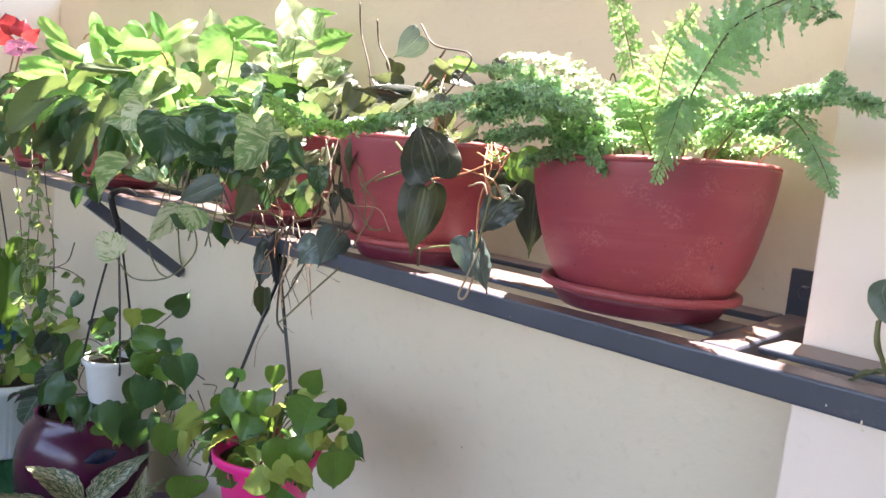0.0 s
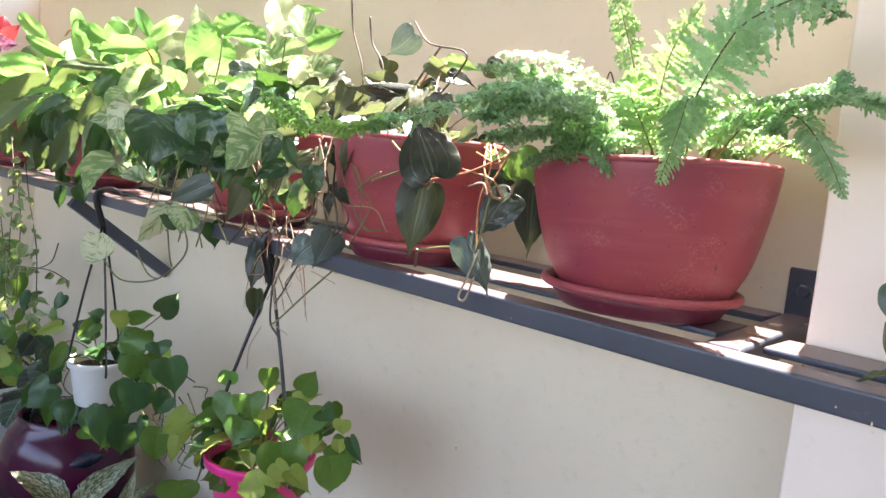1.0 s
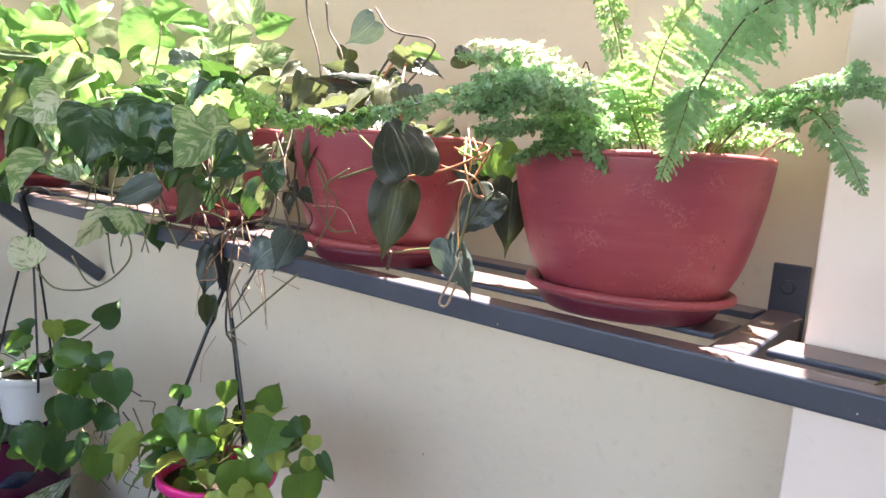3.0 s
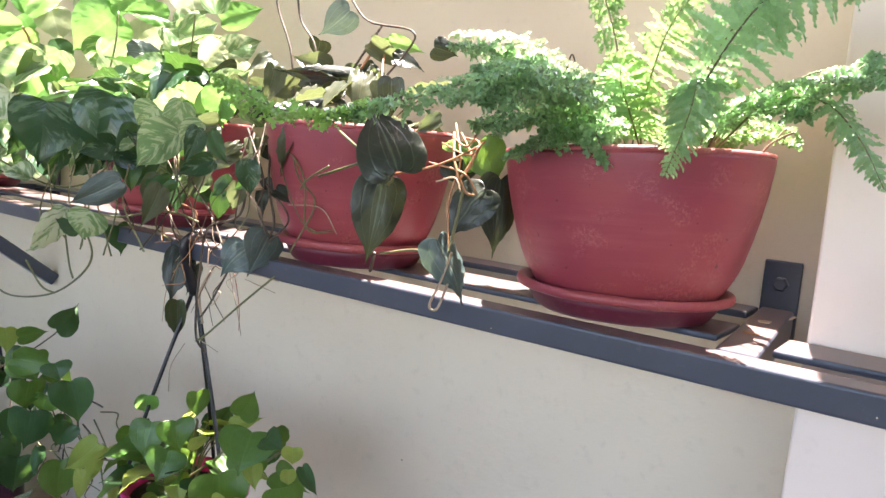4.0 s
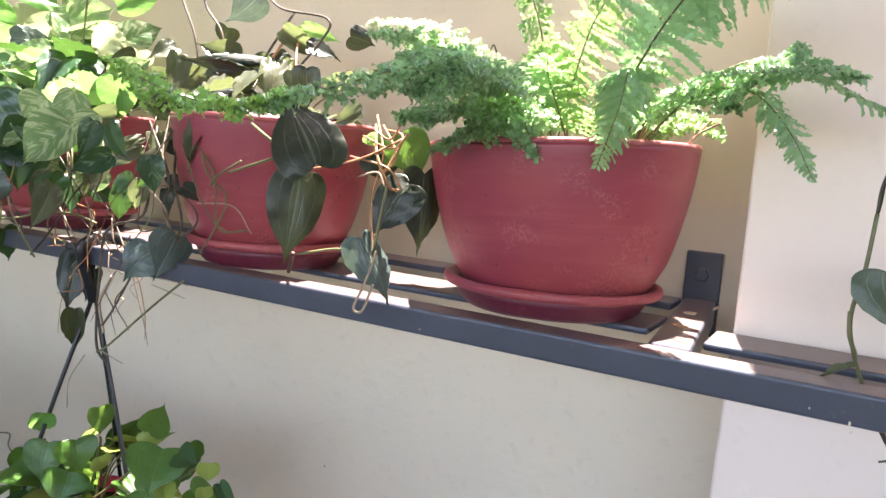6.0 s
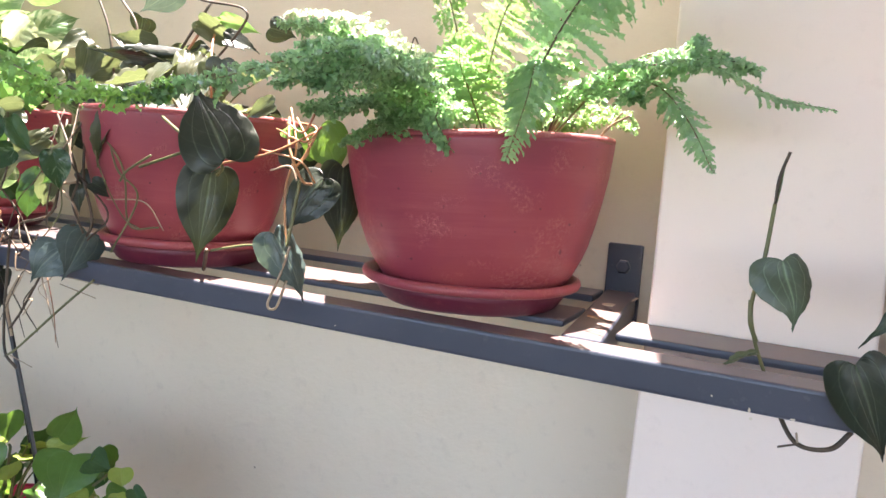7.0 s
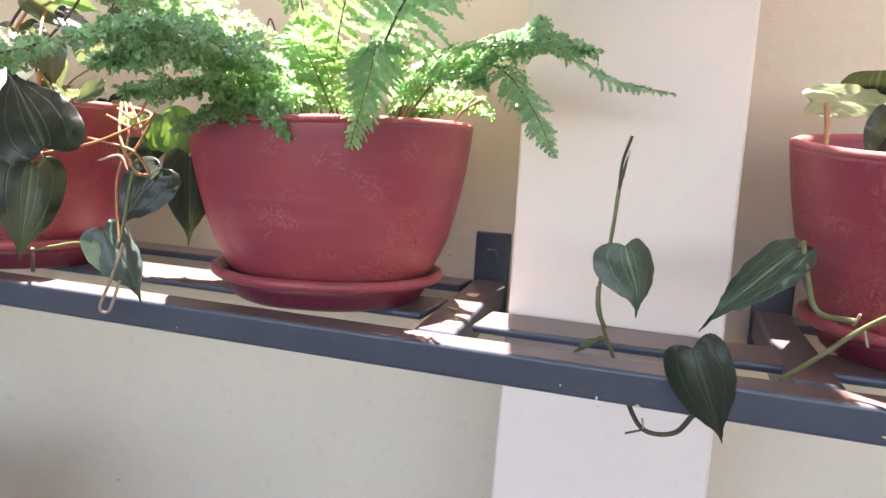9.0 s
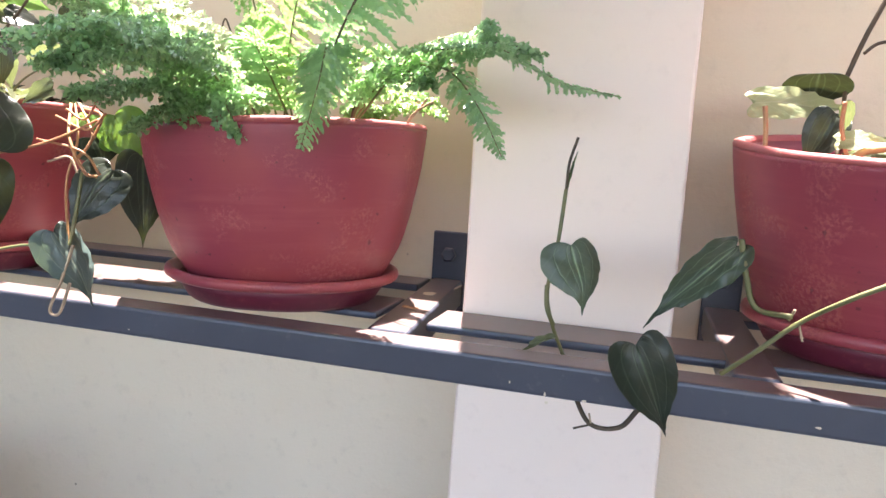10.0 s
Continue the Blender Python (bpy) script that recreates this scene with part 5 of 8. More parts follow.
leaf(creeper, "heart", M_DISCHIDIA, (-2.680, 0.681, 1.189), (-2.712, 0.679, 1.155), 0.022, -36)
leaf(creeper, "heart", M_DISCHIDIA, (-2.493, 0.679, 1.107), (-2.535, 0.667, 1.089), 0.018, 34)
leaf(creeper, "heart", M_DISCHIDIA, (-2.858, 0.681, 1.058), (-2.828, 0.686, 1.034), 0.021, 32)
leaf(creeper, "heart", M_DISCHIDIA, (-2.796, 0.679, 0.990), (-2.826, 0.664, 0.975), 0.017, 8)
leaf(creeper, "heart", M_DISCHIDIA, (-2.683, 0.681, 1.061), (-2.695, 0.691, 1.035), 0.016, -29)
leaf(creeper, "heart", M_DISCHIDIA, (-2.489, 0.679, 0.974), (-2.505, 0.671, 0.947), 0.018, 1)
leaf(creeper, "heart", M_DISCHIDIA, (-2.833, 0.678, 0.849), (-2.852, 0.658, 0.835), 0.020, 32)
leaf(creeper, "heart", M_DISCHIDIA, (-2.788, 0.687, 1.220), (-2.752, 0.707, 1.216), 0.022, 21)
leaf(creeper, "heart", M_DISCHIDIA, (-2.676, 0.682, 1.086), (-2.638, 0.708, 1.078), 0.027, 36)
leaf(creeper, "heart", M_DISCHIDIA, (-2.487, 0.679, 0.989), (-2.472, 0.669, 0.968), 0.017, -38)
leaf(creeper, "heart", M_DISCHIDIA, (-2.861, 0.679, 1.060), (-2.839, 0.662, 1.026), 0.029, -22)
leaf(creeper, "heart", M_DISCHIDIA, (-2.793, 0.689, 1.289), (-2.809, 0.673, 1.253), 0.028, -9)
leaf(creeper, "heart", M_DISCHIDIA, (-2.732, 0.690, 1.294), (-2.702, 0.701, 1.274), 0.020, 21)
leaf(creeper, "heart", M_DISCHIDIA, (-2.492, 0.679, 1.080), (-2.523, 0.669, 1.067), 0.014, 22)
leaf(creeper, "heart", M_DISCHIDIA, (-2.875, 0.681, 1.083), (-2.846, 0.670, 1.059), 0.019, 23)
leaf(creeper, "heart", M_DISCHIDIA, (-2.801, 0.678, 0.880), (-2.853, 0.654, 0.861), 0.027, -25)
leaf(creeper, "heart", M_DISCHIDIA, (-2.774, 0.699, 1.338), (-2.789, 0.694, 1.306), 0.022, 3)
leaf(creeper, "heart", M_DISCHIDIA, (-2.488, 0.682, 0.992), (-2.494, 0.709, 0.981), 0.018, 35)
leaf(creeper, "heart", M_DISCHIDIA, (-3.272, 0.729, 1.426), (-3.293, 0.734, 1.390), 0.024, -27)
leaf(creeper, "heart", M_DISCHIDIA, (-2.793, 0.683, 0.989), (-2.790, 0.717, 0.980), 0.026, 14)
leaf(creeper, "heart", M_DISCHIDIA, (-2.685, 0.680, 1.038), (-2.691, 0.674, 1.004), 0.023, 21)
leaf(creeper, "heart", M_DISCHIDIA, (-2.515, 0.679, 0.892), (-2.491, 0.660, 0.867), 0.023, -3)
leaf(creeper, "heart", M_DISCHIDIA, (-2.878, 0.684, 1.087), (-2.865, 0.715, 1.070), 0.027, 15)
leaf(creeper, "heart", M_DISCHIDIA, (-2.789, 0.680, 1.049), (-2.757, 0.681, 1.016), 0.028, -22)
leaf(creeper, "heart", M_DISCHIDIA, (-2.816, 0.709, 1.386), (-2.823, 0.683, 1.370), 0.022, 2)
leaf(creeper, "heart", M_DISCHIDIA, (-2.571, 0.685, 1.218), (-2.593, 0.672, 1.206), 0.014, -11)
leaf(creeper, "heart", M_DISCHIDIA, (-2.880, 0.682, 1.088), (-2.870, 0.689, 1.055), 0.025, -37)
leaf(creeper, "heart", M_DISCHIDIA, (-2.787, 0.685, 1.169), (-2.751, 0.715, 1.163), 0.029, 22)
leaf(creeper, "heart", M_DISCHIDIA, (-2.870, 0.727, 1.447), (-2.875, 0.753, 1.423), 0.024, -26)
leaf(creeper, "heart", M_DISCHIDIA, (-2.491, 0.680, 1.124), (-2.500, 0.676, 1.095), 0.019, -17)
leaf(creeper, "heart", M_DISCHIDIA, (-2.849, 0.680, 1.009), (-2.830, 0.683, 0.988), 0.016, -13)
leaf(creeper, "heart", M_DISCHIDIA, (-2.526, 0.679, 1.057), (-2.520, 0.661, 1.030), 0.024, -5)
leaf(creeper, "heart", M_DISCHIDIA, (-2.522, 0.682, 1.059), (-2.527, 0.703, 1.036), 0.019, 39)
leaf(creeper, "heart", M_DISCHIDIA, (-2.702, 0.682, 1.034), (-2.677, 0.703, 1.016), 0.024, 22)
leaf(creeper, "heart", M_DISCHIDIA, (-2.338, 0.679, 1.076), (-2.364, 0.669, 1.042), 0.024, -23)
leaf(creeper, "heart", M_DISCHIDIA, (-2.218, 0.678, 1.077), (-2.226, 0.655, 1.061), 0.020, -3)
leaf(creeper, "heart", M_DISCHIDIA, (-2.202, 0.680, 1.075), (-2.179, 0.677, 1.059), 0.013, -10)
leaf(creeper, "heart", M_DISCHIDIA, (-2.990, 0.682, 0.862), (-2.966, 0.714, 0.885), 0.054, -15)
leaf(creeper, "heart", M_DISCHIDIA, (-2.783, 0.680, 0.959), (-2.753, 0.677, 0.919), 0.027, -5)
leaf(creeper, "heart", M_DISCHIDIA, (-2.745, 0.681, 1.044), (-2.757, 0.694, 0.987), 0.043, -14)
leaf(creeper, "heart", M_DISCHIDIA, (-3.055, 0.680, 1.034), (-3.064, 0.679, 0.932), 0.055, -22)
leaf(creeper, "heart", M_DISCHIDIA, (-2.617, 0.679, 1.121), (-2.624, 0.662, 1.068), 0.041, 14)

HANG_WHITE = (-2.093, 0.735, 0.872)

heart_plant = thing("trailing_plant", HANG_WHITE, "green heart-leaved plant trailing from a white hanging pot", "plant", "hanging plants")
leaf(heart_plant, "heart", M_DEEP, (-1.603, 0.688, 1.113), (-1.595, 0.734, 1.158), 0.059, 20)
leaf(heart_plant, "heart", M_LIME, (-1.819, 0.684, 1.070), (-1.785, 0.676, 1.026), 0.054, -16)
leaf(heart_plant, "heart", M_GREEN, (-1.719, 0.685, 1.029), (-1.688, 0.692, 0.986), 0.092, 15)
leaf(heart_plant, "heart", M_DEEP, (-1.713, 0.685, 0.976), (-1.691, 0.679, 0.920), 0.082, 11)
leaf(heart_plant, "heart", M_DEEP, (-1.537, 0.685, 1.023), (-1.520, 0.691, 0.937), 0.085, 15)
leaf(heart_plant, "heart", M_DEEP, (-1.721, 0.684, 0.911), (-1.720, 0.665, 0.830), 0.099, -1)
leaf(heart_plant, "heart", M_DEEP, (-1.870, 0.683, 0.794), (-1.872, 0.663, 0.695), 0.130, 19)
leaf(heart_plant, "heart", M_DEEP, (-1.755, 0.685, 0.801), (-1.765, 0.680, 0.703), 0.088, -3)
leaf(heart_plant, "heart", M_DEEP, (-2.203, 0.685, 0.719), (-2.157, 0.685, 0.650), 0.076, 20)
leaf(heart_plant, "heart", M_DEEP, (-2.345, 0.680, 0.719), (-2.370, 0.611, 0.647), 0.096, -16)
leaf(heart_plant, "heart", M_GREEN, (-2.177, 0.681, 0.893), (-2.182, 0.632, 0.812), 0.063, -16)
leaf(heart_plant, "heart", M_GREEN, (-1.960, 0.681, 1.011), (-1.968, 0.630, 0.969), 0.047, -8)
leaf(heart_plant, "heart", M_GREEN, (-1.767, 0.689, 1.061), (-1.751, 0.745, 1.070), 0.040, 4)
leaf(heart_plant, "heart", M_MICANS, (-2.498, 0.682, 0.839), (-2.545, 0.648, 0.756), 0.078, 1)
leaf(heart_plant, "heart", M_LIME, (-2.235, 0.680, 0.942), (-2.263, 0.611, 0.907), 0.040, -11)
leaf(heart_plant, "heart", M_GREEN, (-1.866, 0.684, 0.766), (-1.861, 0.677, 0.686), 0.088, 11)
leaf(heart_plant, "heart", M_DEEP, (-1.601, 0.685, 1.044), (-1.582, 0.684, 1.012), 0.062, 9)
leaf(heart_plant, "heart", M_GREEN, (-2.312, 0.684, 0.707), (-2.298, 0.666, 0.599), 0.050, 4)
leaf(heart_plant, "heart", M_GREEN, (-2.009, 0.686, 0.714), (-1.997, 0.705, 0.674), 0.075, 9)
leaf(heart_plant, "heart", M_GREEN, (-1.620, 0.684, 0.972), (-1.631, 0.672, 0.933), 0.063, 9)
leaf(heart_plant, "heart", M_MICANS, (-2.131, 0.687, 0.954), (-2.097, 0.717, 0.989), 0.038, -11)
leaf(heart_plant, "heart", M_DEEP, (-1.940, 0.683, 1.027), (-1.948, 0.652, 1.042), 0.043, 4)
leaf(heart_plant, "heart", M_GREEN, (-2.288, 0.683, 0.958), (-2.297, 0.660, 0.953), 0.049, 4)
leaf(heart_plant, "drop", M_GREEN, (-1.627, 0.650, 1.007), (-1.624, 0.647, 0.941), 0.067, -8)
leaf(heart_plant, "drop", M_DEEP, (-1.620, 0.650, 0.947), (-1.635, 0.637, 0.858), 0.086, 10)
leaf(heart_plant, "drop", M_DEEP, (-1.779, 0.649, 0.838), (-1.769, 0.632, 0.732), 0.101, -6)
leaf(heart_plant, "drop", M_DEEP, (-2.210, 0.648, 0.780), (-2.231, 0.578, 0.705), 0.089, 12)
leaf(heart_plant, "drop", M_GREEN, (-1.704, 0.652, 1.036), (-1.629, 0.702, 1.028), 0.059, 1)
leaf(heart_plant, "drop", M_DEEP, (-2.112, 0.650, 0.753), (-2.094, 0.653, 0.677), 0.060, 4)
vine(heart_plant, [(-2.135, 0.735, 0.871), (-1.870, 0.720, 0.979), (-1.661, 0.710, 1.085), (-1.615, 0.700, 1.116)], 0.0016, M_STEM_DARK, "stem")
vine(heart_plant, [(-1.885, 0.720, 0.944), (-1.647, 0.710, 0.978), (-1.606, 0.710, 0.908), (-1.630, 0.710, 0.845)], 0.0016, M_STEM_DARK, "stem")
vine(heart_plant, [(-1.887, 0.720, 0.959), (-1.667, 0.710, 1.001), (-1.554, 0.710, 0.990), (-1.461, 0.710, 0.987)], 0.0016, M_STEM_DARK, "stem")
vine(heart_plant, [(-2.232, 0.720, 0.839), (-2.292, 0.710, 0.736), (-2.061, 0.700, 0.755), (-1.973, 0.700, 0.766)], 0.0016, M_STEM_DARK, "stem")
vine(heart_plant, [(-2.076, 0.730, 0.887), (-2.289, 0.720, 0.877), (-2.525, 0.710, 0.745)], 0.0016, M_STEM_DARK, "stem")
vine(heart_plant, [(-1.884, 0.720, 0.937), (-1.828, 0.700, 0.857), (-1.885, 0.700, 0.809)], 0.0016, M_STEM_DARK, "stem")
clump(heart_plant, Vector(HANG_WHITE) + Vector((0, 0, -0.01)), 10, 0.06, 0.09, (0.05, 0.08), "heart", [M_GREEN, M_DEEP, M_DEEP], 45, (0.7, 0.9), stems=True)

HANG_PINK = (-1.220, 0.735, 0.912)

lime_plant = thing("trailing_plant", HANG_PINK, "lime and green heart-leaved plant in a pink hanging pot", "plant", "hanging plants")
leaf(lime_plant, "heart", M_LIME, (-1.392, 0.666, 0.948), (-1.439, 0.619, 0.883), 0.055, -15)
leaf(lime_plant, "heart", M_LIME, (-1.412, 0.670, 0.919), (-1.411, 0.664, 0.862), 0.035, -3)
leaf(lime_plant, "heart", M_GREEN, (-1.537, 0.670, 0.868), (-1.535, 0.668, 0.777), 0.082, -7)
leaf(lime_plant, "heart", M_LIME, (-1.150, 0.669, 0.967), (-1.121, 0.657, 0.929), 0.042, 9)
leaf(lime_plant, "heart", M_LIME, (-1.109, 0.671, 1.044), (-1.122, 0.682, 1.005), 0.034, -21)
leaf(lime_plant, "heart", M_LIME, (-0.969, 0.669, 1.044), (-0.943, 0.656, 1.021), 0.032, -5)
leaf(lime_plant, "heart", M_LIME, (-0.888, 0.670, 1.096), (-0.891, 0.673, 1.063), 0.032, 9)
leaf(lime_plant, "heart", M_LIME, (-0.896, 0.671, 1.061), (-0.902, 0.680, 1.025), 0.024, 3)
leaf(lime_plant, "heart", M_DEEP, (-0.868, 0.671, 1.074), (-0.841, 0.678, 1.037), 0.022, 9)
leaf(lime_plant, "heart", M_GREEN, (-0.911, 0.671, 1.028), (-0.920, 0.685, 0.946), 0.067, -13)
leaf(lime_plant, "heart", M_GREEN, (-1.047, 0.670, 1.003), (-1.027, 0.670, 0.920), 0.095, 3)
leaf(lime_plant, "heart", M_GREEN, (-0.971, 0.667, 1.094), (-0.958, 0.633, 1.044), 0.090, 14)
leaf(lime_plant, "heart", M_GREEN, (-1.227, 0.668, 1.035), (-1.218, 0.646, 0.979), 0.068, 21)
leaf(lime_plant, "heart", M_GREEN, (-1.163, 0.670, 1.055), (-1.141, 0.666, 1.010), 0.063, 4)
leaf(lime_plant, "heart", M_GREEN, (-1.111, 0.670, 1.117), (-1.108, 0.673, 1.072), 0.041, -16)
leaf(lime_plant, "heart", M_GREEN, (-1.007, 0.672, 1.107), (-1.007, 0.703, 1.140), 0.047, 16)
leaf(lime_plant, "heart", M_LIME, (-1.025, 0.672, 1.088), (-0.985, 0.694, 1.104), 0.026, 10)
leaf(lime_plant, "heart", M_GREEN, (-1.178, 0.668, 1.001), (-1.169, 0.640, 0.959), 0.073, 8)
leaf(lime_plant, "heart", M_GREEN, (-1.194, 0.668, 0.910), (-1.176, 0.640, 0.865), 0.051, -18)
leaf(lime_plant, "heart", M_LIME, (-1.154, 0.669, 0.909), (-1.139, 0.663, 0.859), 0.031, 9)
leaf(lime_plant, "heart", M_GREEN, (-1.300, 0.671, 0.953), (-1.311, 0.684, 0.870), 0.040, 2)
leaf(lime_plant, "heart", M_GREEN, (-1.423, 0.669, 0.788), (-1.428, 0.658, 0.718), 0.095, -20)
leaf(lime_plant, "heart", M_BRIGHT, (-1.245, 0.670, 1.076), (-1.263, 0.674, 1.028), 0.041, -3)
leaf(lime_plant, "heart", M_DEEP, (-0.944, 0.670, 1.094), (-0.911, 0.673, 1.091), 0.041, -8)
leaf(lime_plant, "heart", M_GREEN, (-1.056, 0.669, 0.912), (-1.072, 0.661, 0.868), 0.089, 11)
leaf(lime_plant, "heart", M_LIME, (-1.330, 0.670, 0.886), (-1.353, 0.673, 0.832), 0.031, -20)
leaf(lime_plant, "heart", M_DEEP, (-1.103, 0.670, 0.979), (-1.113, 0.673, 0.945), 0.057, -1)
leaf(lime_plant, "heart", M_GREEN, (-0.989, 0.672, 1.030), (-1.003, 0.692, 1.073), 0.064, -11)
leaf(lime_plant, "heart", M_GREEN, (-1.283, 0.669, 1.008), (-1.292, 0.654, 0.965), 0.050, -15)
leaf(lime_plant, "heart", M_LIME, (-1.449, 0.669, 0.880), (-1.440, 0.657, 0.815), 0.033, -9)
vine(lime_plant, [(-1.229, 0.735, 0.913), (-1.191, 0.720, 0.986), (-1.135, 0.690, 1.053), (-1.122, 0.680, 1.067)], 0.0020, M_STEM, "stem")
vine(lime_plant, [(-1.229, 0.735, 0.913), (-1.111, 0.720, 1.002), (-1.042, 0.700, 1.080)], 0.0020, M_STEM, "stem")
vine(lime_plant, [(-1.200, 0.730, 0.924), (-1.007, 0.700, 1.019), (-0.932, 0.690, 1.071)], 0.0020, M_STEM, "stem")
vine(lime_plant, [(-1.271, 0.720, 0.913), (-1.311, 0.690, 0.928), (-1.418, 0.680, 0.907)], 0.0020, M_STEM, "stem")
vine(lime_plant, [(-1.223, 0.730, 0.928), (-1.267, 0.700, 0.988), (-1.275, 0.690, 1.022)], 0.0020, M_STEM, "stem")
vine(lime_plant, [(-1.375, 0.700, 0.868), (-1.376, 0.680, 0.797), (-1.457, 0.680, 0.771)], 0.0020, M_STEM, "stem")
clump(lime_plant, Vector(HANG_PINK) + Vector((0, 0, -0.01)), 26, 0.11, 0.12, (0.05, 0.085), "heart", [M_GREEN, M_GREEN, M_LIME, M_DEEP], 46, (0.7, 0.9))

HANG_BLUE = (-3.508, 0.735, 0.680)

broad_plant = thing("trailing_plant", HANG_BLUE, "broad green leaves over a blue hanging pot", "plant", "hanging plants")
leaf(broad_plant, "heart", M_GREEN, (-3.052, 0.689, 1.018), (-2.988, 0.674, 0.712), 0.190, -2)
leaf(broad_plant, "heart", M_GREEN, (-2.908, 0.698, 1.095), (-2.915, 0.678, 0.980), 0.122, -16)
leaf(broad_plant, "heart", M_GREEN, (-2.902, 0.721, 0.990), (-2.893, 0.731, 0.836), 0.102, -22)
leaf(broad_plant, "heart", M_BRIGHT, (-3.277, 0.698, 0.998), (-3.285, 0.666, 0.871), 0.112, -7)
leaf(broad_plant, "heart", M_GREEN, (-2.983, 0.704, 0.737), (-2.968, 0.751, 0.796), 0.084, -20)
vine(broad_plant, [(-3.509, 0.735, 0.692), (-3.223, 0.710, 0.926), (-3.101, 0.700, 1.034)], 0.0030, M_STEM, "stem")

calathea = thing("calathea", (-2.51, 0.80, 0.56), "striped calathea leaves in a glazed maroon pot", "plant", "plants on the floor")
leaf(calathea, "oval", M_CALATHEA, (-2.971, 0.780, 0.484), (-3.016, 0.713, 0.351), 0.104, 14)
leaf(calathea, "oval", M_CALATHEA, (-2.739, 0.780, 0.659), (-2.760, 0.710, 0.580), 0.081, 2)
leaf(calathea, "oval", M_PURPLE, (-3.009, 0.780, 0.473), (-3.062, 0.696, 0.470), 0.031, -21)
leaf(calathea, "oval", M_CALATHEA, (-2.301, 0.780, 0.705), (-2.292, 0.761, 0.611), 0.074, -15)
leaf(calathea, "oval", M_CALATHEA, (-2.646, 0.780, 0.704), (-2.638, 0.735, 0.632), 0.118, -15)
leaf(calathea, "oval", M_CALATHEA, (-2.202, 0.780, 0.717), (-2.200, 0.783, 0.628), 0.068, 22)
leaf(calathea, "oval", M_CALATHEA, (-2.571, 0.780, 0.605), (-2.600, 0.774, 0.507), 0.096, 15)
clump(calathea, (-2.51, 0.80, 0.58), 12, 0.13, 0.10, (0.10, 0.16), "oval", [M_CALATHEA], 47, (0.45, 0.6))
AGLAO_AT = (-2.109, 0.640, 0.30)

aglaonema = thing("aglaonema", AGLAO_AT, "cream-speckled aglaonema in a low pot on the floor", "plant", "plants on the floor")
leaf(aglaonema, "lance", M_AGLAO, (-2.026, 0.640, 0.484), (-2.124, 0.538, 0.593), 0.081, 20)
leaf(aglaonema, "lance", M_AGLAO, (-1.936, 0.640, 0.519), (-1.844, 0.726, 0.676), 0.072, -20)
leaf(aglaonema, "lance", M_AGLAO, (-2.279, 0.640, 0.352), (-2.448, 0.510, 0.381), 0.065, 14)
leaf(aglaonema, "lance", M_AGLAO, (-1.715, 0.640, 0.593), (-1.666, 0.706, 0.676), 0.041, -7)
leaf(aglaonema, "lance", M_AGLAO, (-1.643, 0.640, 0.610), (-1.622, 0.648, 0.732), 0.035, -16)
leaf(aglaonema, "lance", M_AGLAO, (-1.975, 0.640, 0.458), (-2.103, 0.547, 0.477), 0.061, -19)
leaf(aglaonema, "lance", M_AGLAO, (-1.625, 0.640, 0.604), (-1.582, 0.700, 0.662), 0.045, 14)
PLANTER_AT = (-3.664, 0.840, 0.0)

planter_plant = thing("bushy_plant", (PLANTER_AT[0], PLANTER_AT[1], 0.5), "yellow-green leafy plant growing in a white ribbed planter", "plant", "plants on the floor")
leaf(planter_plant, "heart", M_LIME, (-3.533, 0.803, 0.461), (-3.465, 0.840, 0.416), 0.075, -18)
leaf(planter_plant, "heart", M_GREEN, (-3.496, 0.805, 0.584), (-3.432, 0.868, 0.687), 0.084, -11)
leaf(planter_plant, "heart", M_LIME, (-3.630, 0.801, 0.382), (-3.612, 0.820, 0.311), 0.076, 7)
leaf(planter_plant, "heart", M_BRIGHT, (-3.262, 0.802, 0.530), (-3.230, 0.830, 0.435), 0.056, 3)
leaf(planter_plant, "heart", M_LIME, (-3.228, 0.796, 0.579), (-3.249, 0.745, 0.525), 0.069, 16)
leaf(planter_plant, "heart", M_GREEN, (-3.416, 0.796, 0.650), (-3.462, 0.746, 0.689), 0.082, 0)

east_plant = thing("philodendron", (0.110, 0.925, SHELF + 0.16), "young dark-leaved philodendron in its pot, some leaves coloured pale as if sunlit", "plant", "plants on the shelf")
# the palest leaves here have sunlight put into their colour
leaf(east_plant, "heart", M_SUNLIT, (-0.029, 0.943, 1.579), (0.080, 0.979, 1.590), 0.039, -10)
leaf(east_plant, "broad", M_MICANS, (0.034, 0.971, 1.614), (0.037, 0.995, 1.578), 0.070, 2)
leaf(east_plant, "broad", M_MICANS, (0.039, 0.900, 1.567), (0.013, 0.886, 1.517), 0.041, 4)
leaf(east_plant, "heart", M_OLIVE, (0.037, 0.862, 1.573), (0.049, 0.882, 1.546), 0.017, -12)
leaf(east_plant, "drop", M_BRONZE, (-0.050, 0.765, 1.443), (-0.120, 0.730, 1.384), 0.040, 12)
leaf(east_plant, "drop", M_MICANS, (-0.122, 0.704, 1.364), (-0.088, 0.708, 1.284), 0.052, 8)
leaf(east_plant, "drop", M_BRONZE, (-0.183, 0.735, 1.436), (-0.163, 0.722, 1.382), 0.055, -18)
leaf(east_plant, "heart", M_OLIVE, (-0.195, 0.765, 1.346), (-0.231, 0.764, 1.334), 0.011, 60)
leaf(east_plant, "heart", M_SUNLIT, (0.036, 0.860, 1.540), (0.082, 0.854, 1.547), 0.026, -30)
leaf(east_plant, "heart", M_OLIVE, (0.053, 0.860, 1.521), (0.087, 0.866, 1.532), 0.021, -30)
leaf(east_plant, "heart", M_SAGE, (-0.194, 0.772, 1.485), (-0.191, 0.800, 1.520), 0.003, -12)
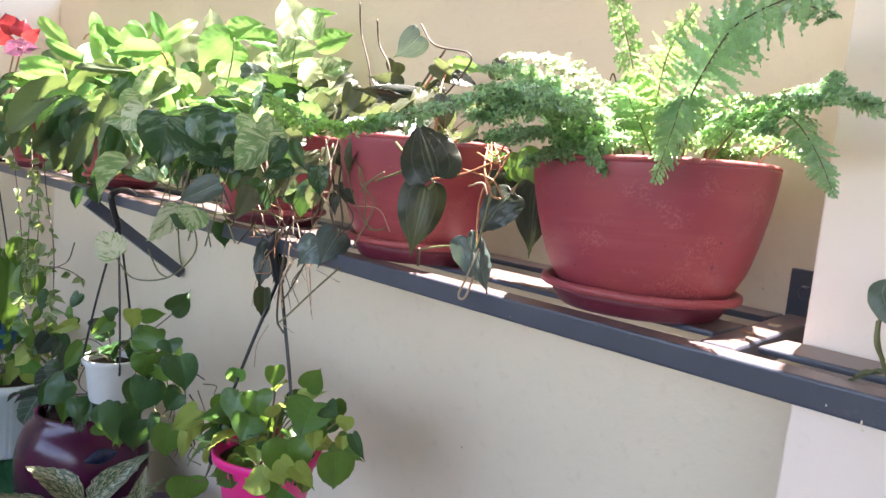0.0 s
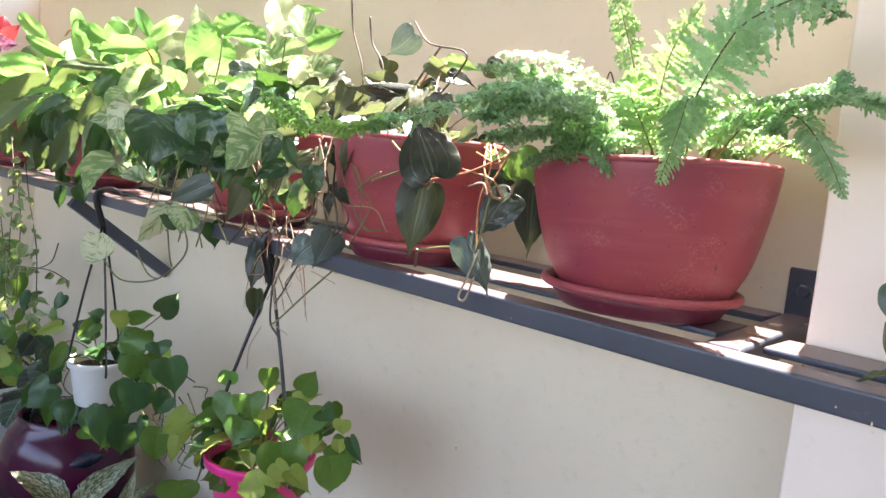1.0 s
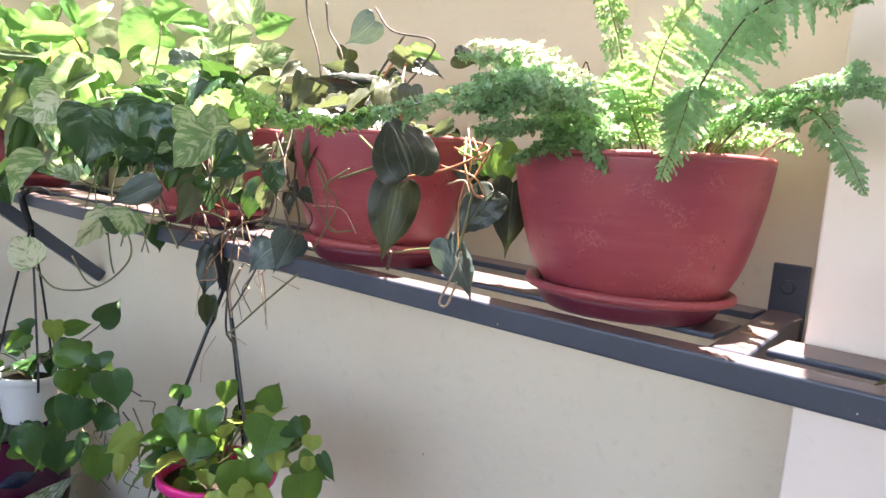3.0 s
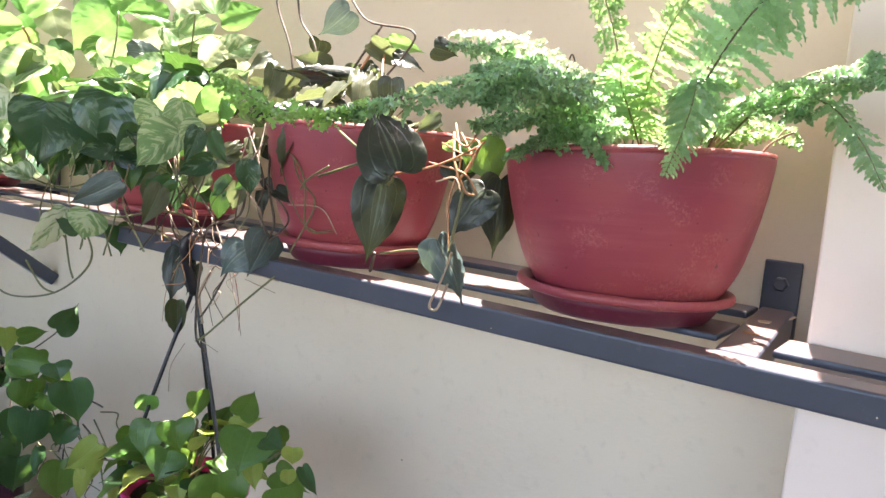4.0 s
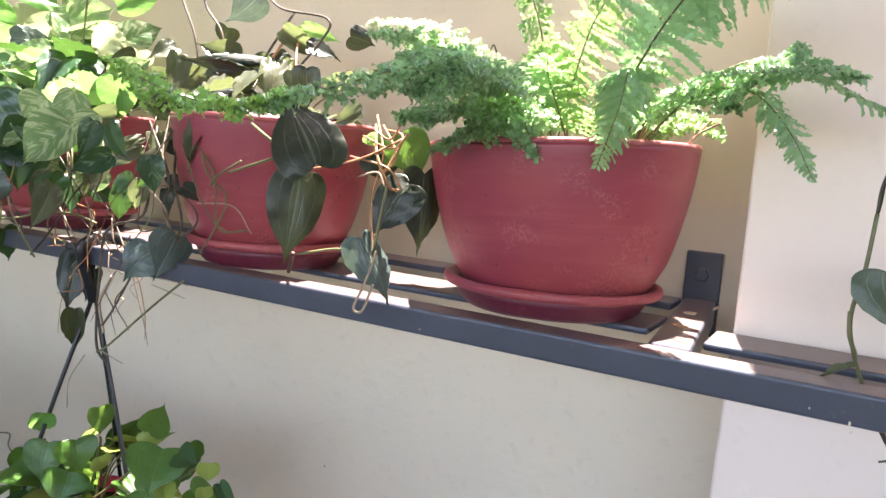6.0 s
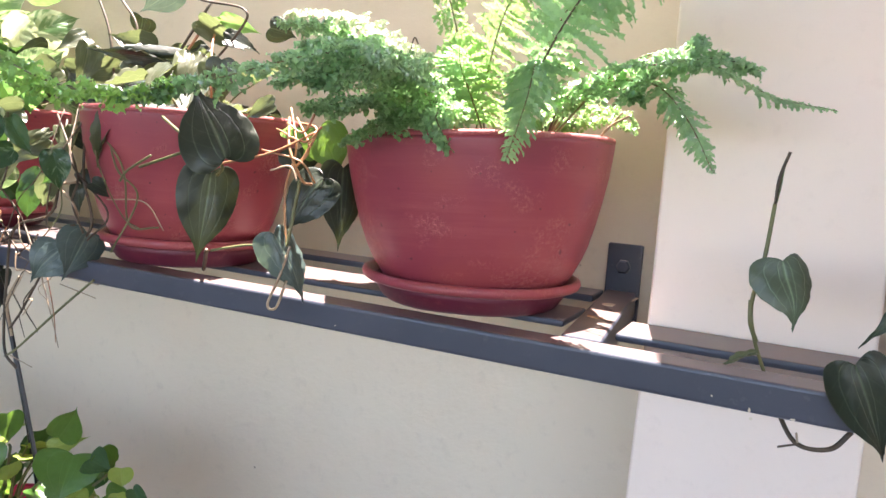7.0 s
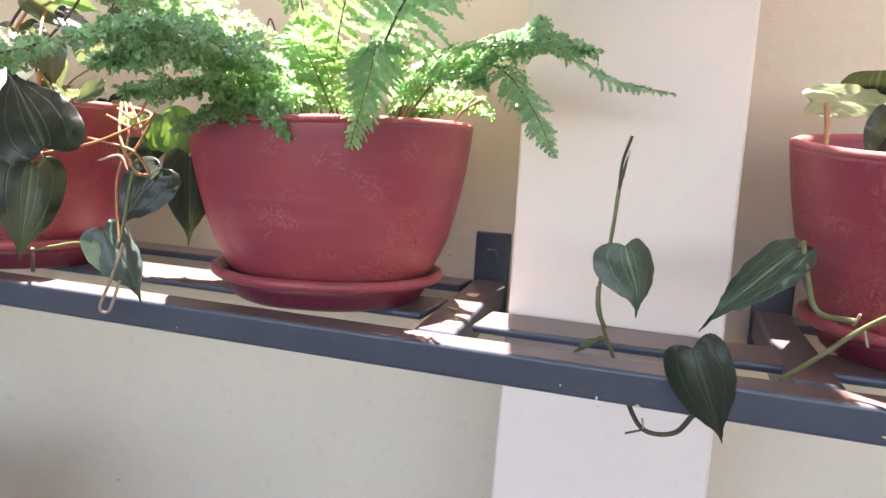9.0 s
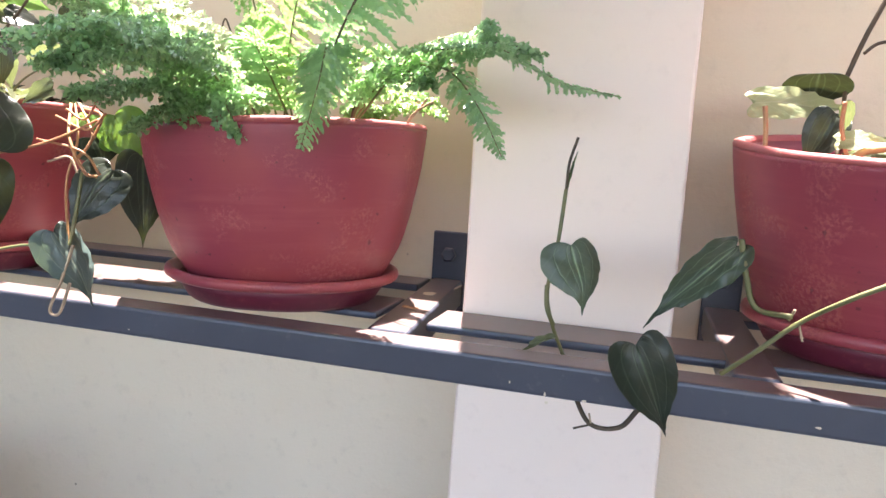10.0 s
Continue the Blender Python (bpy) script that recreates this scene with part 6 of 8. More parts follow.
vine(east_plant, [(-0.187, 0.785, 1.326), (-0.199, 0.770, 1.361), (-0.204, 0.765, 1.392), (-0.198, 0.765, 1.434), (-0.195, 0.770, 1.482)], 0.0019, M_STEM, "stem")
vine(east_plant, [(-0.195, 0.770, 1.482), (-0.194, 0.770, 1.505), (-0.188, 0.770, 1.528)], 0.0014, M_STEM_DARK, "stem")
vine(east_plant, [(-0.205, 0.765, 1.395), (-0.203, 0.762, 1.375), (-0.197, 0.770, 1.358)], 0.0022, M_STEM, "stem")
vine(east_plant, [(-0.188, 0.800, 1.323), (-0.170, 0.755, 1.298), (-0.154, 0.740, 1.281), (-0.130, 0.735, 1.284), (-0.116, 0.735, 1.302)], 0.0022, M_STEM_DARK, "stem")
vine(east_plant, [(-0.169, 0.740, 1.275), (-0.154, 0.740, 1.281)], 0.0010, M_STEM_DARK, "root")
vine(east_plant, [(-0.154, 0.740, 1.281), (-0.156, 0.735, 1.292)], 0.0010, M_ROOT, "root")
vine(east_plant, [(-0.047, 0.760, 1.451), (-0.040, 0.760, 1.420), (-0.030, 0.760, 1.395), (-0.006, 0.740, 1.394)], 0.0026, M_STEM, "stem")
vine(east_plant, [(0.063, 0.720, 1.434), (0.030, 0.730, 1.413), (0.001, 0.745, 1.389), (-0.027, 0.750, 1.361), (-0.051, 0.765, 1.334)], 0.0021, M_STEM, "stem")
vine(east_plant, [(-0.007, 0.745, 1.390), (-0.004, 0.740, 1.400)], 0.0012, M_ROOT, "root")
vine(east_plant, [(0.001, 0.745, 1.388), (0.004, 0.740, 1.375)], 0.0010, M_ROOT, "root")
vine(east_plant, [(-0.027, 0.840, 1.523), (-0.028, 0.840, 1.546), (-0.031, 0.840, 1.567)], 0.0022, M_STEM_RED, "stem")
vine(east_plant, [(0.038, 0.840, 1.514), (0.059, 0.860, 1.531), (0.095, 0.880, 1.537)], 0.0035, M_STEM_RED, "stem")
vine(east_plant, [(0.046, 0.860, 1.522), (0.038, 0.860, 1.552), (0.038, 0.860, 1.575)], 0.0020, M_STEM_RED, "stem")
vine(east_plant, [(0.066, 1.000, 1.616), (0.078, 1.000, 1.654), (0.098, 1.000, 1.706)], 0.0026, M_STEM_DARK, "stem")
vine(east_plant, [(0.079, 1.000, 1.639), (0.092, 1.000, 1.650), (0.115, 1.000, 1.653)], 0.0018, M_STEM_DARK, "stem")
vine(east_plant, [(0.045, 0.900, 1.525), (0.066, 1.000, 1.616)], 0.0022, M_STEM_DARK, "stem")
clump(east_plant, (0.17, 0.94, SHELF + 0.165), 12, 0.08, 0.06, (0.05, 0.08), "heart", [M_MICANS, M_OLIVE, M_SUNLIT], 48)
leaf(pothos, "broad", M_MARBLE, (-1.402, 0.805, 1.609), (-1.410, 0.748, 1.561), 0.063, -5)
leaf(pothos, "broad", M_BRIGHT, (-1.505, 0.790, 1.580), (-1.471, 0.881, 1.573), 0.083, 29)
leaf(pothos, "broad", M_DEEP, (-1.877, 0.845, 1.613), (-1.841, 0.820, 1.529), 0.064, -11)
leaf(pothos, "broad", M_DEEP, (-1.300, 0.772, 1.549), (-1.321, 0.763, 1.461), 0.077, -8)
leaf(pothos, "broad", M_DEEP, (-1.550, 0.918, 1.665), (-1.520, 1.000, 1.647), 0.068, 35)
leaf(pothos, "broad", M_BRIGHT, (-1.997, 0.878, 1.578), (-2.024, 0.806, 1.485), 0.106, 32)
leaf(pothos, "broad", M_MARBLE, (-1.808, 0.910, 1.609), (-1.855, 0.866, 1.550), 0.062, 28)
leaf(pothos, "broad", M_DEEP, (-1.609, 0.906, 1.546), (-1.569, 0.956, 1.484), 0.075, -28)
leaf(pothos, "broad", M_MARBLE, (-1.526, 0.895, 1.565), (-1.525, 0.892, 1.489), 0.066, 18)
leaf(pothos, "broad", M_MARBLE, (-2.397, 0.870, 1.583), (-2.414, 0.791, 1.476), 0.103, 24)
leaf(pothos, "broad", M_DEEP, (-1.755, 0.795, 1.582), (-1.657, 0.853, 1.538), 0.094, -15)
leaf(pothos, "broad", M_BRIGHT, (-2.564, 0.915, 1.468), (-2.547, 0.913, 1.354), 0.094, 18)
leaf(pothos, "broad", M_DEEP, (-2.017, 0.845, 1.511), (-1.988, 0.807, 1.427), 0.068, -11)
leaf(pothos, "broad", M_MARBLE, (-1.764, 0.844, 1.669), (-1.666, 0.907, 1.663), 0.088, 19)
leaf(pothos, "broad", M_BRIGHT, (-1.260, 0.792, 1.598), (-1.270, 0.808, 1.525), 0.063, 19)
leaf(pothos, "broad", M_DEEP, (-2.137, 0.906, 1.500), (-2.147, 0.909, 1.406), 0.079, 12)
leaf(pothos, "broad", M_DEEP, (-1.274, 0.821, 1.588), (-1.300, 0.770, 1.525), 0.069, -3)
leaf(pothos, "broad", M_MARBLE, (-1.433, 0.805, 1.571), (-1.379, 0.833, 1.500), 0.067, -18)
leaf(pothos, "broad", M_DEEP, (-1.509, 0.856, 1.660), (-1.478, 0.817, 1.558), 0.083, 32)
leaf(pothos, "broad", M_DEEP, (-1.607, 0.885, 1.574), (-1.620, 0.810, 1.510), 0.081, 8)
leaf(pothos, "broad", M_DEEP, (-1.577, 0.774, 1.556), (-1.473, 0.827, 1.529), 0.083, -35)
leaf(pothos, "broad", M_MARBLE, (-1.489, 0.827, 1.642), (-1.562, 0.779, 1.623), 0.060, 13)
leaf(pothos, "broad", M_DEEP, (-2.401, 0.859, 1.512), (-2.496, 0.788, 1.419), 0.117, 34)
leaf(pothos, "broad", M_DEEP, (-2.374, 0.872, 1.682), (-2.395, 0.797, 1.560), 0.109, 26)
leaf(pothos, "broad", M_BRIGHT, (-1.685, 0.854, 1.542), (-1.651, 0.908, 1.488), 0.076, 14)
leaf(pothos, "broad", M_DEEP, (-1.430, 0.866, 1.544), (-1.363, 0.914, 1.521), 0.067, 7)
leaf(pothos, "broad", M_DEEP, (-1.373, 0.734, 1.503), (-1.385, 0.696, 1.460), 0.047, -15)
leaf(pothos, "broad", M_OLIVE, (-1.846, 0.736, 1.471), (-1.807, 0.775, 1.405), 0.072, 26)
leaf(pothos, "broad", M_OLIVE, (-1.974, 0.744, 1.464), (-2.044, 0.686, 1.422), 0.070, 19)
leaf(pothos, "broad", M_MARBLE, (-1.220, 0.747, 1.452), (-1.239, 0.708, 1.411), 0.049, -14)
leaf(pothos, "broad", M_MARBLE, (-1.277, 0.778, 1.488), (-1.244, 0.832, 1.483), 0.047, 21)
leaf(pothos, "broad", M_MARBLE, (-2.066, 0.754, 1.490), (-2.101, 0.698, 1.471), 0.058, 9)
leaf(pothos, "broad", M_MARBLE, (-1.882, 0.742, 1.416), (-1.860, 0.794, 1.406), 0.050, -3)
leaf(pothos, "broad", M_POTHOS, (-1.897, 0.751, 1.462), (-1.898, 0.762, 1.381), 0.060, -10)
leaf(pothos, "broad", M_OLIVE, (-1.482, 0.776, 1.419), (-1.445, 0.836, 1.394), 0.052, -28)
leaf(pothos, "broad", M_MARBLE, (-1.535, 0.750, 1.488), (-1.582, 0.713, 1.452), 0.050, -31)
leaf(pothos, "broad", M_DEEP, (-1.254, 0.738, 1.434), (-1.231, 0.784, 1.401), 0.050, -29)
leaf(pothos, "broad", M_OLIVE, (-1.538, 0.777, 1.461), (-1.519, 0.781, 1.403), 0.042, 26)
leaf(pothos, "broad", M_MARBLE, (-1.906, 0.944, 1.739), (-1.978, 0.935, 1.829), 0.064, 29)
leaf(pothos, "broad", M_MARBLE, (-1.650, 0.972, 1.742), (-1.656, 1.032, 1.822), 0.055, -32)
leaf(pothos, "broad", M_SUNLIT, (-1.785, 0.968, 1.694), (-1.720, 1.016, 1.755), 0.080, 19)
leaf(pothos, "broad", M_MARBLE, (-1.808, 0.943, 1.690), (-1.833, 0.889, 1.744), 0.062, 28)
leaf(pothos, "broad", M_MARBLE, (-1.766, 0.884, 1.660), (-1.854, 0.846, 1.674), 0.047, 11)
leaf(pothos, "broad", M_SUNLIT, (-1.862, 0.976, 1.724), (-1.826, 1.037, 1.791), 0.077, -23)
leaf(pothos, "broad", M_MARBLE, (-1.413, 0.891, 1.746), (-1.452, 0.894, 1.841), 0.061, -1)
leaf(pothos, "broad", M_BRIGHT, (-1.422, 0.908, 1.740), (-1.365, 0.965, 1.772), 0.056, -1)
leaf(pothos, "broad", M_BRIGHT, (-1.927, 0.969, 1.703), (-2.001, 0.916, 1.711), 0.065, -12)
leaf(pothos, "broad", M_SUNLIT, (-1.654, 0.945, 1.685), (-1.612, 0.957, 1.743), 0.046, 15)
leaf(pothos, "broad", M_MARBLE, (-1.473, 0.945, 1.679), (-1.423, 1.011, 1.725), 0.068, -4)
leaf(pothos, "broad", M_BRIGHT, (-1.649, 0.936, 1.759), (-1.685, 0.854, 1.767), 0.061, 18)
leaf(pothos, "broad", M_SUNLIT, (-2.049, 0.961, 1.784), (-2.040, 0.957, 1.891), 0.085, 31)
leaf(pothos, "broad", M_MARBLE, (-1.553, 0.903, 1.717), (-1.523, 0.986, 1.752), 0.069, 15)
leaf(oval_plant, "oval", M_SAGE, (-3.579, 0.883, 1.692), (-3.606, 0.855, 1.522), 0.077, 31)
leaf(oval_plant, "oval", M_BRIGHT, (-3.408, 0.871, 1.593), (-3.326, 0.979, 1.530), 0.062, 18)
leaf(oval_plant, "oval", M_BRIGHT, (-2.352, 0.905, 1.723), (-2.409, 0.827, 1.675), 0.048, -33)
leaf(oval_plant, "oval", M_BRIGHT, (-3.029, 0.949, 1.724), (-3.027, 0.879, 1.600), 0.055, 4)
leaf(oval_plant, "oval", M_FRESH, (-2.632, 0.910, 1.766), (-2.555, 0.953, 1.674), 0.049, 20)
leaf(oval_plant, "oval", M_SAGE, (-1.900, 0.785, 1.687), (-1.907, 0.747, 1.603), 0.042, -16)
leaf(oval_plant, "oval", M_FRESH, (-1.863, 0.801, 1.595), (-1.820, 0.895, 1.590), 0.053, 14)
leaf(oval_plant, "oval", M_FRESH, (-2.238, 0.922, 1.757), (-2.295, 0.854, 1.651), 0.056, -15)
leaf(oval_plant, "oval", M_FRESH, (-3.674, 0.844, 1.608), (-3.585, 0.858, 1.445), 0.081, -25)
leaf(oval_plant, "oval", M_SAGE, (-4.020, 0.934, 1.659), (-4.020, 0.929, 1.498), 0.067, 12)
leaf(oval_plant, "oval", M_BRIGHT, (-2.007, 0.852, 1.666), (-1.955, 0.877, 1.538), 0.064, 19)
leaf(oval_plant, "oval", M_FRESH, (-3.629, 0.830, 1.607), (-3.517, 0.909, 1.567), 0.054, -1)
leaf(oval_plant, "oval", M_SAGE, (-2.536, 0.840, 1.735), (-2.570, 0.744, 1.611), 0.080, -28)
leaf(oval_plant, "oval", M_BRIGHT, (-3.676, 0.921, 1.742), (-3.568, 1.042, 1.722), 0.079, 29)
leaf(oval_plant, "oval", M_BRIGHT, (-2.609, 0.802, 1.620), (-2.628, 0.777, 1.476), 0.073, -20)
leaf(oval_plant, "oval", M_FRESH, (-2.415, 0.783, 1.633), (-2.486, 0.739, 1.557), 0.039, 27)
leaf(oval_plant, "oval", M_BRIGHT, (-2.642, 0.861, 1.684), (-2.661, 0.852, 1.581), 0.040, -23)
leaf(oval_plant, "oval", M_BRIGHT, (-2.300, 0.902, 1.685), (-2.248, 0.948, 1.550), 0.076, 32)
leaf(oval_plant, "oval", M_SAGE, (-3.393, 0.851, 1.785), (-3.310, 0.954, 1.737), 0.065, 4)
leaf(oval_plant, "oval", M_BRIGHT, (-2.260, 0.805, 1.637), (-2.190, 0.803, 1.527), 0.044, -22)
leaf(oval_plant, "oval", M_BRIGHT, (-2.905, 0.831, 1.701), (-2.805, 0.899, 1.606), 0.064, 20)
leaf(oval_plant, "oval", M_BRIGHT, (-2.679, 0.874, 1.774), (-2.595, 0.959, 1.707), 0.062, -8)
leaf(oval_plant, "oval", M_SAGE, (-1.855, 0.789, 1.603), (-1.806, 0.814, 1.534), 0.032, 12)
leaf(oval_plant, "oval", M_BRIGHT, (-3.514, 0.912, 1.664), (-3.506, 0.880, 1.463), 0.092, 12)
leaf(oval_plant, "oval", M_BRIGHT, (-2.998, 0.788, 1.580), (-2.907, 0.816, 1.491), 0.052, -35)
leaf(oval_plant, "oval", M_FRESH, (-2.678, 0.889, 1.715), (-2.627, 0.879, 1.613), 0.050, -14)
leaf(oval_plant, "oval", M_SAGE, (-2.458, 0.824, 1.612), (-2.511, 0.751, 1.589), 0.049, 24)
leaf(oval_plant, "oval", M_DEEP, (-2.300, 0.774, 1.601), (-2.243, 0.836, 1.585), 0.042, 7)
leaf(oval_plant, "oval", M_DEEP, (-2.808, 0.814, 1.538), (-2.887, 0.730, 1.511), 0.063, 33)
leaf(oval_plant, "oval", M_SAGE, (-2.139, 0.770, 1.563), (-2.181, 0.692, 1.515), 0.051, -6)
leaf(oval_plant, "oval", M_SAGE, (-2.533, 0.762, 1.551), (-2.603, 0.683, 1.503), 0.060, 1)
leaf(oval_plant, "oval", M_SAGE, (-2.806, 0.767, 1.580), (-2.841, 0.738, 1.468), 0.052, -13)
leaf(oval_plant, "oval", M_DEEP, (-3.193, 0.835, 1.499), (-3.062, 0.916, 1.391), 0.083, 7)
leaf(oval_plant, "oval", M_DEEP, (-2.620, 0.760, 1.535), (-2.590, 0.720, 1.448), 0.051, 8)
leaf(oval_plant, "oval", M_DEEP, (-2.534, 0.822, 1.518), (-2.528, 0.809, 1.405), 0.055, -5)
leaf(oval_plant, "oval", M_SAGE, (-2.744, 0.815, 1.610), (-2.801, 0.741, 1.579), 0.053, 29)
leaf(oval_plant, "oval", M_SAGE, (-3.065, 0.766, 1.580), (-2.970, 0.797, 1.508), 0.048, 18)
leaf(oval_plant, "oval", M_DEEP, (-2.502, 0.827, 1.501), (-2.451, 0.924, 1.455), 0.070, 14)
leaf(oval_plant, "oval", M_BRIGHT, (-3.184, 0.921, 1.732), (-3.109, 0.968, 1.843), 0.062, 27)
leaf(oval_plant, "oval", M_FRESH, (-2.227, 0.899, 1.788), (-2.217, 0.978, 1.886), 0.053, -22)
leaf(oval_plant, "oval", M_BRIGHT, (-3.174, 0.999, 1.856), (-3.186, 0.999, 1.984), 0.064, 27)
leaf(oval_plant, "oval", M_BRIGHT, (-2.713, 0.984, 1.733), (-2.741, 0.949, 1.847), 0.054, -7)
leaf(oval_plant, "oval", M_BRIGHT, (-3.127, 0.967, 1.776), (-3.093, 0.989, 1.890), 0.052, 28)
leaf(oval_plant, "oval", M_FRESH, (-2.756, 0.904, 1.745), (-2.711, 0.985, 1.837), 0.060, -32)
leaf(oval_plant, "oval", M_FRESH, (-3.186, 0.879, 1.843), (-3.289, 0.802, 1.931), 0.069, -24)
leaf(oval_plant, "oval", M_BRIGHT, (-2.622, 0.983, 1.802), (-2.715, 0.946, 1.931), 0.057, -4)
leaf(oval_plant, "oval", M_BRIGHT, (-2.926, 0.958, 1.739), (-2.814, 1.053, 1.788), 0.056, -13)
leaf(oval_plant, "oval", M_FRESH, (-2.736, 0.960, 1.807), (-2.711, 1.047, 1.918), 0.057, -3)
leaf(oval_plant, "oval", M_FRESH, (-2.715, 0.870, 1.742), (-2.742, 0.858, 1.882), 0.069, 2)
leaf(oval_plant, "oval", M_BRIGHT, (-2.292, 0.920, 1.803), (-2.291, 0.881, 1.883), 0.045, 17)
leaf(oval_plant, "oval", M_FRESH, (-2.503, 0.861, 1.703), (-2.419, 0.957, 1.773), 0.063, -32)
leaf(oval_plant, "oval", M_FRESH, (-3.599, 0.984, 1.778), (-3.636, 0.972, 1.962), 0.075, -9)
leaf(pothos, "broad", M_POTHOS, (-1.992, 0.741, 1.510), (-1.928, 0.749, 1.436), 0.061, -20)
leaf(pothos, "broad", M_POTHOS, (-1.845, 0.755, 1.454), (-1.777, 0.769, 1.386), 0.068, -33)
leaf(pothos, "broad", M_MARBLE, (-1.957, 0.730, 1.550), (-1.976, 0.652, 1.519), 0.078, -23)
leaf(pothos, "broad", M_DEEP, (-1.655, 0.731, 1.541), (-1.673, 0.743, 1.448), 0.076, -1)
leaf(pothos, "broad", M_POTHOS, (-1.933, 0.748, 1.479), (-1.879, 0.790, 1.419), 0.065, 9)
leaf(pothos, "broad", M_POTHOS, (-2.035, 0.730, 1.466), (-2.019, 0.764, 1.384), 0.081, 8)
leaf(pothos, "broad", M_DEEP, (-1.864, 0.734, 1.533), (-1.828, 0.803, 1.506), 0.072, 12)
leaf(pothos, "broad", M_POTHOS, (-2.098, 0.751, 1.466), (-2.071, 0.743, 1.390), 0.066, -34)
leaf(pothos, "broad", M_MARBLE, (-1.984, 0.730, 1.515), (-1.930, 0.780, 1.442), 0.092, -20)
leaf(pothos, "broad", M_MARBLE, (-1.956, 0.724, 1.433), (-1.867, 0.775, 1.427), 0.069, -20)
leaf(pothos, "broad", M_MARBLE, (-1.723, 0.753, 1.519), (-1.738, 0.740, 1.440), 0.070, 35)
leaf(pothos, "broad", M_MARBLE, (-1.986, 0.727, 1.551), (-1.946, 0.703, 1.473), 0.060, 2)
leaf(pothos, "broad", M_DEEP, (-1.139, 0.739, 1.444), (-1.173, 0.721, 1.415), 0.033, 23)
leaf(pothos, "broad", M_DEEP, (-1.318, 0.748, 1.464), (-1.314, 0.785, 1.426), 0.038, 28)
leaf(pothos, "broad", M_DEEP, (-1.271, 0.739, 1.439), (-1.245, 0.707, 1.384), 0.040, 18)
leaf(pothos, "broad", M_OLIVE, (-1.257, 0.758, 1.497), (-1.223, 0.779, 1.471), 0.029, -7)
leaf(pothos, "broad", M_MARBLE, (-1.410, 0.745, 1.504), (-1.432, 0.732, 1.455), 0.041, 29)
leaf(pothos, "broad", M_MARBLE, (-1.383, 0.756, 1.463), (-1.367, 0.770, 1.416), 0.039, -4)
leaf(pothos, "broad", M_MARBLE, (-1.428, 0.716, 1.484), (-1.456, 0.663, 1.458), 0.042, -17)
leaf(pothos, "broad", M_OLIVE, (-1.346, 0.731, 1.413), (-1.295, 0.747, 1.391), 0.033, 34)
leaf(pothos, "broad", M_OLIVE, (-1.087, 0.714, 1.443), (-1.105, 0.707, 1.397), 0.031, 18)
leaf(pothos, "broad", M_DEEP, (-1.162, 0.741, 1.426), (-1.168, 0.734, 1.375), 0.035, 15)
leaf(pothos, "broad", M_DEEP, (-1.248, 0.730, 1.514), (-1.239, 0.748, 1.465), 0.041, 10)
leaf(pothos, "broad", M_OLIVE, (-1.378, 0.741, 1.519), (-1.354, 0.789, 1.501), 0.037, -14)
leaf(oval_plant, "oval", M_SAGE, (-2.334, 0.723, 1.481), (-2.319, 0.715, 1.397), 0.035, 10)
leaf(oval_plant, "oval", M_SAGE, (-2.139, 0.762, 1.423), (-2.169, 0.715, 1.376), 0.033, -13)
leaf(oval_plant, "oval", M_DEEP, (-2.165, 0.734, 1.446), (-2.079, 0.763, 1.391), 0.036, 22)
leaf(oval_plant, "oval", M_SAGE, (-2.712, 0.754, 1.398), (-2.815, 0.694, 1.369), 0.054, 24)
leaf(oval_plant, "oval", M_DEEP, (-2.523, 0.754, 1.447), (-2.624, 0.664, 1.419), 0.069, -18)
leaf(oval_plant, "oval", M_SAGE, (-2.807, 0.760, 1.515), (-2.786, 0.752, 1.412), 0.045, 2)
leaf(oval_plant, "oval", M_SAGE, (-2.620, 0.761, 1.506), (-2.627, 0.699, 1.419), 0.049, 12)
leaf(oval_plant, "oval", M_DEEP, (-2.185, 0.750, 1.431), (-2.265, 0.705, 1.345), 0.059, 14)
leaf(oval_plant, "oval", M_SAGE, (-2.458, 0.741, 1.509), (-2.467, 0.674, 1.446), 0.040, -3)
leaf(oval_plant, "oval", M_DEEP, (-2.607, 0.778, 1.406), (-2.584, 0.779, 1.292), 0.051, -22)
leaf(far_plant, "oval", M_DEEP, (-3.936, 0.893, 1.638), (-3.938, 0.899, 1.525), 0.047, 15)
leaf(far_plant, "oval", M_DEEP, (-3.633, 0.804, 1.714), (-3.573, 0.870, 1.666), 0.044, 14)
leaf(far_plant, "oval", M_DEEP, (-3.593, 0.876, 1.698), (-3.605, 0.824, 1.582), 0.054, -15)
leaf(far_plant, "oval", M_DEEP, (-4.020, 0.906, 1.740), (-4.020, 0.832, 1.675), 0.056, 8)
leaf(far_plant, "oval", M_SAGE, (-3.514, 0.861, 1.636), (-3.548, 0.810, 1.507), 0.060, -14)
leaf(far_plant, "oval", M_BRIGHT, (-3.065, 0.836, 1.623), (-2.990, 0.890, 1.562), 0.043, -29)
leaf(far_plant, "oval", M_BRIGHT, (-3.374, 0.857, 1.538), (-3.466, 0.742, 1.502), 0.069, 26)
leaf(far_plant, "oval", M_DEEP, (-3.627, 0.817, 1.706), (-3.712, 0.725, 1.593), 0.067, 33)
leaf(far_plant, "oval", M_SAGE, (-3.109, 0.836, 1.536), (-3.074, 0.826, 1.415), 0.051, -29)
leaf(far_plant, "oval", M_BRIGHT, (-3.328, 0.910, 1.499), (-3.306, 0.864, 1.411), 0.045, 25)
leaf(far_plant, "oval", M_BRIGHT, (-4.019, 0.894, 1.704), (-3.931, 1.033, 1.684), 0.081, -1)
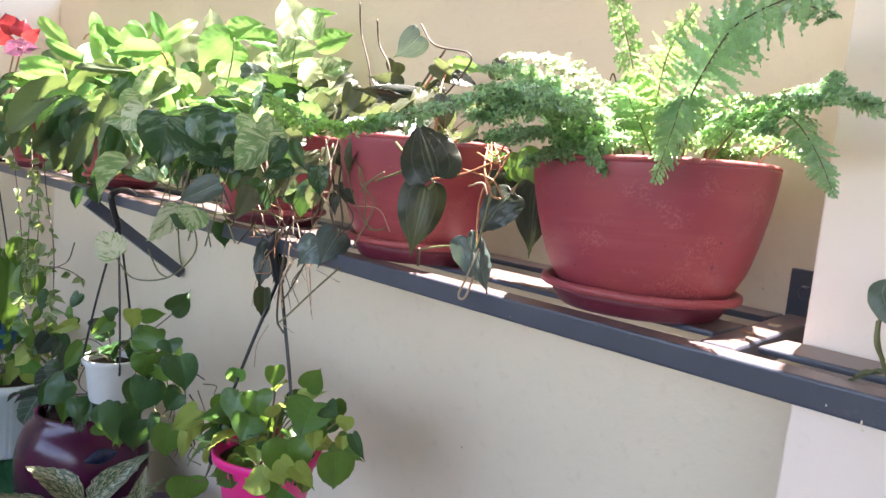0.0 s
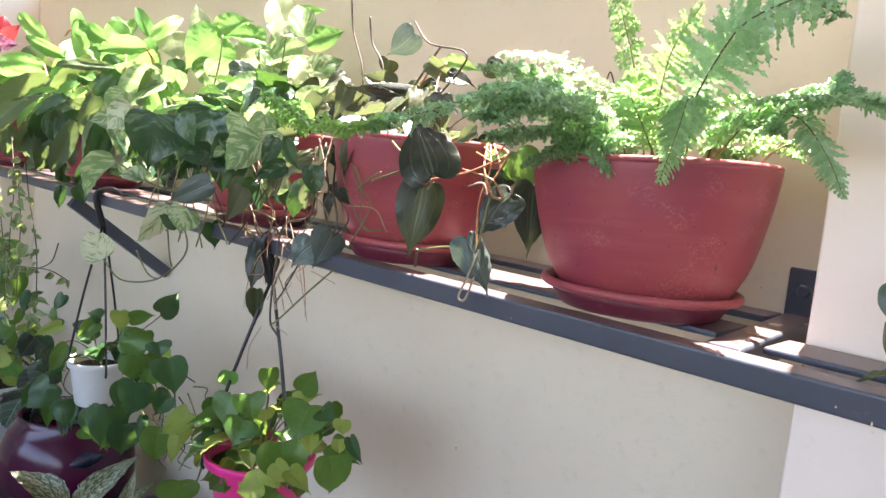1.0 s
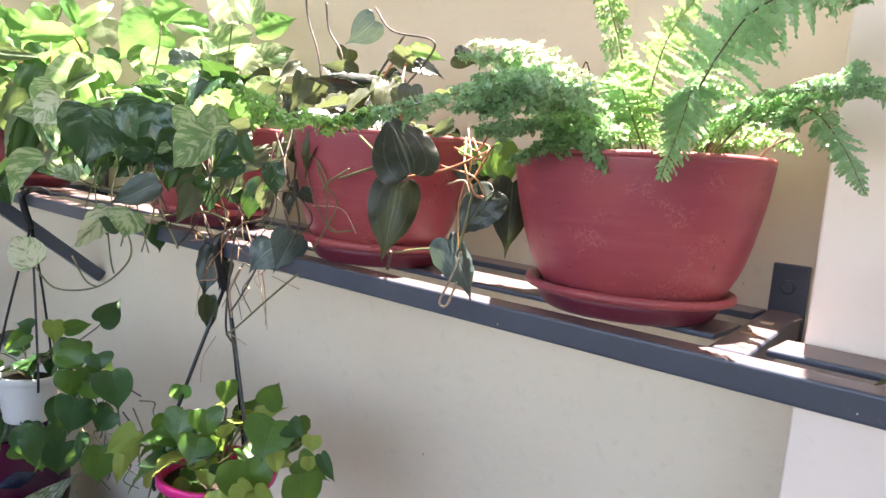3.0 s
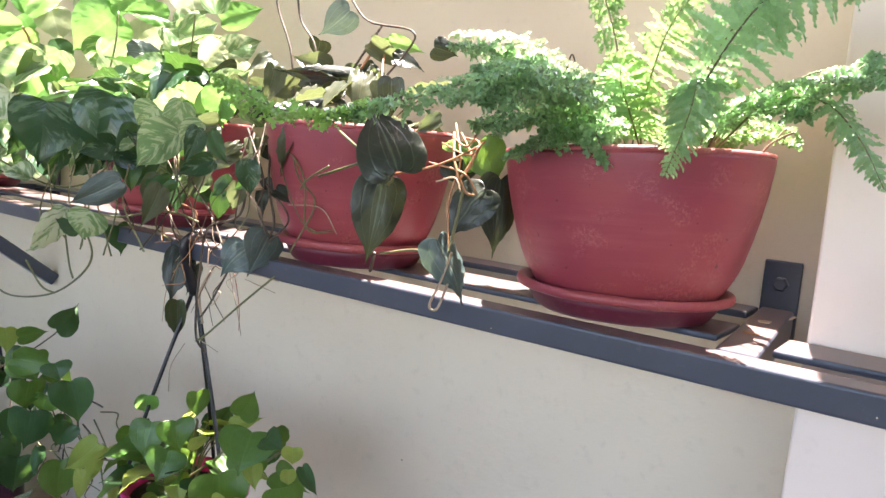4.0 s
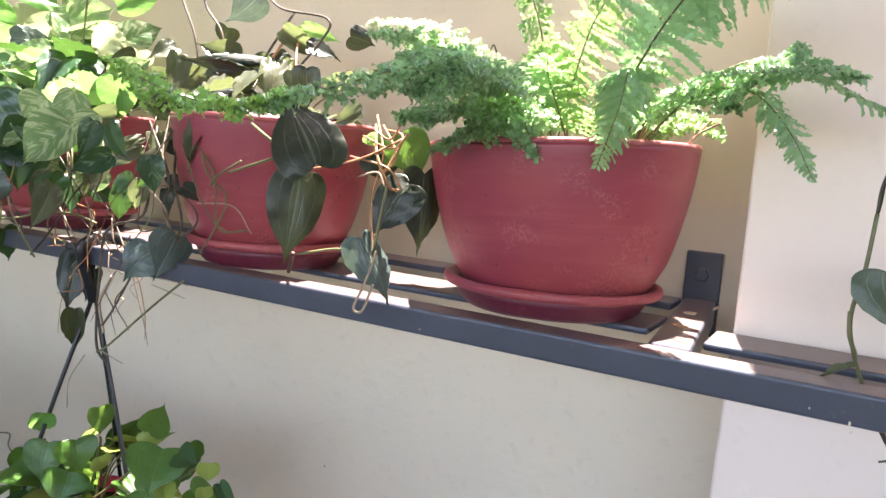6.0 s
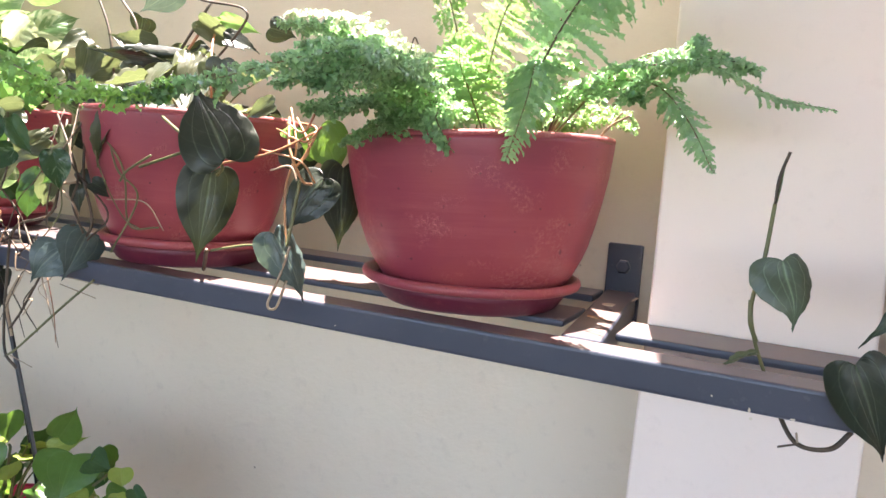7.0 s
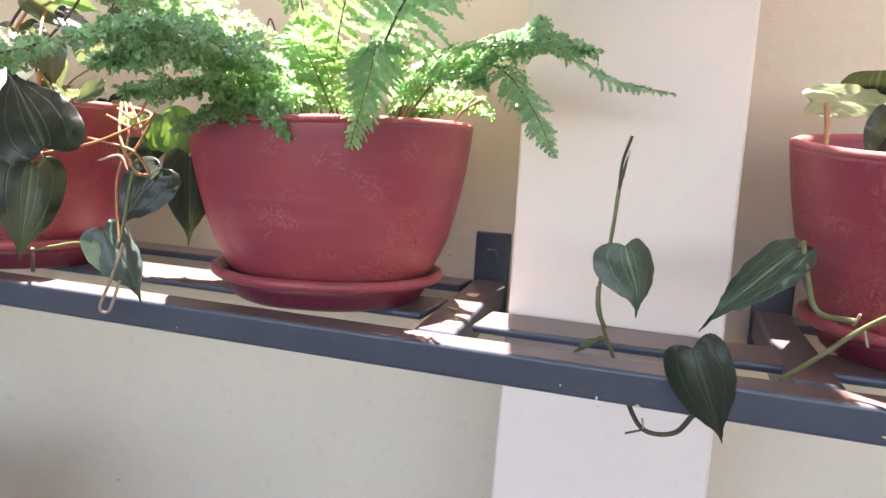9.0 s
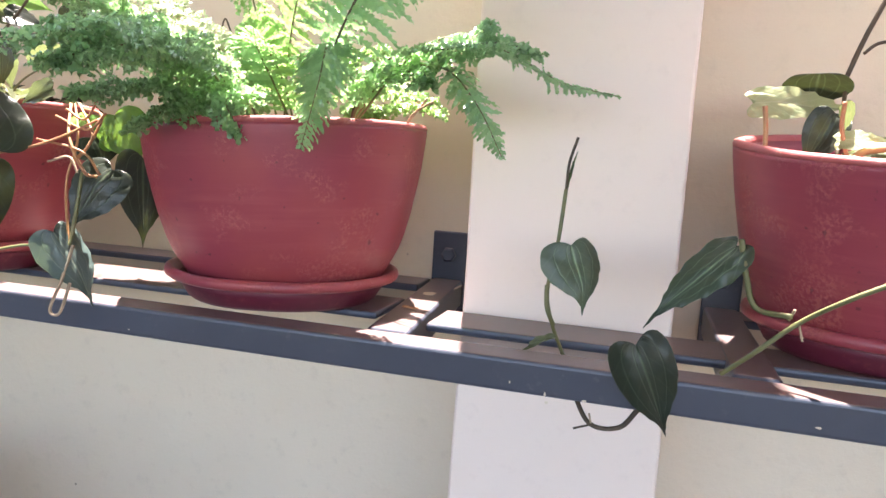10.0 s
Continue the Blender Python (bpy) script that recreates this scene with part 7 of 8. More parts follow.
leaf(far_plant, "oval", M_SAGE, (-3.518, 0.819, 1.552), (-3.576, 0.724, 1.519), 0.053, -8)
leaf(far_plant, "oval", M_DEEP, (-3.491, 0.812, 1.519), (-3.465, 0.843, 1.419), 0.049, -30)
leaf(far_plant, "oval", M_SAGE, (-3.124, 0.815, 1.500), (-3.049, 0.894, 1.418), 0.060, 25)
leaf(far_plant, "oval", M_BRIGHT, (-3.412, 0.867, 1.704), (-3.432, 0.879, 1.594), 0.047, -3)
leaf(far_plant, "oval", M_DEEP, (-3.675, 0.887, 1.514), (-3.781, 0.809, 1.468), 0.052, -5)
leaf(micans, "heart", M_OLIVE, (-1.358, 0.939, 1.616), (-1.300, 0.962, 1.613), 0.037, 9)
leaf(micans, "heart", M_OLIVE, (-1.148, 0.870, 1.611), (-1.172, 0.807, 1.591), 0.041, -19)
leaf(micans, "heart", M_MICANS, (-1.367, 0.909, 1.645), (-1.396, 0.854, 1.603), 0.055, -15)
leaf(micans, "heart", M_OLIVE, (-0.912, 0.821, 1.608), (-0.896, 0.821, 1.556), 0.034, 16)
leaf(micans, "heart", M_MICANS, (-1.194, 0.944, 1.618), (-1.189, 0.986, 1.549), 0.063, 24)
leaf(micans, "heart", M_OLIVE, (-1.195, 0.864, 1.611), (-1.187, 0.865, 1.547), 0.041, 12)
leaf(micans, "heart", M_MICANS, (-1.025, 0.933, 1.646), (-1.037, 0.895, 1.613), 0.036, -6)
leaf(micans, "heart", M_OLIVE, (-1.129, 0.804, 1.629), (-1.119, 0.782, 1.565), 0.041, -18)
leaf(micans, "heart", M_MICANS, (-0.935, 0.874, 1.650), (-0.898, 0.908, 1.645), 0.035, -31)
leaf(micans, "heart", M_MICANS, (-0.884, 0.816, 1.612), (-0.888, 0.817, 1.551), 0.044, 22)
leaf(micans, "heart", M_OLIVE, (-0.962, 0.871, 1.632), (-0.993, 0.884, 1.588), 0.031, 20)
leaf(micans, "heart", M_OLIVE, (-1.064, 0.895, 1.640), (-1.051, 0.929, 1.578), 0.048, -3)
leaf(micans, "heart", M_OLIVE, (-1.188, 0.847, 1.649), (-1.188, 0.794, 1.631), 0.036, 29)
leaf(micans, "heart", M_MICANS, (-1.195, 0.943, 1.620), (-1.223, 0.927, 1.573), 0.041, 21)
leaf(micans, "heart", M_DEEP, (-1.049, 0.706, 1.457), (-1.068, 0.687, 1.431), 0.023, -19)
leaf(micans, "heart", M_OLIVE, (-1.062, 0.746, 1.517), (-1.044, 0.753, 1.480), 0.023, -24)
leaf(micans, "heart", M_OLIVE, (-1.117, 0.735, 1.503), (-1.122, 0.700, 1.481), 0.017, 16)
leaf(micans, "heart", M_OLIVE, (-1.063, 0.722, 1.482), (-1.079, 0.694, 1.460), 0.024, 6)
leaf(micans, "heart", M_OLIVE, (-1.095, 0.740, 1.508), (-1.073, 0.731, 1.464), 0.029, 2)
leaf(micans, "heart", M_MICANS, (-0.995, 0.708, 1.441), (-0.974, 0.733, 1.419), 0.023, 5)
leaf(micans, "heart", M_MICANS, (-1.080, 0.756, 1.448), (-1.042, 0.750, 1.422), 0.021, 6)
leaf(micans, "heart", M_MICANS, (-1.064, 0.744, 1.433), (-1.060, 0.734, 1.394), 0.025, 26)
leaf(micans, "heart", M_MICANS, (-1.091, 0.753, 1.499), (-1.049, 0.761, 1.473), 0.021, 22)
leaf(heart_plant, "heart", M_DEEP, (-2.219, 0.718, 0.693), (-2.315, 0.664, 0.659), 0.069, 3)
leaf(heart_plant, "heart", M_DEEP, (-1.823, 0.726, 1.008), (-1.836, 0.684, 0.966), 0.058, 19)
leaf(heart_plant, "heart", M_DEEP, (-2.493, 0.721, 0.750), (-2.434, 0.758, 0.712), 0.058, -35)
leaf(heart_plant, "heart", M_DEEP, (-1.549, 0.696, 0.931), (-1.572, 0.668, 0.875), 0.051, -2)
leaf(heart_plant, "heart", M_DEEP, (-2.657, 0.760, 0.604), (-2.636, 0.823, 0.564), 0.068, -35)
leaf(heart_plant, "heart", M_DEEP, (-2.575, 0.726, 0.819), (-2.567, 0.732, 0.724), 0.075, 12)
leaf(heart_plant, "heart", M_DEEP, (-1.985, 0.693, 0.751), (-1.963, 0.689, 0.685), 0.060, 15)
leaf(heart_plant, "heart", M_GREEN, (-1.716, 0.742, 0.991), (-1.665, 0.748, 0.931), 0.066, 20)
leaf(heart_plant, "heart", M_DEEP, (-1.879, 0.746, 0.939), (-1.893, 0.702, 0.919), 0.042, 13)
leaf(heart_plant, "heart", M_DEEP, (-1.626, 0.696, 0.915), (-1.616, 0.744, 0.884), 0.049, 15)
leaf(heart_plant, "heart", M_DEEP, (-1.946, 0.691, 0.791), (-1.948, 0.680, 0.734), 0.046, -8)
leaf(heart_plant, "heart", M_DEEP, (-2.530, 0.712, 0.746), (-2.447, 0.753, 0.745), 0.056, -8)
leaf(planter_plant, "oval", M_GREEN, (-3.392, 0.849, 0.506), (-3.434, 0.786, 0.484), 0.047, 31)
leaf(planter_plant, "oval", M_LIME, (-3.435, 0.800, 0.490), (-3.423, 0.785, 0.413), 0.051, 11)
leaf(planter_plant, "oval", M_BRIGHT, (-3.341, 0.763, 0.638), (-3.420, 0.724, 0.580), 0.040, -7)
leaf(planter_plant, "oval", M_GREEN, (-3.428, 0.771, 0.604), (-3.416, 0.784, 0.532), 0.039, -32)
leaf(planter_plant, "oval", M_LIME, (-3.175, 0.763, 0.505), (-3.149, 0.825, 0.484), 0.040, 16)
leaf(planter_plant, "oval", M_LIME, (-3.461, 0.833, 0.562), (-3.428, 0.845, 0.459), 0.067, 13)
leaf(planter_plant, "oval", M_BRIGHT, (-3.771, 0.833, 0.533), (-3.761, 0.839, 0.443), 0.049, 26)
leaf(planter_plant, "oval", M_BRIGHT, (-3.198, 0.833, 0.636), (-3.147, 0.891, 0.616), 0.043, 34)
leaf(planter_plant, "oval", M_GREEN, (-3.144, 0.775, 0.711), (-3.127, 0.783, 0.634), 0.050, -26)
leaf(planter_plant, "oval", M_GREEN, (-3.048, 0.809, 0.724), (-2.994, 0.873, 0.680), 0.050, -30)
leaf(planter_plant, "oval", M_GREEN, (-2.919, 0.834, 0.627), (-2.949, 0.834, 0.549), 0.040, -34)
leaf(planter_plant, "oval", M_BRIGHT, (-3.444, 0.857, 0.486), (-3.391, 0.912, 0.401), 0.061, 22)
leaf(planter_plant, "oval", M_GREEN, (-3.644, 0.825, 0.382), (-3.615, 0.783, 0.285), 0.062, -35)
leaf(planter_plant, "oval", M_LIME, (-3.743, 0.823, 0.488), (-3.777, 0.782, 0.401), 0.060, -33)
leaf(lime_plant, "heart", M_DEEP, (-0.975, 0.705, 1.067), (-0.999, 0.688, 1.022), 0.050, -28)
leaf(lime_plant, "heart", M_LIME, (-1.071, 0.743, 1.001), (-1.082, 0.743, 0.940), 0.047, -22)
leaf(lime_plant, "heart", M_GREEN, (-1.311, 0.704, 0.976), (-1.336, 0.674, 0.920), 0.060, 12)
leaf(lime_plant, "heart", M_GREEN, (-1.192, 0.689, 1.000), (-1.182, 0.720, 0.952), 0.052, 33)
leaf(lime_plant, "heart", M_LIME, (-1.394, 0.746, 0.854), (-1.358, 0.769, 0.800), 0.063, -29)
leaf(lime_plant, "heart", M_DEEP, (-1.265, 0.695, 0.979), (-1.229, 0.737, 0.952), 0.052, -35)
leaf(lime_plant, "heart", M_GREEN, (-1.073, 0.728, 0.926), (-1.092, 0.729, 0.862), 0.051, 27)
leaf(lime_plant, "heart", M_DEEP, (-1.396, 0.761, 0.933), (-1.321, 0.782, 0.909), 0.066, 18)
leaf(lime_plant, "heart", M_DEEP, (-1.235, 0.749, 0.984), (-1.230, 0.742, 0.921), 0.054, -31)
leaf(lime_plant, "heart", M_GREEN, (-1.296, 0.708, 0.853), (-1.310, 0.658, 0.831), 0.050, -31)
leaf(lime_plant, "heart", M_DEEP, (-1.229, 0.725, 0.928), (-1.218, 0.772, 0.883), 0.048, -15)
leaf(lime_plant, "heart", M_GREEN, (-0.944, 0.684, 1.099), (-0.957, 0.710, 1.041), 0.041, -22)
leaf(lime_plant, "heart", M_DEEP, (-1.334, 0.739, 0.895), (-1.309, 0.746, 0.839), 0.062, 10)
leaf(lime_plant, "heart", M_GREEN, (-0.988, 0.731, 1.009), (-0.931, 0.744, 0.992), 0.047, 10)
leaf(lime_plant, "heart", M_GREEN, (-1.254, 0.695, 0.914), (-1.192, 0.723, 0.900), 0.053, -11)
leaf(lime_plant, "heart", M_GREEN, (-1.087, 0.699, 0.937), (-1.107, 0.693, 0.882), 0.042, 32)
leaf(lime_plant, "heart", M_LIME, (-1.057, 0.649, 0.960), (-1.036, 0.660, 0.918), 0.045, 23)
leaf(lime_plant, "heart", M_LIME, (-1.232, 0.654, 0.899), (-1.189, 0.677, 0.866), 0.052, -2)
leaf(lime_plant, "heart", M_GREEN, (-1.191, 0.649, 0.891), (-1.230, 0.629, 0.852), 0.045, -13)
leaf(lime_plant, "heart", M_LIME, (-1.006, 0.659, 0.972), (-0.958, 0.674, 0.951), 0.042, -22)
leaf(lime_plant, "heart", M_LIME, (-1.064, 0.646, 0.930), (-1.109, 0.609, 0.905), 0.055, 2)
leaf(lime_plant, "heart", M_LIME, (-1.036, 0.650, 0.975), (-1.005, 0.674, 0.944), 0.042, 27)
leaf(pothos, "broad", M_OLIVE, (-1.182, 0.641, 1.429), (-1.159, 0.605, 1.378), 0.040, -12)
leaf(pothos, "broad", M_DEEP, (-1.195, 0.669, 1.441), (-1.226, 0.641, 1.399), 0.035, -22)
leaf(pothos, "broad", M_DEEP, (-1.109, 0.674, 1.517), (-1.075, 0.676, 1.474), 0.028, 22)
leaf(pothos, "broad", M_DEEP, (-1.339, 0.670, 1.472), (-1.319, 0.679, 1.410), 0.046, -18)
leaf(pothos, "broad", M_MARBLE, (-1.287, 0.666, 1.495), (-1.347, 0.646, 1.479), 0.029, 28)
leaf(pothos, "broad", M_DEEP, (-1.221, 0.668, 1.434), (-1.237, 0.661, 1.392), 0.027, 24)
leaf(pothos, "broad", M_POTHOS, (-1.302, 0.658, 1.504), (-1.247, 0.659, 1.470), 0.032, -35)
leaf(pothos, "broad", M_POTHOS, (-1.059, 0.646, 1.477), (-1.084, 0.604, 1.452), 0.033, -12)
leaf(pothos, "broad", M_POTHOS, (-1.335, 0.654, 1.468), (-1.317, 0.699, 1.450), 0.031, 15)
leaf(pothos, "broad", M_POTHOS, (-1.092, 0.641, 1.520), (-1.078, 0.617, 1.468), 0.033, -14)
leaf(pothos, "broad", M_POTHOS, (-0.993, 0.651, 1.480), (-0.981, 0.652, 1.433), 0.035, 2)
leaf(pothos, "broad", M_DEEP, (-1.210, 0.647, 1.437), (-1.220, 0.656, 1.395), 0.027, 26)
leaf(pothos, "broad", M_OLIVE, (-1.234, 0.676, 1.441), (-1.245, 0.653, 1.385), 0.046, 15)
leaf(pothos, "broad", M_POTHOS, (-1.351, 0.664, 1.483), (-1.367, 0.606, 1.467), 0.047, -7)
leaf(oval_plant, "oval", M_DEEP, (-2.089, 0.767, 1.498), (-2.142, 0.729, 1.447), 0.034, 18)
leaf(oval_plant, "oval", M_SAGE, (-2.426, 0.757, 1.489), (-2.460, 0.691, 1.438), 0.046, 3)
leaf(oval_plant, "oval", M_SAGE, (-2.106, 0.731, 1.493), (-2.030, 0.772, 1.444), 0.041, -22)
leaf(oval_plant, "oval", M_SAGE, (-2.310, 0.762, 1.473), (-2.262, 0.793, 1.417), 0.039, 32)
leaf(oval_plant, "oval", M_SAGE, (-2.835, 0.748, 1.430), (-2.770, 0.831, 1.397), 0.053, 23)
leaf(oval_plant, "oval", M_SAGE, (-2.432, 0.744, 1.460), (-2.495, 0.693, 1.410), 0.045, 8)
leaf(oval_plant, "oval", M_SAGE, (-2.257, 0.769, 1.476), (-2.237, 0.799, 1.401), 0.042, -34)
leaf(oval_plant, "oval", M_SAGE, (-2.798, 0.742, 1.498), (-2.795, 0.763, 1.367), 0.075, 27)
vine(micans, [(-1.012, 0.740, 1.524), (-0.941, 0.700, 1.463), (-0.926, 0.720, 1.427), (-0.961, 0.710, 1.354)], 0.0013, M_STEM, "stem")
vine(micans, [(-1.107, 0.740, 1.527), (-1.013, 0.700, 1.451), (-1.049, 0.720, 1.411), (-1.014, 0.710, 1.373)], 0.0014, M_STEM_DARK, "stem")
vine(pothos, [(-1.477, 0.740, 1.503), (-1.431, 0.700, 1.444), (-1.395, 0.720, 1.354), (-1.386, 0.710, 1.330)], 0.0014, M_STEM_DARK, "stem")
vine(micans, [(-1.037, 0.740, 1.535), (-1.051, 0.700, 1.466), (-1.100, 0.720, 1.375), (-1.030, 0.710, 1.382)], 0.0012, M_STEM_DARK, "stem")
vine(pothos, [(-1.216, 0.740, 1.526), (-1.155, 0.700, 1.454), (-1.209, 0.720, 1.387), (-1.143, 0.710, 1.328)], 0.0013, M_STEM_DARK, "stem")
vine(pothos, [(-1.312, 0.740, 1.525), (-1.228, 0.700, 1.456), (-1.320, 0.720, 1.357), (-1.255, 0.710, 1.331)], 0.0013, M_STEM, "stem")
vine(pothos, [(-1.258, 0.740, 1.515), (-1.182, 0.700, 1.453), (-1.277, 0.720, 1.378), (-1.221, 0.710, 1.313)], 0.0013, M_STEM_DARK, "stem")
vine(pothos, [(-1.348, 0.740, 1.508), (-1.228, 0.700, 1.455), (-1.294, 0.720, 1.367), (-1.349, 0.710, 1.304)], 0.0016, M_STEM_DARK, "stem")
vine(micans, [(-1.065, 0.740, 1.535), (-1.025, 0.700, 1.466), (-0.980, 0.720, 1.403), (-1.006, 0.710, 1.364)], 0.0014, M_STEM_DARK, "stem")
vine(micans, [(-1.050, 0.740, 1.534), (-1.040, 0.700, 1.447), (-1.073, 0.720, 1.395), (-1.101, 0.710, 1.352)], 0.0010, M_STEM, "stem")
vine(micans, [(-1.043, 0.740, 1.530), (-0.973, 0.700, 1.464), (-0.955, 0.720, 1.403), (-0.910, 0.710, 1.389)], 0.0009, M_STEM, "stem")
vine(micans, [(-1.060, 0.740, 1.533), (-0.933, 0.700, 1.469), (-0.941, 0.720, 1.392), (-0.878, 0.710, 1.394)], 0.0012, M_STEM, "stem")
vine(pothos, [(-1.301, 0.740, 1.520), (-1.237, 0.700, 1.456), (-1.238, 0.720, 1.382), (-1.176, 0.710, 1.348)], 0.0011, M_STEM_DARK, "stem")
vine(pothos, [(-1.249, 0.740, 1.532), (-1.208, 0.700, 1.461), (-1.161, 0.720, 1.386), (-1.117, 0.710, 1.343)], 0.0014, M_STEM_DARK, "stem")
vine(micans, [(-1.093, 0.740, 1.534), (-1.087, 0.700, 1.447), (-1.162, 0.720, 1.404), (-1.181, 0.710, 1.339)], 0.0008, M_STEM_DARK, "stem")
vine(pothos, [(-1.385, 0.740, 1.516), (-1.239, 0.700, 1.448), (-1.214, 0.720, 1.387), (-1.201, 0.710, 1.335)], 0.0013, M_STEM_DARK, "stem")
vine(pothos, [(-1.555, 0.660, 1.437), (-1.523, 0.620, 1.365), (-1.499, 0.610, 1.294)], 0.0014, M_STEM, "stem")
vine(pothos, [(-1.584, 0.660, 1.435), (-1.474, 0.620, 1.349), (-1.414, 0.610, 1.322)], 0.0014, M_STEM, "stem")
vine(pothos, [(-1.420, 0.660, 1.447), (-1.369, 0.620, 1.367), (-1.354, 0.610, 1.315)], 0.0014, M_STEM, "stem")
vine(pothos, [(-1.484, 0.660, 1.442), (-1.421, 0.620, 1.386), (-1.344, 0.610, 1.327)], 0.0014, M_STEM, "stem")
vine(pothos, [(-1.444, 0.660, 1.445), (-1.331, 0.620, 1.392), (-1.262, 0.610, 1.311)], 0.0014, M_STEM, "stem")
vine(pothos, [(-1.431, 0.660, 1.446), (-1.355, 0.620, 1.375), (-1.360, 0.610, 1.308)], 0.0014, M_STEM, "stem")
vine(pothos, [(-1.372, 0.660, 1.450), (-1.268, 0.620, 1.389), (-1.286, 0.610, 1.309)], 0.0014, M_STEM, "stem")
vine(pothos, [(-1.305, 0.660, 1.454), (-1.249, 0.620, 1.396), (-1.170, 0.610, 1.331)], 0.0014, M_STEM, "stem")
vine(micans, [(-0.667, 0.740, 1.553), (-0.679, 0.730, 1.521), (-0.703, 0.730, 1.530)], 0.0013, M_STEM_RED, "stem")
vine(micans, [(-0.722, 0.760, 1.549), (-0.689, 0.730, 1.501), (-0.694, 0.720, 1.454), (-0.682, 0.710, 1.393)], 0.0013, M_STEM_RED, "stem")
vine(micans, [(-0.726, 0.740, 1.523), (-0.677, 0.730, 1.510), (-0.663, 0.740, 1.528)], 0.0013, M_STEM_RED, "stem")
vine(micans, [(-0.721, 0.710, 1.498), (-0.675, 0.720, 1.488), (-0.661, 0.730, 1.465)], 0.0013, M_STEM_RED, "stem")
vine(micans, [(-0.684, 0.720, 1.478), (-0.671, 0.730, 1.503), (-0.705, 0.750, 1.537)], 0.0013, M_STEM_RED, "stem")


# ---- leaves that hang before the pots, and loose tendrils ----
hang = random.Random(77)
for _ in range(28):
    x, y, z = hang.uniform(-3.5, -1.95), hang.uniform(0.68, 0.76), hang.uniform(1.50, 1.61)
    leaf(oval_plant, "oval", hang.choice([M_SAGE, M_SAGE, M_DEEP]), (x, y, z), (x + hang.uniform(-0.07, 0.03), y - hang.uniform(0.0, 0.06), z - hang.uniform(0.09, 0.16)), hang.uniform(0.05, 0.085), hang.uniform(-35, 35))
for _ in range(18):
    x, y, z = hang.uniform(-1.80, -1.16), hang.uniform(0.68, 0.75), hang.uniform(1.46, 1.56)
    ln = hang.uniform(0.05, 0.085)
    leaf(pothos, "broad", hang.choice([M_MARBLE, M_OLIVE, M_DEEP, M_DEEP, M_POTHOS]), (x, y, z), (x - hang.uniform(-0.02, 0.05), y - hang.uniform(0.0, 0.04), z - ln), ln * hang.uniform(0.5, 0.75), hang.uniform(-40, 40))
for _ in range(22):
    x, z = hang.uniform(-1.72, -1.45), hang.uniform(0.80, 0.98)
    pts = [(x, 0.72, z)]
    for _k in range(3):
        x, z = x + hang.uniform(-0.035, 0.05), z - hang.uniform(-0.01, 0.045)
        pts.append((x, 0.72 + hang.uniform(-0.02, 0.02), z))
    vine(heart_plant, pts, 0.0018, hang.choice([M_STEM_DARK, M_STEM_DARK, M_STEM]), "stem", 0.0009)
for _ in range(26):
    x, z = hang.uniform(-2.75, -1.60), hang.uniform(0.72, 1.02)
    ln = hang.uniform(0.035, 0.07)
    if -2.28 < x < -1.92:
        continue
    leaf(heart_plant, "drop", hang.choice([M_GREEN, M_DEEP, M_DEEP, M_BRONZE]), (x, 0.70, z), (x + hang.uniform(-0.04, 0.04), 0.67, z - ln), ln * 0.72, hang.uniform(-45, 45))
for _ in range(18):
    x, z = hang.uniform(-1.28, -1.08), hang.uniform(1.27, 1.40)
    pts = [(x, 0.705, z)]
    for _k in range(3):
        x, z = x + hang.uniform(-0.03, 0.035), z - hang.uniform(0.0, 0.045)
        pts.append((x, 0.705 + hang.uniform(-0.01, 0.01), z))
    vine(micans, pts, 0.0011, hang.choice([M_STEM_DARK, M_ROOT, M_STEM_RED]), "root", 0.0005)

# ---- hanging pots ----
def hanging_pot(at, hook_z, r, h, material, label, turn=240):
    """A plastic pot on three cords that meet in a hook over the front rail."""
    x, y, z = at
    pot = thing("hanging_pot", at, label, "hanging pot", "hanging pots")
    s = r
    bm = lathe([(0, -h), (0.70 * s, -h), (0.73 * s, -h + 0.006), (0.90 * s, -0.022), (0.92 * s, -0.020), (1.0 * s, -0.016), (1.015 * s, -0.002), (0.995 * s, 0.002), (0.93 * s, 0.0), (0.90 * s, -0.02), (0.86 * s, -0.03), (0, -0.03)], 56)
    part("body", bm, material, pot)
    bm = lathe([(0, -0.020), (0.5 * s, -0.016), (0.885 * s, -0.022)], 28, 0.05)
    part("soil", bm, M_SOIL, pot, "dark potting soil")
    top = Vector((0, 0.0, hook_z - z - 0.078))
    for k in range(3):
        a = radians(turn + 120 * k)
        low = Vector((math.cos(a) * s, math.sin(a) * s, -0.004))
        vs, fs = [], []
        tube(vs, fs, smooth_path([top, top.lerp(low, 0.55) + Vector((math.cos(a), math.sin(a), 0)) * 0.004, low, low + Vector((0, 0, -0.03))], 5), 0.0034, 0.0034)
        mesh_part("cord", vs, fs, M_CORD, pot, "black plastic cord")
    vs, fs = [], []
    w = 0.747 - y
    tube(vs, fs, smooth_path([top + Vector((0, 0, -0.014)), top + Vector((0, -0.012, 0.022)), top + Vector((0, -0.020, 0.050)), Vector((0, w - 0.034, hook_z - z - 0.004)), Vector((0, w - 0.006, hook_z - z + 0.010)), Vector((0, w + 0.022, hook_z - z + 0.004)), Vector((0, w + 0.030, hook_z - z - 0.016))], 6), 0.0092, 0.0078, 8)
    mesh_part("hook", vs, fs, M_CORD, pot, "black plastic hook over the rail")
    return pot


hanging_pot(HANG_WHITE, SHELF + 0.004, 0.079, 0.125, M_WHITE, "white plastic hanging pot on black cords", 235)
hanging_pot(HANG_PINK, SHELF + 0.004, 0.106, 0.130, M_PINK, "hot pink plastic hanging pot on black cords")
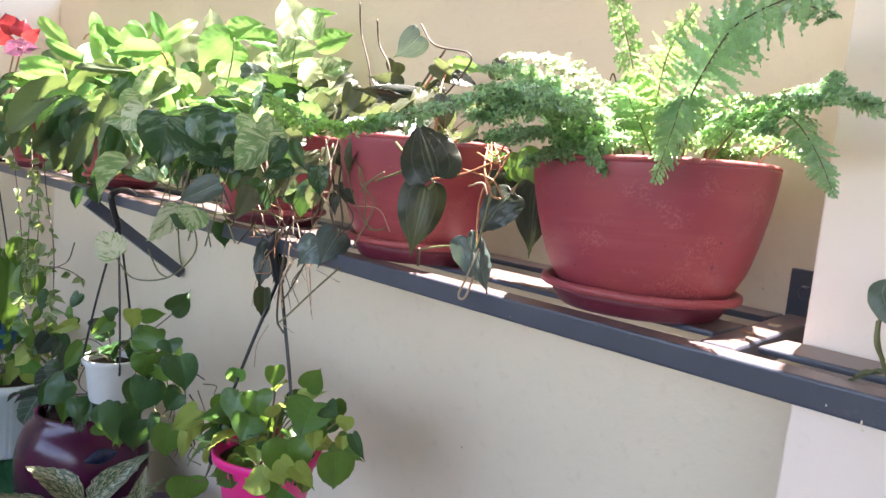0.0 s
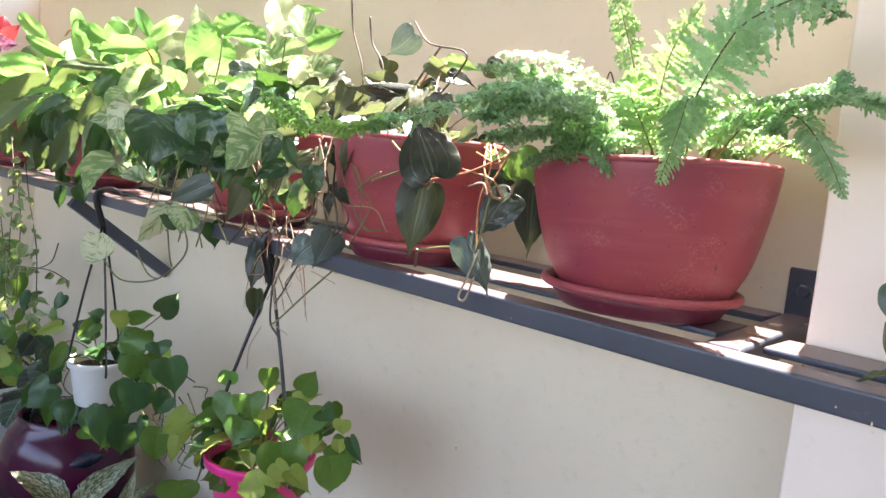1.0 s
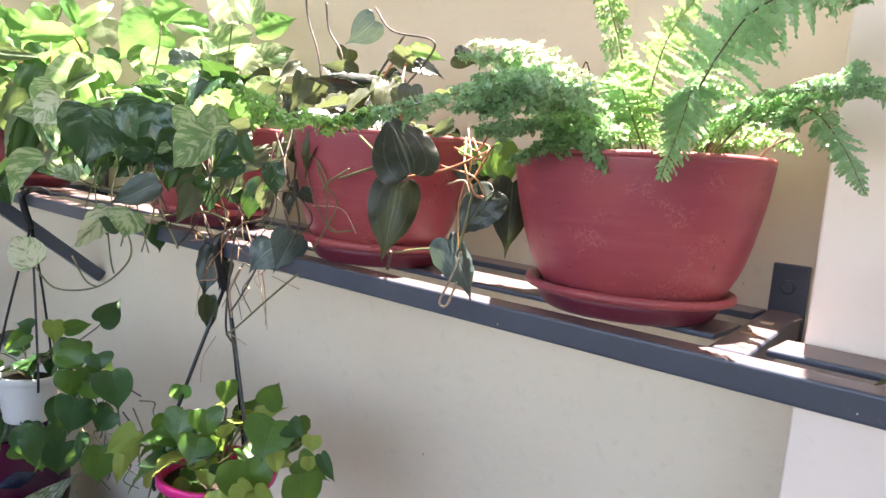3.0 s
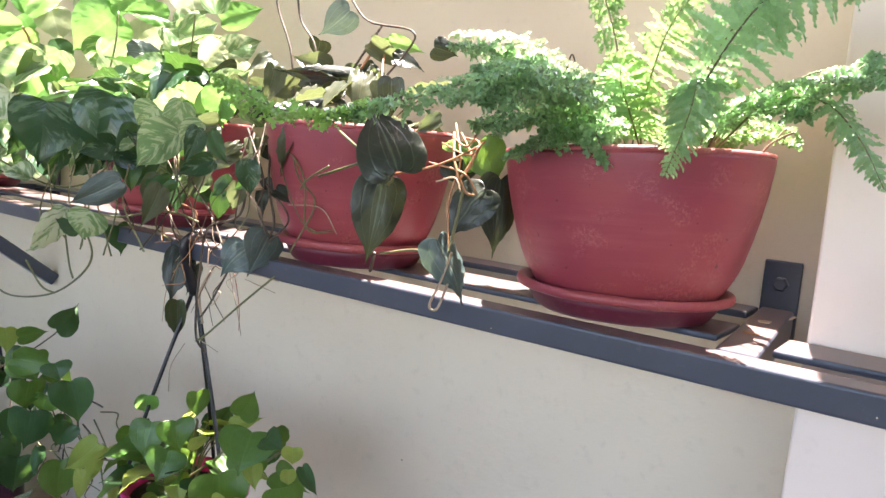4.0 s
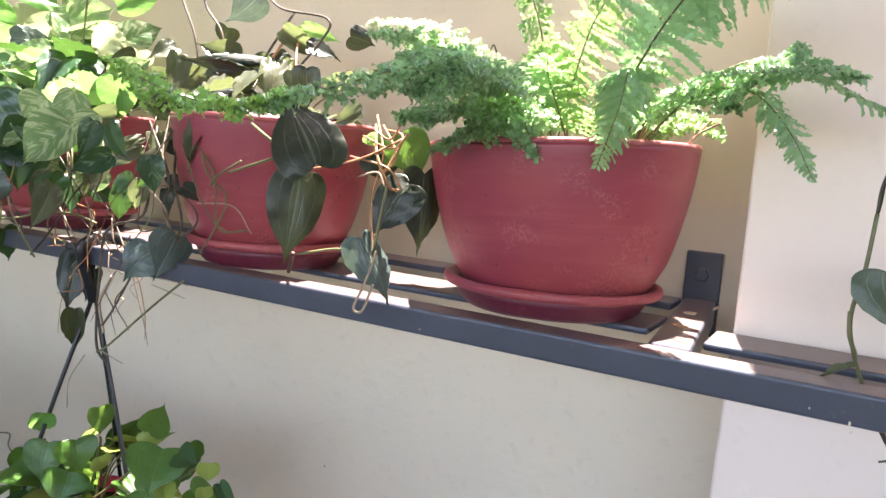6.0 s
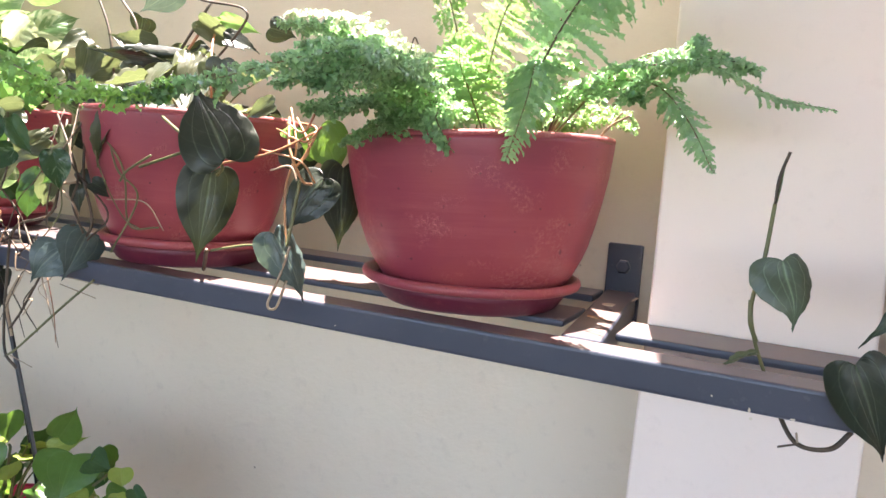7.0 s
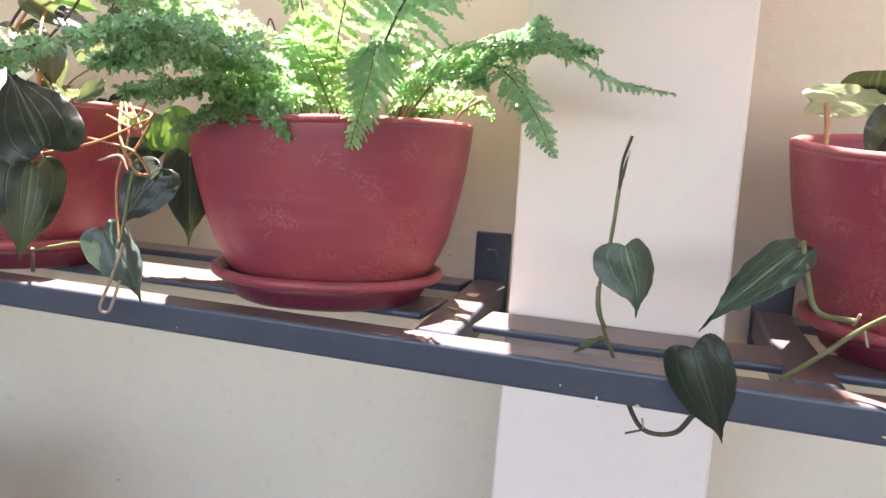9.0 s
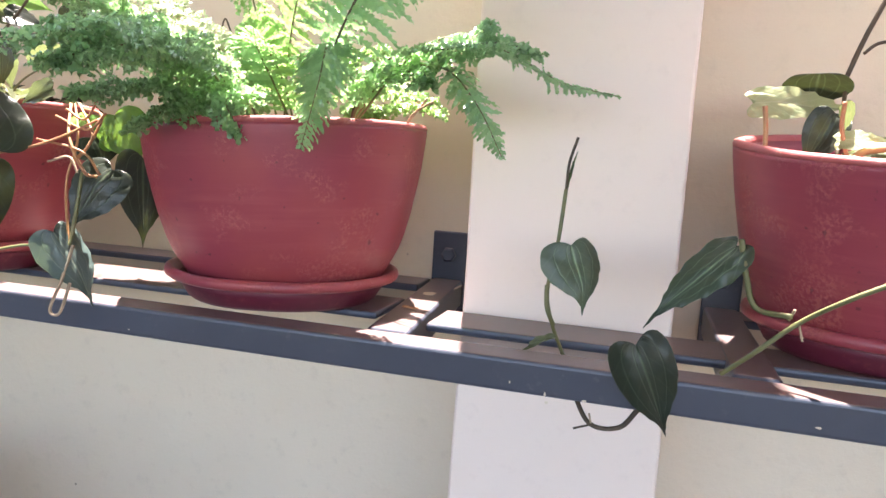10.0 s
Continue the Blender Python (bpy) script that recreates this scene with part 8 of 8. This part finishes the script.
hanging_pot(HANG_BLUE, SHELF + 0.004, 0.11, 0.13, M_BLUE, "blue plastic hanging pot on black cords")

# ---- things on the floor ----
turf = link("turf_mat", box(bmesh.new(), (-4.02, 0.15, 0.002), (-2.2, 1.09, 0.016), 0.004), M_MAT, smooth=False)
tagged(turf, "dark green artificial turf mat on the floor", "mat")
vs, fs = [], []
trnd = random.Random(9)
for _ in range(9000):
    px, py = trnd.uniform(-4.0, -3.0), trnd.uniform(0.45, 1.08)
    a, hh = trnd.uniform(0, 6.28), trnd.uniform(0.010, 0.020)
    o = len(vs)
    d = Vector((math.cos(a), math.sin(a), 0)) * 0.002
    base = Vector((px, py, 0.016))
    vs.extend((base - d, base + d, base + Vector((trnd.uniform(-0.006, 0.006), trnd.uniform(-0.006, 0.006), hh))))
    fs.append((o, o + 1, o + 2))
pile = mesh_part("turf_pile", vs, fs, M_MAT, turf, "short green plastic pile", False)
pile["kind"] = "stuff"

urn = thing("urn", (-2.51, 0.80, 0.0165), "glazed maroon ceramic pot with a dark oval ornament", "plant pot")
part("body", lathe([(0, 0), (0.12, 0), (0.13, 0.01), (0.165, 0.12), (0.195, 0.24), (0.208, 0.34), (0.207, 0.41), (0.197, 0.465), (0.176, 0.515), (0.150, 0.545), (0.152, 0.56), (0.142, 0.565), (0.13, 0.55), (0.13, 0.5), (0, 0.5)], 64), M_MAROON, urn)
bm = bmesh.new()
bmesh.ops.create_uvsphere(bm, u_segments=20, v_segments=10, radius=1)
for v in bm.verts:
    v.co = Vector((v.co.x * 0.052, v.co.y * 0.014, v.co.z * 0.027 * (1 - 0.5 * abs(v.co.x))))
bmesh.ops.transform(bm, matrix=pose(0.194, -0.008, 0.462, 0, -8, 88), verts=bm.verts)
part("ornament", bm, M_EYE, urn, "dark blue glazed oval ornament")


def ribbed_planter(at, r, h, label):
    p = thing("planter", at, label, "planter", "white planters")
    bm = lathe([(0, 0), (0.86 * r, 0), (0.88 * r, 0.012), (0.97 * r, h - 0.05), (1.02 * r, h - 0.045), (1.03 * r, h), (0.97 * r, h), (0.95 * r, h - 0.03), (0, h - 0.03)], 120)
    for v in bm.verts:
        q = math.hypot(v.co.x, v.co.y)
        if q > 0.8 * r and 0.008 < v.co.z < h - 0.046:
            k = 1 + 0.018 * math.cos(math.atan2(v.co.y, v.co.x) * 40)
            v.co.x, v.co.y = v.co.x * k, v.co.y * k
    part("body", bm, M_WHITE, p)
    part("soil", lathe([(0, h - 0.028), (0.5 * r, h - 0.024), (0.95 * r, h - 0.027)], 32, 0.05), M_SOIL, p, "dark potting soil")
    return p


ribbed_planter((PLANTER_AT[0], PLANTER_AT[1], 0.0165), 0.17, 0.34, "white ribbed plastic planter on the turf mat")
ribbed_planter((-1.50, 0.86, 0.001), 0.14, 0.40, "white plastic planter standing under the shelf")
clump(planter_plant, (PLANTER_AT[0], PLANTER_AT[1], 0.34), 34, 0.17, 0.30, (0.08, 0.13), "oval", [M_LIME, M_GREEN, M_BRIGHT], 49, (0.45, 0.6))
dark_pot = thing("plant_pot", (-2.02, 0.84, 0.001), "dark purple plastic pot standing on the floor", "plant pot")
part("body", lathe([(0, 0), (0.10, 0), (0.105, 0.01), (0.135, 0.36), (0.145, 0.365), (0.145, 0.40), (0.135, 0.40), (0.125, 0.36), (0, 0.36)], 48), M_DARKPOT, dark_pot)
low_pot = thing("plant_pot", (AGLAO_AT[0], AGLAO_AT[1], 0.0165), "dark plastic pot of a speckled aglaonema", "plant pot")
part("body", lathe([(0, 0), (0.09, 0), (0.095, 0.01), (0.125, 0.26), (0.132, 0.262), (0.132, 0.29), (0.122, 0.29), (0.115, 0.26), (0, 0.26)], 48), M_DARKPOT, low_pot)
clump(aglaonema, (AGLAO_AT[0], AGLAO_AT[1], 0.26), 6, 0.12, 0.05, (0.14, 0.22), "lance", [M_AGLAO], 50, (0.34, 0.42))

# ---- litter and chips on the shelf ----
chip = link("dry_leaf", box(bmesh.new(), (-0.009, -0.003, 0), (0.009, 0.003, 0.0015), 0.0006), M_STEM_RED, smooth=False)
chip.matrix_world = pose(-0.368, 0.869, SHELF + 0.002, 4, 6, 12)
tagged(chip, "small dry red leaf scrap lying on the steel shelf", "dry leaf")


def paint_chip(x, y, z, w, h, upright, material, name):
    bm = bmesh.new()
    ring = []
    crnd = random.Random(int(abs(x) * 1e4))
    for i in range(9):
        a = 6.2832 * i / 9
        k = crnd.uniform(0.6, 1.1)
        ring.append((math.cos(a) * w * 0.5 * k, math.sin(a) * h * 0.5 * k))
    if upright:
        lo, hi = [bm.verts.new((p, 0.0, q)) for p, q in ring], [bm.verts.new((p, -0.0006, q)) for p, q in ring]
    else:
        lo, hi = [bm.verts.new((p, q, 0.0)) for p, q in ring], [bm.verts.new((p, q, 0.0006)) for p, q in ring]
    bm.faces.new(hi)
    for i in range(9):
        bm.faces.new((lo[i], lo[(i + 1) % 9], hi[(i + 1) % 9], hi[i]))
    bmesh.ops.recalc_face_normals(bm, faces=bm.faces)
    bmesh.ops.translate(bm, verts=bm.verts, vec=Vector((x, y, z)) - shelf.location)
    part(name, bm, material, shelf, "chip of bare pale paint on the steel", False)


for cx, cz, cw, ch in ((-0.194, 1.307, 0.004, 0.009), (-0.192, 1.300, 0.006, 0.005), (-0.160, 1.306, 0.009, 0.003), (0.02, 1.312, 0.010, 0.004), (-0.225, 1.313, 0.003, 0.004), (-0.62, 1.311, 0.003, 0.002)):
    paint_chip(cx, 0.724, cz, cw * 0.6, ch * 0.6, True, M_WALL, "paint_chip")
paint_chip(-0.376, 0.965, SHELF + 0.0015, 0.020, 0.030, False, M_WALL, "paint_chip")
paint_chip(-0.357, 1.03, SHELF + 0.0015, 0.006, 0.045, False, M_WALL, "paint_chip")
